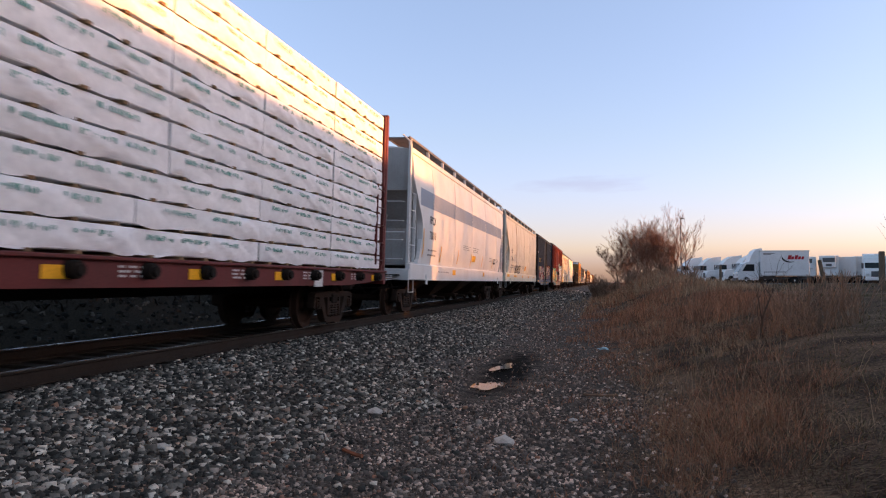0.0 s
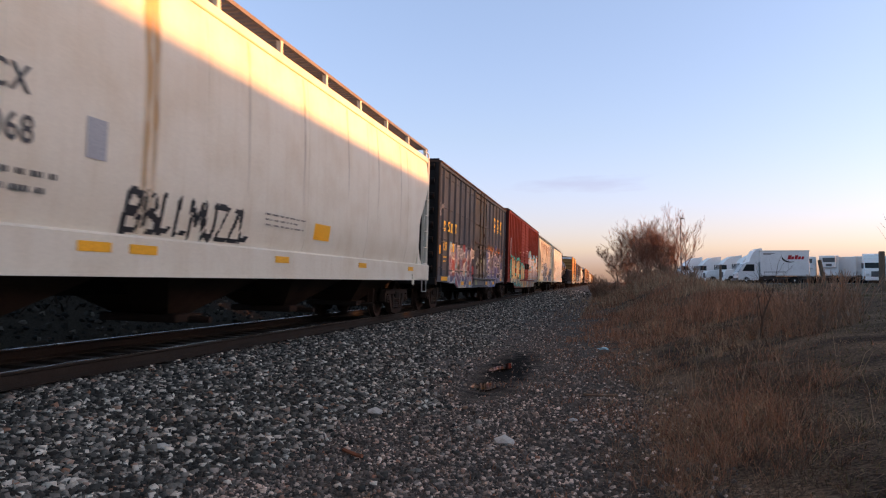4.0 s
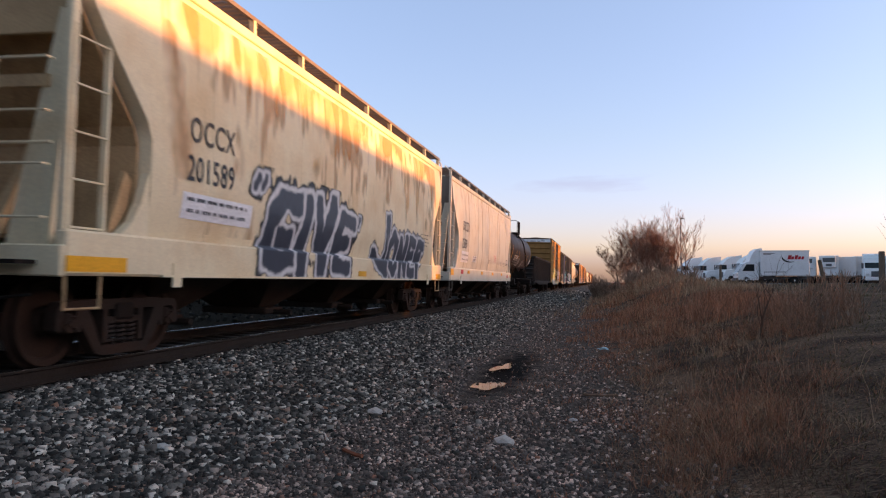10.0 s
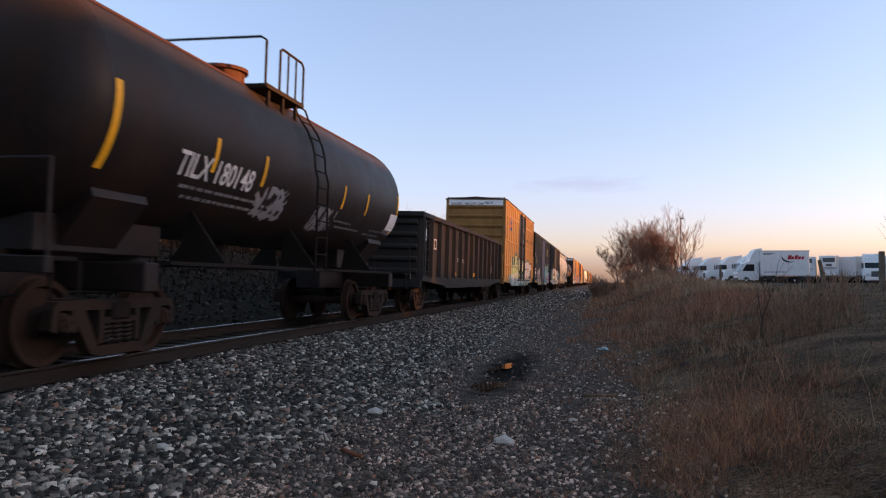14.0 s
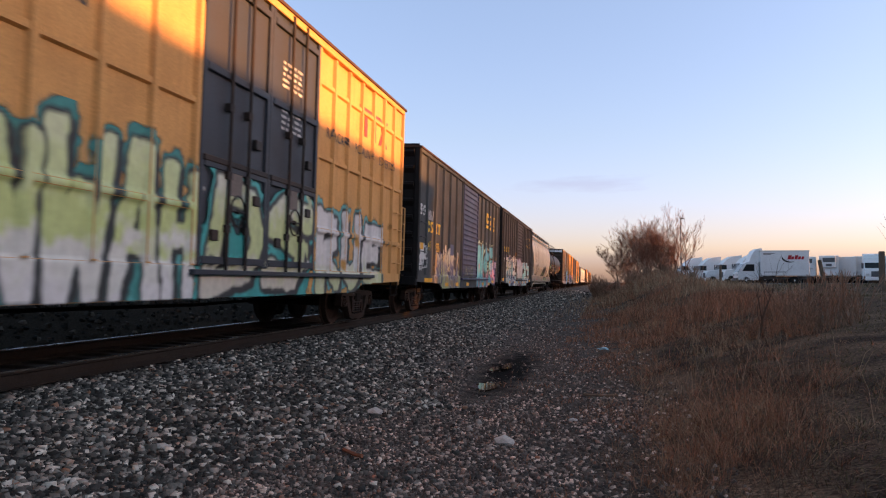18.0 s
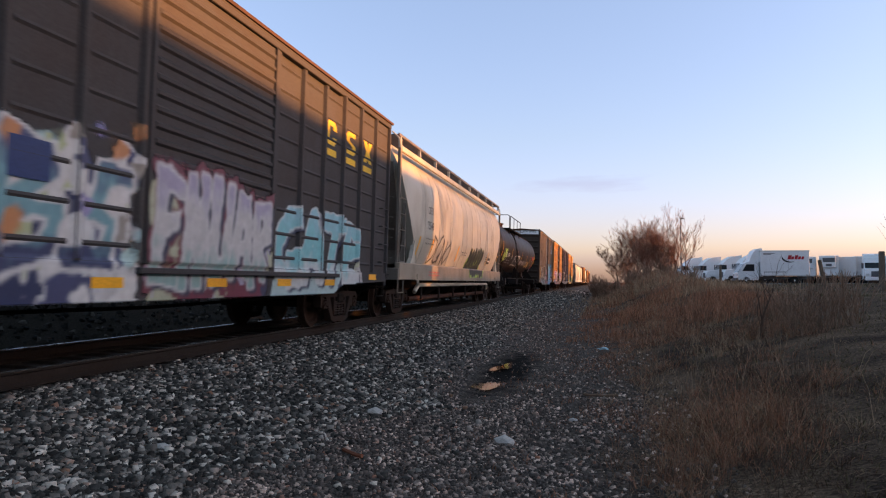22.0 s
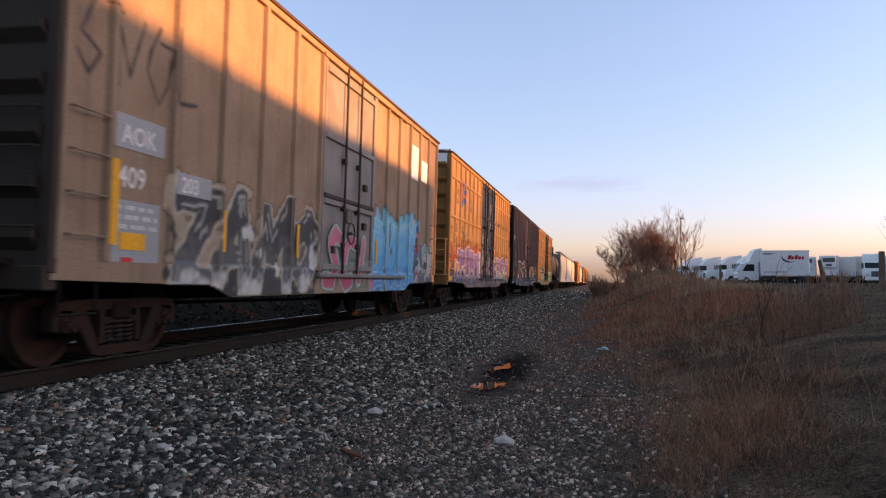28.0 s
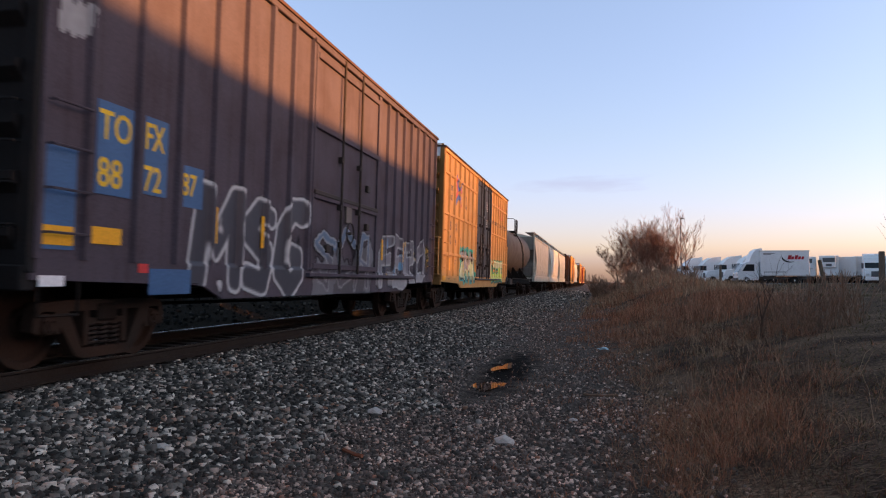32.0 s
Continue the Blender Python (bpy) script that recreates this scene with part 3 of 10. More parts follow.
GEAR = {"wheelset": wheelset_mesh(), "cap": cap_mesh(), "frame": {1: frame_mesh(1), -1: frame_mesh(-1)}, "spring": {1: spring_mesh(1), -1: spring_mesh(-1)},
        "bolster": bolster_mesh()}
TURNING = []
WHEEL_R, AXLES = 0.457, 0.889


def running_gear(car, y, spin=True, detail=True):
    t = part("truck", GEAR["bolster"], None, car, "rusty cast-steel freight truck", at=Matrix.Translation((0, y, 0)))
    for sx in (1, -1):
        part("side_frame", GEAR["frame"][sx], None, t)
        if detail:
            for yy in (-0.19, 0.0, 0.19):
                part("spring", GEAR["spring"][sx], None, t, at=Matrix.Translation((0, yy, 0)))
    for o in (-AXLES, AXLES):
        w = part("wheelset", GEAR["wheelset"], None, t, at=Matrix.Translation((0, o, WHEEL_R)))
        if detail:
            c = part("bearing", GEAR["cap"], None, t, at=Matrix.Translation((0, o, WHEEL_R)))
            if spin:
                TURNING.append((c, o))
        if spin:
            TURNING.append((w, o))
    return t


def coupler(car, y, d):
    """Knuckle coupler with its shank and the cut lever; d: +1 at the far end."""
    s = Shape()
    s.box(-0.09, 0.09, min(y, y + d * 0.42), max(y, y + d * 0.42), 0.74, 0.90, 0.02)
    s.prism([(-0.17, y + d * 0.38), (0.15, y + d * 0.38), (0.17, y + d * 0.62), (0.02, y + d * 0.72), (-0.04, y + d * 0.58), (-0.16, y + d * 0.66)], "z", 0.68, 0.97)
    part("coupler", s, MAT["steel_dark"], car)
    h = Shape(); h.smooth = True
    h.tube([(0.2, y + d * 0.1, 0.82), (0.5, y + d * 0.16, 0.52), (0.8, y + d * 0.14, 0.72), (1.35, y + d * 0.12, 0.78)], 0.014)
    h.tube([(-0.25, y + d * 0.2, 0.7), (-0.3, y + d * 0.45, 0.38), (-0.2, y + d * 0.75, 0.4)], 0.03)
    part("air_hose", h, MAT["steel_dark"], car)


def ladder(car, x, y0, y1, z0, z1, n, mat, out=1, rails=True):
    """Ladder of round rungs on the side (y0 to y1) with its stiles."""
    if rails:
        s = Shape()
        for y in (y0, y1):
            s.box(min(x, x + out * 0.07), max(x, x + out * 0.07), y - 0.02, y + 0.02, z0 - 0.1, z1 + 0.12)
        part("stile", s, mat, car)
    for i in range(n):
        z = z0 + (z1 - z0) * i / max(n - 1, 1)
        r = Shape(); r.tube([(x - out * 0.01, y0, z), (x + out * 0.07, y0, z), (x + out * 0.07, y1, z), (x - out * 0.01, y1, z)], 0.013, 5)
        part("rung", r, mat, car)


def end_ladder(car, x0, x1, y, z0, z1, n, mat):
    for i in range(n):
        z = z0 + (z1 - z0) * i / max(n - 1, 1)
        r = Shape(); r.tube([(x0, y + 0.02, z), (x0, y - 0.06, z), (x1, y - 0.06, z), (x1, y + 0.02, z)], 0.013, 5)
        part("rung", r, mat, car)


def stirrup(car, y0, y1, x, z, mat):
    s = Shape(); s.tube([(x, y0, z), (x, y0, z - 0.36), (x, y1, z - 0.36), (x, y1, z)], 0.018, 5)
    part("sill_step", s, mat, car)


def on_sheet(car, x):
    """What is painted on a boxcar's side lies on the sheet between the posts."""
    return x - 1.52 + car["sheet"] if "sheet" in car and 1.518 < x < 1.545 else x


def plate(car, name, x, y0, y1, z0, z1, mat, label="", thick=0.006):
    x = on_sheet(car, x)
    part(name, Shape().box(x - 0.002, x + thick, y0, y1, z0, z1), mat, car, label)


def fine_print(car, x, y, z, rows, mat, seed=0, pitch=0.075, h=0.035, name="stencil_bar"):
    """Stencilled data too small to read, as rows of bars."""
    x = on_sheet(car, x)
    rnd = random.Random(seed)
    s = Shape()
    for r, w in enumerate(rows):
        u = 0.0
        while u < w:
            l = min(u + rnd.uniform(0.06, 0.22), w)
            while u < l:
                g = rnd.uniform(0.016, 0.034) * (h / 0.035) ** 0.5
                a, b = z - r * pitch, z - r * pitch + h * 0.9
                s.add([(x + 0.005, y + u, a), (x + 0.005, y + u + g, a), (x + 0.005, y + u + g, b), (x + 0.005, y + u, b)], [(0, 1, 2, 3)])
                u += g + 0.014 * (h / 0.035) ** 0.8
            u += 0.06
    tagged(part(name, s, mat, car), kind="stuff")


def reflectors(car, x, zs, ys, w=0.42, h=0.11):
    for y in ys:
        plate(car, "reflector", x, y, y + w, zs, zs + h, MAT["yellow"], "yellow reflector strip")


CARS = []
ROOT = lambda y: Matrix.Translation((NEAR_RAIL, y, 0)) @ pose(0, 0, 0, 0, CANT, 0) @ Matrix.Translation((-HALF_GAUGE, 0, 0))


def rail_car(name, label, s0, category="railcar"):
    car = thing(name, label, category, "cars of the freight train", at=ROOT(s0))
    CARS.append((car, s0))
    return car


def box_car(label, s0, length, height, paint, ribs, door=(6.5, 9.7), doors=1, door_paint=None, door_style="slide", side_rows=(), beads=0, end_paint=None, top_band=None,
            roof_paint=None, sill=0.80, belly=0.70, detail=True, spin=True, width=3.16, name="boxcar", lead=0.0, long_ladder=False):
    """Steel boxcar: sheets between outside posts, sliding or plug door, ribbed ends, peaked roof, sills, ladders, running gear."""
    car = rail_car(name, label, s0)
    M = paint
    hw, L, H = width / 2, length, height
    sheet = hw - 0.062
    car["sheet"], car["skirt"] = sheet, (L, sill, belly)
    dm, em, rm = door_paint or M, end_paint or M, roof_paint or P["roof"]
    eave = H - 0.16
    floor = 1.08
    # sheets of the two sides, left open at the door on the near side
    for sx in (1, -1):
        x0, x1 = sorted((sx * sheet, sx * (sheet - 0.04)))
        for a, b in ((0.03, door[0]), (door[1], L - 0.03)):
            part("side_sheet", Shape().box(x0, x1, a, b, floor, eave), M, car)
        # top chord, and the side sill with its deeper middle
        x0, x1 = sorted((sx * (sheet - 0.05), sx * hw))
        part("top_chord", Shape().box(x0, x1, 0, L, eave - 0.10, eave + 0.03, 0.012), M, car)
        s = Shape().prism([(0, sill + 0.12), (0, floor + 0.03), (L, floor + 0.03), (L, sill + 0.12), (L - 2.9, sill + 0.06), (L - 3.4, belly), (3.4, belly), (2.9, sill + 0.06)], "x", *sorted((sx * (hw - 0.075), sx * (hw - 0.03))))
        part("side_sill", s, M, car)
        # outside posts
        n1, n2 = ribs
        ys = ([0.06] if lead else []) + [max(lead, 0.06) + (door[0] - 0.06 - max(lead, 0.06)) * i / n1 for i in range(n1 + 1)] + [door[1] + 0.06 + (L - door[1] - 0.12) * i / n2 for i in range(n2 + 1)]
        for i, y in enumerate(ys):
            w = 0.075 if 0 < i < len(ys) - 1 else 0.06
            s = Shape().prism([(sx * (sheet - 0.01), y - w), (sx * hw, y - w * 0.55), (sx * hw, y + w * 0.55), (sx * (sheet - 0.01), y + w)], "z", floor + 0.03, eave - 0.10)
            part("post", s, M, car)
        if sx > 0 or detail:
            for a, b in zip(ys, ys[1:]):
                if a < door[0] < b or b - a < 0.3 or a >= door[0] - 0.1 and b <= door[1] + 0.1:
                    continue
                for z in side_rows:
                    s = Shape().prism([(sx * (sheet - 0.01), z - 0.06), (sx * (hw - 0.012), z - 0.035), (sx * (hw - 0.012), z + 0.035), (sx * (sheet - 0.01), z + 0.06)], "y", a + 0.06, b - 0.06)
                    part("rail", s, M, car)
                for k in range(beads):
                    z = floor + 0.2 + (eave - floor - 0.5) * k / max(beads - 1, 1)
                    s = Shape().prism([(sx * (sheet - 0.005), z - 0.035), (sx * (sheet + 0.022), z), (sx * (sheet - 0.005), z + 0.045)], "y", a + 0.11, b - 0.11)
                    part("bead", s, M, car)
        # doors
        dn = doors
        for k in range(dn):
            a = door[0] + (door[1] - door[0]) * k / dn
            b = door[0] + (door[1] - door[0]) * (k + 1) / dn
            xo = hw - 0.02 if door_style == "slide" else sheet + 0.03
            d = part("door", Shape().box(*sorted((sx * (xo - 0.05), sx * xo)), a + 0.02, b - 0.02, floor + 0.02, eave - 0.14, 0.01), dm, car)
            if sx < 0 and not detail:
                continue
            for e in (a + 0.05, b - 0.05):
                part("door_stile", Shape().box(*sorted((sx * (xo - 0.01), sx * (xo + 0.04))), e - 0.045, e + 0.045, floor + 0.02, eave - 0.14, 0.008), dm, d)
            if door_style == "slide":
                m = 18
                for i in range(m):
                    z = floor + 0.12 + (eave - floor - 0.4) * i / (m - 1)
                    s = Shape().prism([(sx * (xo - 0.01), z - 0.055), (sx * (xo + 0.035), z - 0.02), (sx * (xo + 0.035), z + 0.02), (sx * (xo - 0.01), z + 0.055)], "y", a + 0.12, b - 0.12)
                    part("corrugation", s, dm, d)
            else:
                for i in range(4):
                    z = floor + 0.1 + (eave - floor - 0.4) * i / 3
                    part("door_rail", Shape().box(*sorted((sx * (xo - 0.01), sx * (xo + 0.05))), a + 0.1, b - 0.1, z - 0.05, z + 0.05, 0.008), dm, d)
                # cross bar, latch plates and a placard board on the door
                part("door_bar", Shape().box(*sorted((sx * (xo + 0.01), sx * (xo + 0.065))), a + 0.06, b - 0.06, 2.42, 2.50, 0.01), MAT["rod"], d)
                for e, z in ((a + (b - a) * 0.2, 1.5), (a + (b - a) * 0.8, 2.05), (a + (b - a) * 0.8, 2.85)):
                    part("latch_plate", Shape().box(*sorted((sx * xo, sx * (xo + 0.07))), e - 0.09, e + 0.09, z - 0.07, z + 0.07, 0.01), MAT["rod"], d)
                part("placard_board", Shape().box(*sorted((sx * xo, sx * (xo + 0.045))), (a + b) / 2 - 0.16, (a + b) / 2 + 0.16, 2.05, 2.38, 0.008), MAT["grate"], d)
                for e in (a + (b - a) * 0.36, a + (b - a) * 0.64):
                    s = Shape(); s.smooth = True
                    s.tube([(sx * (xo + 0.07), e, floor - 0.02), (sx * (xo + 0.07), e, eave - 0.05)], 0.026, 6)
                    part("lock_rod", s, MAT["rod"], d)
                    for z in (1.6, 2.3, 3.2):
                        part("rod_bracket", Shape().box(*sorted((sx * xo, sx * (xo + 0.085))), e - 0.06, e + 0.06, z - 0.05, z + 0.05), MAT["rod"], d)
                s = Shape(); s.smooth = True
                yc = (a + b) / 2
                s.lathe([(sx * (xo + 0.06), 0.2), (sx * (xo + 0.075), 0.22), (sx * (xo + 0.09), 0.2)], "x", (0, yc, 1.85), 18, close=False)
                s.tube([(sx * (xo + 0.07), yc - 0.2, 1.85), (sx * (xo + 0.07), yc + 0.2, 1.85)], 0.014)
                s.tube([(sx * (xo + 0.0), yc, 1.85), (sx * (xo + 0.09), yc, 1.85)], 0.03)
                part("hand_gear", s, MAT["rod"], d)
        span = door[1] - door[0]
        part("door_track", Shape().box(*sorted((sx * (sheet - 0.02), sx * (hw + 0.05))), door[0] - 0.1, min(door[1] + span * 0.9, L - 0.4), floor - 0.09, floor - 0.02, 0.01), dm, car)
        part("door_track", Shape().box(*sorted((sx * (sheet - 0.02), sx * (hw + 0.03))), door[0] - 0.1, min(door[1] + span * 0.9, L - 0.4), eave - 0.14, eave - 0.06, 0.01), M, car)
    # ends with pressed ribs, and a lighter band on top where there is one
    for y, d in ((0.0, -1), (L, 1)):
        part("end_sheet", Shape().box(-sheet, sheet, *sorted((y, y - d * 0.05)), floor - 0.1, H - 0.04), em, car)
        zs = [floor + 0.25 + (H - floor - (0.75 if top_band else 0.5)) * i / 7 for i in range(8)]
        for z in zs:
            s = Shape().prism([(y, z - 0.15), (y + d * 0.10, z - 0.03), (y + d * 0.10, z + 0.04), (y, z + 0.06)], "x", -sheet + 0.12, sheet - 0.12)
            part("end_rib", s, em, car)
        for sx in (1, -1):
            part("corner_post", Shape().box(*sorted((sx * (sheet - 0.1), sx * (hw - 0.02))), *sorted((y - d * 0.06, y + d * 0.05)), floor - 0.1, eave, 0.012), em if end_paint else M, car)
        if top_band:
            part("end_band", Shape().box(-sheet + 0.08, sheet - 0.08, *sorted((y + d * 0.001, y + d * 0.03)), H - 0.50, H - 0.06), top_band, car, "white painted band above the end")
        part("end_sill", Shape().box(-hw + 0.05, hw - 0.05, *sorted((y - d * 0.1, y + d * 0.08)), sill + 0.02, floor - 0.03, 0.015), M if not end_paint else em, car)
        part("end_platform", Shape().box(-1.2, 1.2, *sorted((y + d * 0.08, y + d * 0.36)), floor - 0.02, floor + 0.03), MAT["steel_dark"], car)
        coupler(car, y, d)
    # roof with its cross ribs
    part("roof", Shape().prism([(-hw - 0.03, eave), (hw + 0.03, eave), (hw + 0.03, eave + 0.05), (0, H), (-hw - 0.03, eave + 0.05)], "y", -0.06, L + 0.06), rm, car)
    k = 14
    for i in range(k):
        y = 0.3 + (L - 0.6) * i / (k - 1)
        part("roof_rib", Shape().prism([(-hw, eave + 0.04), (hw, eave + 0.04), (hw, eave + 0.075), (0, H + 0.03), (-hw, eave + 0.075)], "y", y - 0.04, y + 0.04), rm, car)
    # underframe
    part("centre_sill", Shape().box(-0.25, 0.25, 0.2, L - 0.2, 0.62, 0.98), MAT["steel_dark"], car)
    for y in np.linspace(3.2, L - 3.2, 7):
        part("cross_bearer", Shape().prism([(-hw + 0.1, 0.98), (hw - 0.1, 0.98), (hw - 0.1, 0.86), (0.3, 0.66), (-0.3, 0.66), (-hw + 0.1, 0.86)], "y", y - 0.05, y + 0.05), MAT["steel_dark"], car)
    part("floor", Shape().box(-sheet, sheet, 0.05, L - 0.05, 0.98, floor), MAT["steel_dark"], car)
    s = Shape(); s.smooth = True
    s.lathe([(0, 0.0), (0.0, 0.2), (0.9, 0.2), (0.9, 0.0)], "y", (-0.7, L * 0.42, 0.75), 14)
    part("air_reservoir", s, MAT["steel_dark"], car)
    s = Shape(); s.smooth = True
    s.tube([(0.6, 2.8, 0.6), (0.7, L / 2, 0.55), (0.6, L - 2.8, 0.6)], 0.025)
    part("brake_rod", s, MAT["steel_dark"], car)
    for y in (1.72, L - 1.72):
        running_gear(car, y, spin, detail)
    if detail:
        top = eave - 0.5 if long_ladder else 2.55
        n = 9 if long_ladder else 4
        for y0, y1 in ((0.14, 0.66), (L - 0.66, L - 0.14)):
            ladder(car, hw - 0.03, y0, y1, 1.35, top, n, M, rails=long_ladder)
            stirrup(car, y0, y1, hw - 0.06, sill + 0.15, MAT["steel_dark"])
        end_ladder(car, sheet - 0.6, sheet - 0.12, -0.05, 1.4, 2.5 if not long_ladder else eave - 0.4, n, em)
        stirrup(car, 0.1, 0.5, -hw + 0.06, sill + 0.15, MAT["steel_dark"])
        s = Shape(); s.smooth = True
        s.lathe([(-0.16, 0.25), (-0.18, 0.27), (-0.2, 0.25)], "y", (-0.75, -0.03, 2.4), 18, close=False)
        s.tube([(-0.75, -0.02, 2.4), (-0.75, -0.22, 2.4)], 0.025)
        s.tube([(-1.0, -0.2, 2.4), (-0.5, -0.2, 2.4)], 0.014)
        part("brake_wheel", s, MAT["steel_dark"], car)
    n1, n2 = ribs
    ys = np.array(([0.06] if lead else []) + [max(lead, 0.06) + (door[0] - 0.06 - max(lead, 0.06)) * i / n1 for i in range(n1 + 1)] + [door[1] + 0.06 + (L - door[1] - 0.12) * i / n2 for i in range(n2 + 1)])

    def skin(Y, Z):
        """The near side's outer face: sheet, posts and door."""
        d = np.min(np.abs(np.asarray(Y)[..., None] - ys), -1)
        x = sheet + (hw - sheet) * np.clip((0.078 - d) / 0.036, 0, 1)
        xo = hw + 0.018 if door_style == "slide" else sheet + 0.062
        inside = (Y > door[0]) & (Y < door[1])
        for z in side_rows:
            x = np.maximum(x, sheet + (hw - 0.012 - sheet) * np.clip((0.066 - np.abs(np.asarray(Z) - z)) / 0.03, 0, 1))
        x = np.where(inside, xo, x)
        x = np.where(Z < floor + 0.035, hw - 0.03, x)
        return x
    return car, skin


def hopper_car(label, s0, length, paint, eave=4.20, top=4.5, bulge=0.0, lower=None, end_paint=None, detail=True, spin=True, stripe=None, name="covered_hopper", skirt=None, legs=False):
    """Covered hopper: bowed sides, sloped end bays, roof with hatches and running boards, sill, outlets, ladders."""
    car = rail_car(name, label, s0)
    L, M = length, paint
    em = end_paint or M
    zl = lower or 1.95

    def side(z):
        z = np.asarray(z, float)
        up = 1.565 - 0.10 * np.clip((z - 2.7) / (eave - 2.7), 0, 1) ** 2.2 - bulge * np.clip((z - 3.2) / (eave - 3.2), 0, 1) ** 2
        low = 1.565 - (0.16 + bulge) * np.clip((zl - z) / (zl - 1.1), 0, 1) ** 1.3
        return np.where(z < zl, low, up)
    bowed = bulge > 0.05
    keys_y = [0.10, 0.22, 0.52, 0.98, 1.42, 1.60, 1.625] if bowed else [0.30, 0.34, 0.68, 1.0, 1.22, 1.31, 1.335]
    keys_z = [3.95, 3.62, 3.02, 2.48, 2.06, 1.80, 1.36] if bowed else [3.66, 3.60, 3.20, 2.87, 2.65, 2.45, 1.36]
    deep = keys_y[-1]
    trim = em if bowed else M

    def bottom(y):
        y = min(y, L - y)
        return float(np.interp(y, keys_y, keys_z)) if y < deep else 1.36
    stations = keys_y
    mid = list(np.linspace(2.6, L - 2.6, 9))
    ys = stations + mid + [L - y for y in stations[::-1]]
    rings = []
    for y in ys:
        zb = bottom(y)
        zz = np.linspace(zb, eave, 13)
        xx = side(zz)
        right = [(float(x), y, float(z)) for x, z in zip(xx, zz)]
        roof = [(1.2, y, eave + 0.14), (0.7, y, top - 0.06), (0.0, y, top), (-0.7, y, top - 0.06), (-1.2, y, eave + 0.14)]
        rings.append(right + roof + [(-x, y, z) for x, _, z in right[::-1]])
    s = Shape(); s.smooth = True; s.loft(rings)
    part("hopper_body", s, M, car)
    # seams where the sheets are welded
    for y in np.linspace(2.6, L - 2.6, 5 if bulge < 0.05 else 8):
        zz = np.linspace(1.24, eave - 0.06, 12)
        s = Shape()
        for a, b in zip(zz, zz[1:]):
            xa, xb = float(side(a)) + 0.006, float(side(b)) + 0.006
            s.add([(xa - 0.02, y - 0.02, a), (xa, y - 0.008, a), (xa, y + 0.008, a), (xa - 0.02, y + 0.02, a), (xb - 0.02, y - 0.02, b), (xb, y - 0.008, b), (xb, y + 0.008, b), (xb - 0.02, y + 0.02, b)],
                  [(0, 1, 5, 4), (1, 2, 6, 5), (2, 3, 7, 6)])
        part("weld_seam", s, M, car)
    for sx in (1, -1):
        x0, x1 = sorted((sx * 1.42, sx * 1.56))
        part("side_sill", Shape().box(x0, x1, 0.05, L - 0.05, 0.96, 1.40, 0.025), skirt or M, car)
        part("sill_flange", Shape().box(*sorted((sx * 1.40, sx * 1.58)), 1.6, L - 1.6, 0.955, 0.985), skirt or M, car)
        x0, x1 = sorted((sx * 1.40, sx * 1.50))
        part("top_chord", Shape().box(x0, x1, 0.2, L - 0.2, eave - 0.02, eave + 0.12, 0.015), M, car)
        # running board along the roof edge on brackets
        rb = Shape()
        y = 0.15
        rb.box(*sorted((sx * 0.78, sx * 0.82)), 0.1, L - 0.1, top + 0.10, top + 0.16)
        rb.box(*sorted((sx * 1.40, sx * 1.44)), 0.1, L - 0.1, top + 0.10, top + 0.16)
        for k in range(int((L - 0.3) / 0.16)):
            rb.box(*sorted((sx * 0.80, sx * 1.42)), 0.15 + k * 0.16, 0.22 + k * 0.16, top + 0.11, top + 0.145)
        part("running_board", rb, MAT["grate"] if "grate" in MAT else MAT["steel_dark"], car, "galvanised grating running board")
        for k in range(10):
            y = 0.3 + (L - 0.6) * k / 9
            part("board_bracket", Shape().prism([(sx * 1.38, eave + 0.05), (sx * 1.45, eave + 0.05), (sx * 1.44, top + 0.11), (sx * 1.36, top + 0.11)], "y", y - 0.035, y + 0.035), M, car)
    for k in range(5 if bulge < 0.05 else 1):
        if bulge < 0.05:
            y = 2.4 + (L - 4.8) * k / 4
            h = Shape(); h.smooth = True
            h.lathe([(top - 0.04, 0.42), (top + 0.10, 0.42), (top + 0.16, 0.30), (top + 0.17, 0.0)], "z", (0, y, 0), 18)
            part("hatch", h, M, car)
        else:
            part("hatch", Shape().box(-0.3, 0.3, 1.2, L - 1.2, top - 0.03, top + 0.14, 0.03), M, car)
    # outlet gates under the belly
    n = 4
    for k in range(n):
        y = 3.3 + (L - 6.6) * k / (n - 1)
        w = (L - 6.6) / (n - 1) * 0.46
        s = Shape()
        s.add([(-1.38, y - w, 1.22), (1.38, y - w, 1.22), (1.38, y + w, 1.22), (-1.38, y + w, 1.22), (-0.45, y - 0.3, 0.42), (0.45, y - 0.3, 0.42), (0.45, y + 0.3, 0.42), (-0.45, y + 0.3, 0.42)],
              [(0, 1, 5, 4), (1, 2, 6, 5), (2, 3, 7, 6), (3, 0, 4, 7), (4, 5, 6, 7), (0, 3, 2, 1)])
        part("outlet_bay", s, MAT["under"], car)
        s = Shape()
        s.box(-0.62, 0.62, y - 0.36, y + 0.36, 0.30, 0.42, 0.02)
        s.tube([(-0.8, y, 0.34), (0.95, y, 0.34)], 0.05, 8)
        part("outlet_gate", s, MAT["truck"], car)
    part("centre_sill", Shape().box(-0.2, 0.2, 0.1, L - 0.1, 0.70, 1.0), MAT["steel_dark"], car)
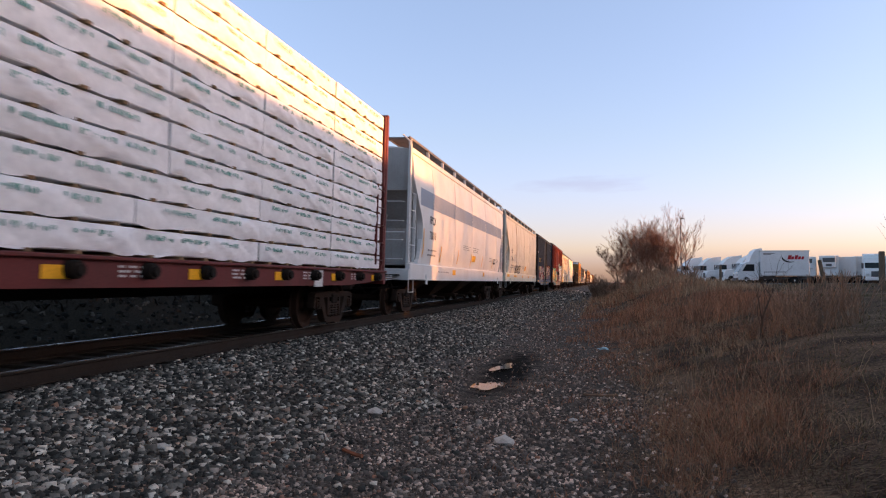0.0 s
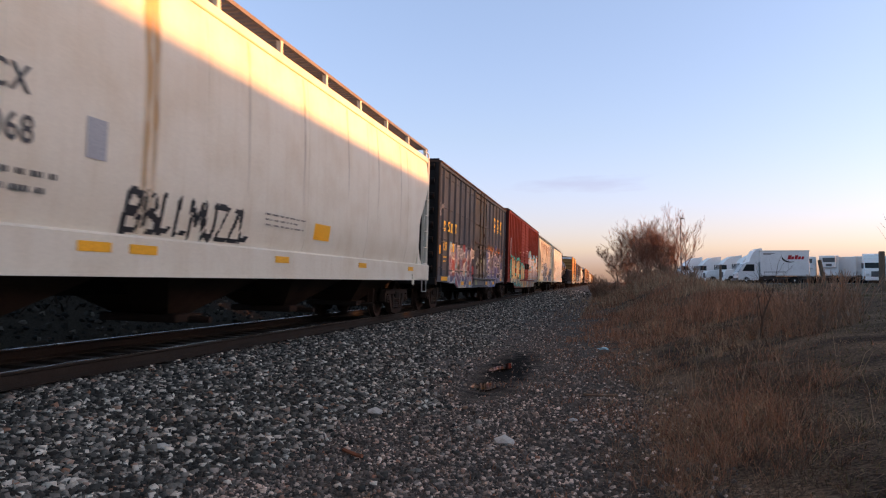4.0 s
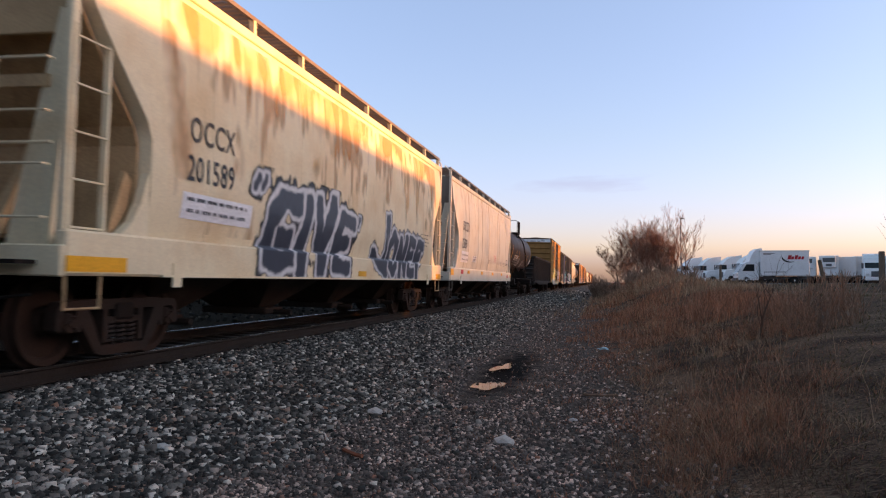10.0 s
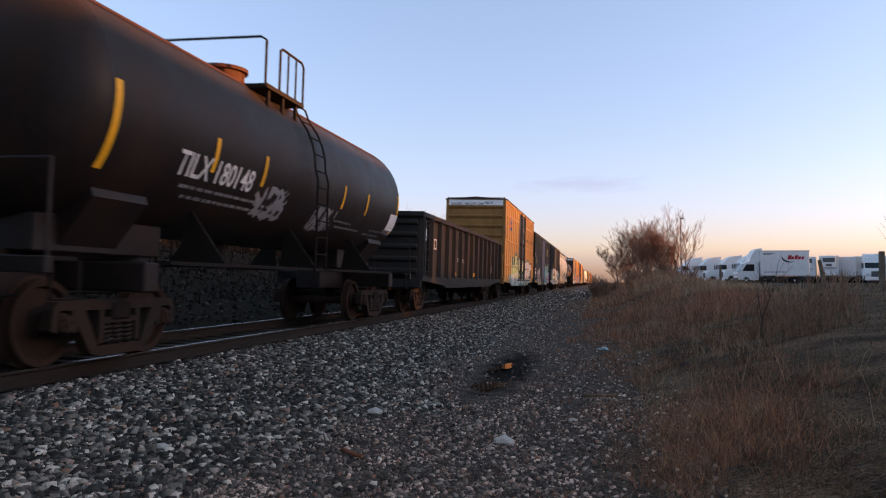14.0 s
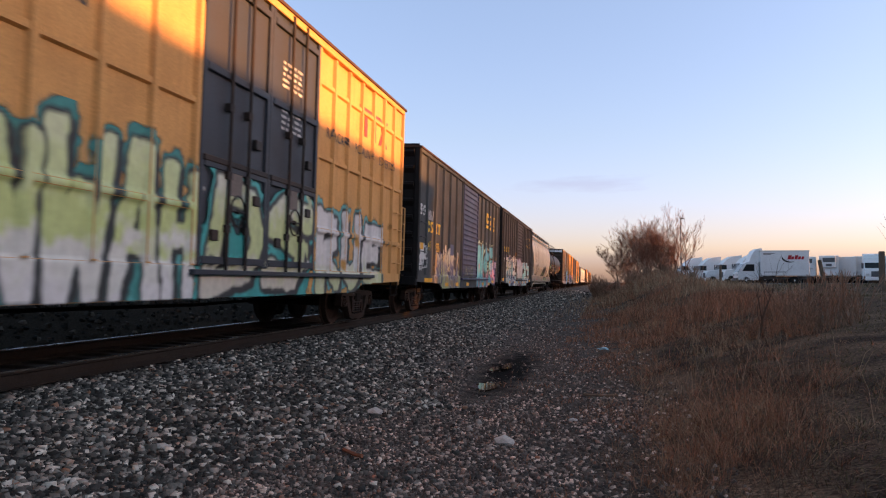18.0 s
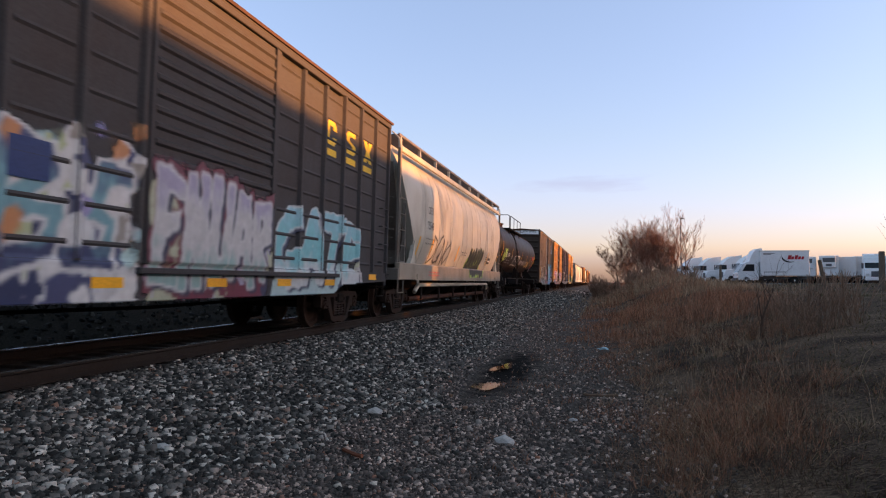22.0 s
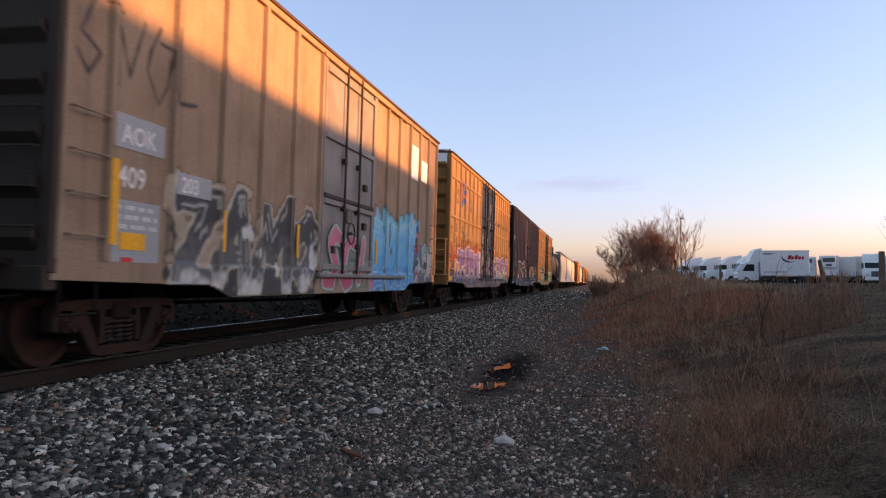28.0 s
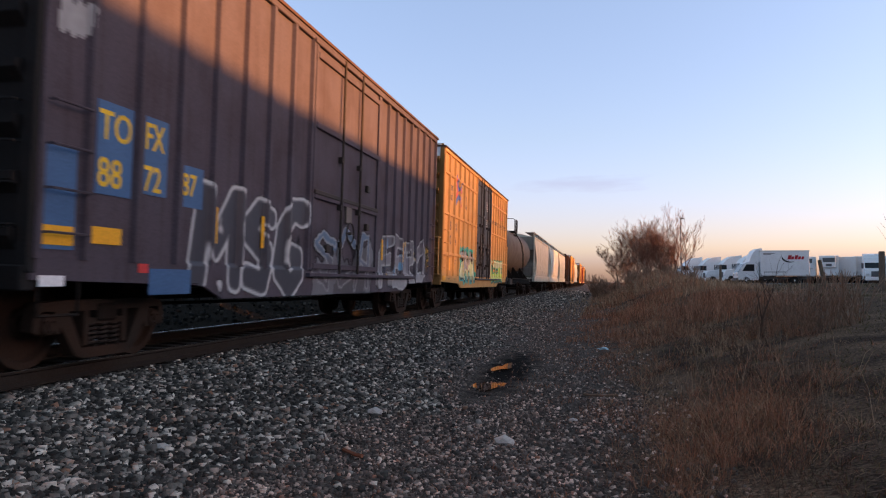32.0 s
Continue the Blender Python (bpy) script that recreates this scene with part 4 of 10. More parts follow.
    # open ends: posts, braces, end sill, platform, ladders
    for y, d in ((0.0, -1), (L, 1)):
        i = -d
        for sx in (1, -1):
            part("end_post", Shape().box(*sorted((sx * 1.42, sx * 1.50)), *sorted((y + i * 0.06, y + i * 0.18)), 1.0, eave + 0.05, 0.01), trim, car)
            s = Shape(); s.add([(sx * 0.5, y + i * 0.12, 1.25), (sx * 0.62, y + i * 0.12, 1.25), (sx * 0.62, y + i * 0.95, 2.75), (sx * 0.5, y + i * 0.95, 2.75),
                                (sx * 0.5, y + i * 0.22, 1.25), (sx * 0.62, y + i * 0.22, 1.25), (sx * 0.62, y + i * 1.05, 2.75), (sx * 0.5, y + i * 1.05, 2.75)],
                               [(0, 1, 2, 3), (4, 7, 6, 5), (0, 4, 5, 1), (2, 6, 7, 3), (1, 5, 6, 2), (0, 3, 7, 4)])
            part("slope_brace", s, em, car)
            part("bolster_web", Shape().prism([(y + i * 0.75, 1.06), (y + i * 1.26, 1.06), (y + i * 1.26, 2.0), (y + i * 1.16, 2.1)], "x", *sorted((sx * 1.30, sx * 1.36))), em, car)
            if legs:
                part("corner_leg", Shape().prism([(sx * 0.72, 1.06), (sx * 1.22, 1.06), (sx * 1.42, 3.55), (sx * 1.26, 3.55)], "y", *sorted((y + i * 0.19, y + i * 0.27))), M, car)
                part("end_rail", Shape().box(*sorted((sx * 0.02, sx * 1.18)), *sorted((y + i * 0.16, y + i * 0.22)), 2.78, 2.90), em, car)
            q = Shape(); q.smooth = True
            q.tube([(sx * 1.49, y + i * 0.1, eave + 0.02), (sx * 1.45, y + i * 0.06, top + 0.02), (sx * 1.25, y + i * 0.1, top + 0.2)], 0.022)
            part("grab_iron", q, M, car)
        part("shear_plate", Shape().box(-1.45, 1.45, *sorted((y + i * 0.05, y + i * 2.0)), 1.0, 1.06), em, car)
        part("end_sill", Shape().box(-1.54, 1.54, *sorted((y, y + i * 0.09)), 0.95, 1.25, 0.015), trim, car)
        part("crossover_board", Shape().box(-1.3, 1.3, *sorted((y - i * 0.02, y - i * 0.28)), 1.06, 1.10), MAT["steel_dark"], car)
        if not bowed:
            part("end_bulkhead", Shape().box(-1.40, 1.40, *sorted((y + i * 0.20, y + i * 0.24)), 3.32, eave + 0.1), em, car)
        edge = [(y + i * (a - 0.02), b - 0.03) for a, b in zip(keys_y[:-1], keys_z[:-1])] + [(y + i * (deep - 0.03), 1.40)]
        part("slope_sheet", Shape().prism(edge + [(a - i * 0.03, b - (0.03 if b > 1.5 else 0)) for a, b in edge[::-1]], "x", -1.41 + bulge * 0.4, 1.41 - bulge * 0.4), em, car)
        for sx in (1, -1):
            part("corner_gusset", Shape().prism([(y + i * (deep - 1.335 + a), b) for a, b in ((1.34, 2.15), (1.30, 2.05), (1.20, 1.75), (1.06, 1.54), (0.86, 1.39), (1.34, 1.39))], "x", *sorted((sx * 1.43, sx * 1.535))), M, car)
        part("air_tank", Shape().lathe([(y + i * 0.3, 0.0), (y + i * 0.3, 0.2), (y + i * 1.1, 0.2), (y + i * 1.1, 0.0)], "y", (-0.6, 0, 1.35), 12), MAT["steel_dark"], car)
        coupler(car, y, d)
    if detail:
        for y0, y1 in ((0.12, 0.62), (L - 0.62, L - 0.12)):
            ladder(car, 1.45, y0, y1, 1.42, 3.25 if bulge < 0.05 else 3.0, 5, trim)
            stirrup(car, y0, y1, 1.5, 1.0, em)
            stirrup(car, y0, y1, -1.5, 1.0, em)
        end_ladder(car, 0.75, 1.35, 0.0, 1.5, 3.0, 4, trim)
        s = Shape(); s.tube([(0.75, 0, 1.2), (0.75, -0.02, 3.0)], 0.02); s.tube([(-1.4, -0.02, 2.2), (1.4, -0.02, 2.2)], 0.016)
        part("end_rail", s, trim, car)
        for y in (1.9, L - 1.9):
            plate(car, "roping_staple", 1.56, y - 0.09, y + 0.09, 0.84, 1.12, skirt or M, thick=0.02)
    for y in (1.65, L - 1.65):
        running_gear(car, y, spin, detail)
    if stripe:
        z0, z1, m = stripe
        s = Shape(); zz = np.linspace(z0, z1, 5)
        ys2 = np.linspace(1.0, L - 1.0, 12)
        for a, b in zip(zz, zz[1:]):
            for c, d in zip(ys2, ys2[1:]):
                s.add([(float(side(a)) + 0.003, c, a), (float(side(a)) + 0.003, d, a), (float(side(b)) + 0.003, d, b), (float(side(b)) + 0.003, c, b)], [(0, 1, 2, 3)])
        part("painted_band", s, m, car, "blue-grey painted band")

    def skin(Y, Z):
        return np.where(np.asarray(Z) < 1.40, 1.562, side(Z)) + 0.004
    return car, skin


def tank_car(label, s0, length, paint, r=1.39, zc=2.89, plat=0.75, pc=-0.87, lad=0.5, detail=True, spin=True, name="tank_car", top_paint=None):
    """Tank car: cylinder with domed heads, saddles, walkway along the sill, manway with its platform and rails, ladders."""
    car = rail_car(name, label, s0)
    L, M = length, paint
    a, b = 0.4, L - 0.4
    prof = []
    for k in range(7):
        t = k / 6 * math.pi / 2
        prof.append((a + 0.62 * (1 - math.sin(t)), r * math.cos(t)))
    prof = prof[::-1]
    prof = [(a + 0.62 * (1 - math.cos(k / 7 * math.pi / 2)), r * math.sin(k / 7 * math.pi / 2)) for k in range(8)]
    prof += [(b - 0.62 * (1 - math.cos(k / 7 * math.pi / 2)), r * math.sin(k / 7 * math.pi / 2)) for k in range(7, -1, -1)]
    s = Shape(); s.smooth = True; s.lathe([(p, max(q, 0.001)) for p, q in prof], "y", (0, 0, zc), 48, close=False)
    part("tank", s, M, car)
    for y in np.linspace(a + 0.62, b - 0.62, 6):
        s = Shape(); s.smooth = True
        s.lathe([(y - 0.02, r - 0.006), (y - 0.008, r + 0.0025), (y + 0.008, r + 0.0025), (y + 0.02, r - 0.006)], "y", (0, 0, zc), 40, close=False)
        part("weld_band", s, M, car)
    for y, d in ((0.0, -1), (L, 1)):
        i = -d
        part("stub_sill", Shape().box(-0.28, 0.28, *sorted((y, y + i * 3.4)), 0.72, 1.22, 0.02), M, car)
        part("sill_pad", Shape().box(-0.6, 0.6, *sorted((y + i * 0.9, y + i * 3.2)), 1.2, 1.62, 0.02), M, car)
        part("end_sill", Shape().box(-1.5, 1.5, *sorted((y, y + i * 0.12)), 0.98, 1.14, 0.01), M, car)
        part("end_platform", Shape().box(-1.45, 1.45, *sorted((y + i * 0.1, y + i * 0.5)), 1.1, 1.14), MAT["steel_dark"], car)
        s = Shape(); yb = y + i * 1.75
        s.prism([(-0.98, 1.95), (-0.6, 1.68), (0, 1.55), (0.6, 1.68), (0.98, 1.95), (1.02, 1.82), (0.5, 1.15), (-0.5, 1.15), (-1.02, 1.82)], "y", yb - 0.5, yb + 0.5)
        part("saddle", s, M, car)
        part("body_bolster", Shape().box(-1.45, 1.45, yb - 0.14, yb + 0.14, 0.78, 1.12, 0.02), M, car)
        for sx in (1, -1):
            h = Shape(); h.smooth = True
            h.tube([(sx * 1.46, y + i * 0.08, 1.1), (sx * 1.46, y + i * 0.08, 2.05), (sx * 0.5, y + i * 0.08, 2.05), (sx * 0.5, y + i * 0.08, 1.1)], 0.02)
            part("handrail", h, M, car)
            stirrup(car, y + i * 0.12, y + i * 0.5, sx * 1.48, 1.1, MAT["steel_dark"])
        coupler(car, y, d)
    for sx in (1, -1):
        part("side_walkway", Shape().box(*sorted((sx * 1.30, sx * 1.52)), 2.0, L - 2.0, 1.10, 1.145), MAT["steel_dark"], car)
        for y in np.linspace(3.4, L - 3.4, 3):
            part("walkway_bracket", Shape().prism([(sx * 1.5, 1.1), (sx * 0.75, 1.1), (sx * 0.9, 1.9)], "y", y - 0.02, y + 0.02), MAT["steel_dark"], car)
    # manway, platform, rails
    yc = L / 2 + pc
    s = Shape(); s.smooth = True
    s.lathe([(zc + r - 0.1, 0.36), (zc + r + 0.16, 0.36), (zc + r + 0.17, 0.42), (zc + r + 0.23, 0.42), (zc + r + 0.26, 0.3), (zc + r + 0.27, 0.0)], "z", (0, yc, 0), 22)
    part("manway", s, top_paint or M, car)
    zp = zc + r * 0.80
    half = plat
    for sx in (1, -1):
        part("platform", Shape().box(*sorted((sx * 0.62, sx * 1.18)), yc - half, yc + half, zp - 0.02, zp + 0.05), MAT["steel_dark"], car)
        for y in (yc - half + 0.2, yc, yc + half - 0.2):
            part("platform_strut", Shape().box(*sorted((sx * 1.08, sx * 1.13)), y - 0.03, y + 0.03, zc + r * 0.55, zp), MAT["steel_dark"], car)
        s = Shape(); s.smooth = True
        a, b = (yc - half * (0.3 if half < 2 else 0.85), yc + half) if sx > 0 else (yc - half, yc + half)
        s.tube([(sx * 1.15, a, zp), (sx * 1.15, a, zp + 0.72), (sx * 1.15, a + 0.08, zp + 0.77), (sx * 1.15, b - 0.08, zp + 0.77), (sx * 1.15, b, zp + 0.70), (sx * 1.15, b, zp)], 0.022)
        for y in np.linspace(a, b, 4)[1:-1]:
            s.tube([(sx * 1.15, y, zp), (sx * 1.15, y, zp + 0.77)], 0.018)
        part("railing", s, MAT["steel_dark"], car)
    s = Shape(); s.smooth = True
    s.tube([(1.15, yc - half, zp), (1.15, yc - half, zp + 0.74), (1.05, yc - half, zp + 0.80), (-1.05, yc - half, zp + 0.80), (-1.15, yc - half, zp + 0.74)], 0.022)
    part("railing", s, MAT["steel_dark"], car)
    n = 9
    for sx in (1, -1):
        rl = Shape(); rl.smooth = True
        pts = [(sx * (1.55 if z < zc else max(0.95, r * math.cos(math.asin(min((z - zc) / r, 1)))) + 0.1), z) for z in np.linspace(1.1, zp + 0.03, 14)]
        for y in (L * lad - 0.25, L * lad + 0.25):
            rl.tube([(x, y, z) for x, z in pts], 0.02)
        part("ladder_stile", rl, MAT["steel_dark"], car)
        for k in range(11):
            x, z = np.interp(k / 10 * 13, range(14), [p[0] for p in pts]), np.interp(k / 10 * 13, range(14), [p[1] for p in pts])
            part("rung", Shape().tube([(x, L * lad - 0.25, z), (x, L * lad + 0.25, z)], 0.014, 5), MAT["steel_dark"], car)
    s = Shape(); s.smooth = True
    s.lathe([(zc - r - 0.3, 0.12), (zc - r + 0.1, 0.16)], "z", (0, yc, 0), 14); s.lathe([(zc - r - 0.42, 0.18), (zc - r - 0.3, 0.18)], "z", (0, yc, 0), 14)
    part("bottom_valve", s, MAT["steel_dark"], car)
    for y in (1.75, L - 1.75):
        running_gear(car, y, spin, detail)

    def skin(Y, Z):
        return np.sqrt(np.maximum(r * r - (np.asarray(Z) - zc) ** 2, 0.01)) + 0.006
    return car, skin


def curved_plate(car, name, skin, y0, y1, z0, z1, mat, label="", n=8):
    s = Shape()
    zz = np.linspace(z0, z1, n)
    xx = skin(np.full(n, (y0 + y1) / 2), zz) + 0.004
    for i in range(n - 1):
        s.add([(xx[i], y0, zz[i]), (xx[i], y1, zz[i]), (xx[i + 1], y1, zz[i + 1]), (xx[i + 1], y0, zz[i + 1])], [(0, 1, 2, 3)])
    part(name, s, mat, car, label)
    if name == "test_panel":
        w, h = y1 - y0, z1 - z0
        for a in (0.1, 0.55):
            x = float(skin(np.array(y0), np.array((z0 + z1) / 2))) + 0.012
            part("stencil_bar", Shape().box(x - 0.004, x, y0 + a * w, y0 + (a + 0.33) * w, z0 + 0.35 * h, z0 + 0.85 * h), MAT["letter_white"], car)


def curved_letters(car, body, skin, y, z, size, mat, wide=1.0, spacing=1.0):
    """Lettering on a bowed side: bent onto the surface."""
    ob = letters(car, body, on_side(0, y, z), size, mat, wide=wide, spacing=spacing)
    me = ob.data.copy()
    for v in me.vertices:
        v.co.z = float(skin(np.array(y + v.co.x), np.array(z + v.co.y))) + 0.006
    ob.data = me
    return ob


def gondola_car(label, s0, length, paint, top=2.87, name="gondola"):
    """Open gondola: side sheets with outside posts, top chord, ends, floor."""
    car = rail_car(name, label, s0)
    L, M, hw = length, paint, 1.58
    sheet = hw - 0.13
    for sx in (1, -1):
        part("side_sheet", Shape().box(*sorted((sx * sheet, sx * (sheet - 0.02))), 0, L, 0.95, top - 0.1), M, car)
        part("top_chord", Shape().box(*sorted((sx * (sheet - 0.03), sx * hw)), 0, L, top - 0.14, top, 0.02), M, car)
        part("side_sill", Shape().prism([(0, 0.95), (0, 1.05), (L, 1.05), (L, 0.95), (L - 3.0, 0.80), (L - 3.4, 0.72), (3.4, 0.72), (3.0, 0.80)], "x", *sorted((sx * (sheet - 0.02), sx * (hw - 0.03)))), M, car)
        n = 15
        for k in range(n):
            y = 0.12 + (L - 0.24) * k / (n - 1)
            part("post", Shape().prism([(sx * (sheet - 0.005), y - 0.1), (sx * (hw - 0.01), y - 0.055), (sx * (hw - 0.01), y + 0.055), (sx * (sheet - 0.005), y + 0.1)], "z", 1.0, top - 0.12), M, car)
    for y, d in ((0.0, -1), (L, 1)):
        part("end_sheet", Shape().box(-sheet, sheet, *sorted((y, y - d * 0.05)), 0.95, top - 0.03), M, car)
        for z in np.linspace(1.2, top - 0.3, 5):
            part("end_rib", Shape().prism([(y, z - 0.09), (y + d * 0.09, z - 0.03), (y + d * 0.09, z + 0.03), (y, z + 0.09)], "x", -sheet + 0.05, sheet - 0.05), M, car)
        part("end_chord", Shape().box(-hw, hw, *sorted((y - d * 0.08, y + d * 0.1)), top - 0.14, top + 0.005, 0.02), M, car)
        part("end_sill", Shape().box(-hw + 0.05, hw - 0.05, *sorted((y - d * 0.1, y + d * 0.08)), 0.74, 1.0, 0.015), M, car)
        coupler(car, y, d)
    part("floor", Shape().box(-sheet, sheet, 0.02, L - 0.02, 0.95, 1.05), M, car)
    part("centre_sill", Shape().box(-0.25, 0.25, 0.2, L - 0.2, 0.62, 0.95), MAT["steel_dark"], car)
    for y0, y1 in ((0.16, 0.62), (L - 0.62, L - 0.16)):
        ladder(car, hw - 0.06, y0, y1, 1.2, 2.5, 5, M)
        stirrup(car, y0, y1, hw - 0.1, 0.95, MAT["steel_dark"])
    for y in (1.75, L - 1.75):
        running_gear(car, y)

    def skin(Y, Z):
        return np.full(np.shape(Y), sheet + 0.001)
    return car, skin


def lumber_car(s0, length, paint):
    """Centre-beam flat car loaded with wrapped packs of boards."""
    car = rail_car("centre_beam_flatcar", "dark red centre-beam flatcar with end bulkheads and a full timber load", s0)
    L, M = length, paint
    for sx in (1, -1):
        part("side_sill", Shape().prism([(0, 0.95), (0, 1.16), (L, 1.16), (L, 0.95), (L - 2.6, 0.84), (2.6, 0.84)], "x", *sorted((sx * 1.36, sx * 1.50))), M, car)
        part("sill_lip", Shape().box(*sorted((sx * 1.36, sx * 1.55)), 0, L, 1.12, 1.165, 0.01), M, car)
        for k in range(18):
            y = 0.8 + (L - 1.6) * k / 17
            w = Shape(); w.smooth = True
            w.lathe([(sx * 1.5, 0.09), (sx * 1.62, 0.09), (sx * 1.62, 0.06), (sx * 1.66, 0.06)], "x", (0, y, 1.02), 12)
            part("strap_winch", w, MAT["steel_dark"], car)
        for k in range(9):
            y = 1.3 + (L - 2.6) * k / 8 + 0.25
            if sx > 0:
                plate(car, "reflector", 1.505, y, y + 0.5, 0.93, 1.06, MAT["yellow"], "yellow reflector strip")
                fine_print(car, 1.505, y + 1.1, 1.05, (0.5, 0.5, 0.5), MAT["letter_white"], k, 0.05, 0.028)
    part("deck", Shape().box(-1.5, 1.5, 0.02, L - 0.02, 1.08, 1.125), M, car)
    part("centre_sill", Shape().box(-0.25, 0.25, 0.2, L - 0.2, 0.66, 1.08), MAT["steel_dark"], car)
    for k in range(16):
        y = 0.6 + (L - 1.2) * k / 15
        part("centre_post", Shape().box(-0.06, 0.06, y - 0.1, y + 0.1, 1.1, 4.6), M, car)
    part("centre_top_chord", Shape().box(-0.12, 0.12, 0.1, L - 0.1, 4.55, 4.75), M, car)
    for y, d in ((0.0, -1), (L, 1)):
        part("bulkhead", Shape().box(-1.44, 1.44, *sorted((y, y - d * 0.1)), 1.1, 4.78, 0.02), M, car)
        for x in (-1.38, -0.5, 0.5, 1.38):
            part("bulkhead_post", Shape().box(x - 0.08, x + 0.08, *sorted((y, y + d * 0.12)), 1.1, 4.82, 0.015), M, car)
        part("end_sill", Shape().box(-1.5, 1.5, *sorted((y - d * 0.1, y + d * 0.05)), 0.85, 1.16, 0.015), M, car)
        coupler(car, y, d)
    ladder(car, 1.4, L - 0.6, L - 0.12, 1.4, 3.0, 5, M)
    s = Shape()
    for z in np.linspace(0.84, 1.08, 5):
        s.box(1.51, 1.53, 17.95, 18.3, z, z + 0.012)
    s.box(1.50, 1.515, 17.93, 18.32, 0.82, 1.12)
    part("route_card_board", s, MAT["letter_white"], car, "white slatted card board on the sill")
    for y in (2.15, L - 2.15):
        running_gear(car, y)
    return car


# ---- ground ----
def rise(x, y):
    """Height of the ground: ballast shoulder, path, weedy bank with its mound, field; a low bank beyond the track."""
    x, y = np.asarray(x, float), np.asarray(y, float)
    base = np.interp(x, [-400, -26, -17, -12.5, -9.6, -8.7, -5.1, -4.4, -2.6, -1.6, -0.3, 0.6, 1.8, 3.2, 5.5, 9.0, 20.0, 400.0],
                     [3.1, 3.1, 2.7, 0.6, -0.45, -0.20, -0.20, -0.26, -0.50, -0.58, -0.56, -0.50, -0.22, 0.12, 0.45, 0.62, 0.70, 0.70])
    w = np.sin(x * 0.9 + y * 0.31) * np.cos(y * 0.23 - x * 0.17)
    soft = np.clip((x + 0.3) / 3, 0, 1)
    mound = 1.02 * np.exp(-((x - 3.0) / 2.5) ** 2 - ((y - 47) / 14) ** 2)
    path = np.exp(-((x + 1.0) / 1.2) ** 2)
    dip = -0.035 * np.exp(-((x + 1.62) / 0.42) ** 2 - ((y - 10.6) / 1.6) ** 2)
    return base + 0.07 * w * soft + mound + 0.018 * np.sin(x * 5.1) * np.sin(y * 3.3) * path + dip


def ground_material():
    """Grey ballast by the track, dark damp dirt on the path, brown litter and dull grass on the bank."""
    m = bpy.data.materials.new("ground_dirt_and_litter")
    m.use_nodes = True
    nt = m.node_tree
    N, L = nt.nodes.new, nt.links.new
    b = nt.nodes["Principled BSDF"]
    tc = N("ShaderNodeTexCoord")
    sep = N("ShaderNodeSeparateXYZ"); L(tc.outputs["Object"], sep.inputs[0])
    n1, n2, n3 = (N("ShaderNodeTexNoise") for _ in range(3))
    for n, s, d in ((n1, 1.1, 7), (n2, 4.0, 8), (n3, 32.0, 4)):
        n.inputs["Scale"].default_value, n.inputs["Detail"].default_value = s, d
        L(tc.outputs["Object"], n.inputs["Vector"])
    wob = N("ShaderNodeMath"); wob.operation = "MULTIPLY_ADD"; L(n2.outputs[0], wob.inputs[0]); wob.inputs[1].default_value = 1.6; L(sep.outputs[0], wob.inputs[2])
    vor = N("ShaderNodeTexVoronoi"); vor.inputs["Scale"].default_value = 21.0; L(tc.outputs["Object"], vor.inputs["Vector"])
    cr = N("ShaderNodeValToRGB"); L(vor.outputs["Color"], cr.inputs[0])
    cr.color_ramp.elements[0].color, cr.color_ramp.elements[1].color = (0.030, 0.027, 0.025, 1), (0.17, 0.155, 0.14, 1)
    dirt = N("ShaderNodeValToRGB"); L(n2.outputs[0], dirt.inputs[0])
    dirt.color_ramp.elements[0].position, dirt.color_ramp.elements[1].position = 0.3, 0.7
    dirt.color_ramp.elements[0].color, dirt.color_ramp.elements[1].color = (0.045, 0.036, 0.030, 1), (0.125, 0.104, 0.087, 1)
    peb = N("ShaderNodeTexVoronoi"); peb.inputs["Scale"].default_value = 40.0; L(tc.outputs["Object"], peb.inputs["Vector"])
    pc = N("ShaderNodeValToRGB"); L(peb.outputs["Color"], pc.inputs[0])
    pc.color_ramp.elements[0].color, pc.color_ramp.elements[1].color = (0.028, 0.022, 0.019, 1), (0.16, 0.13, 0.11, 1)
    pm = mixer(nt); pm.inputs[0].default_value = 0.6; L(dirt.outputs[0], pm.inputs[6]); L(pc.outputs[0], pm.inputs[7])
    grass = N("ShaderNodeValToRGB"); L(n1.outputs[0], grass.inputs[0])
    grass.color_ramp.elements[0].position, grass.color_ramp.elements[1].position = 0.35, 0.65
    grass.color_ramp.elements[0].color, grass.color_ramp.elements[1].color = (0.040, 0.027, 0.020, 1), (0.15, 0.10, 0.066, 1)

    def step(a, c, lo, hi):
        r = N("ShaderNodeMapRange"); r.inputs[1].default_value, r.inputs[2].default_value = lo, hi
        L(a, r.inputs[0])
        return r.outputs[0]
    m1 = mixer(nt); L(step(wob.outputs[0], 0, -1.7, -0.9), m1.inputs[0]); L(cr.outputs[0], m1.inputs[6]); L(pm.outputs[2], m1.inputs[7])
    m2 = mixer(nt); L(step(wob.outputs[0], 0, 0.6, 1.6), m2.inputs[0]); L(m1.outputs[2], m2.inputs[6]); L(grass.outputs[0], m2.inputs[7])
    # beyond the track the ground is painted near black, shade behind the train included
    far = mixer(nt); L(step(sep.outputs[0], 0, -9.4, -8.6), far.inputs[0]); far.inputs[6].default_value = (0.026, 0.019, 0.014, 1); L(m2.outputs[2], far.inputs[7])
    m3 = mixer(nt, "MULTIPLY"); m3.inputs[0].default_value = 1.0
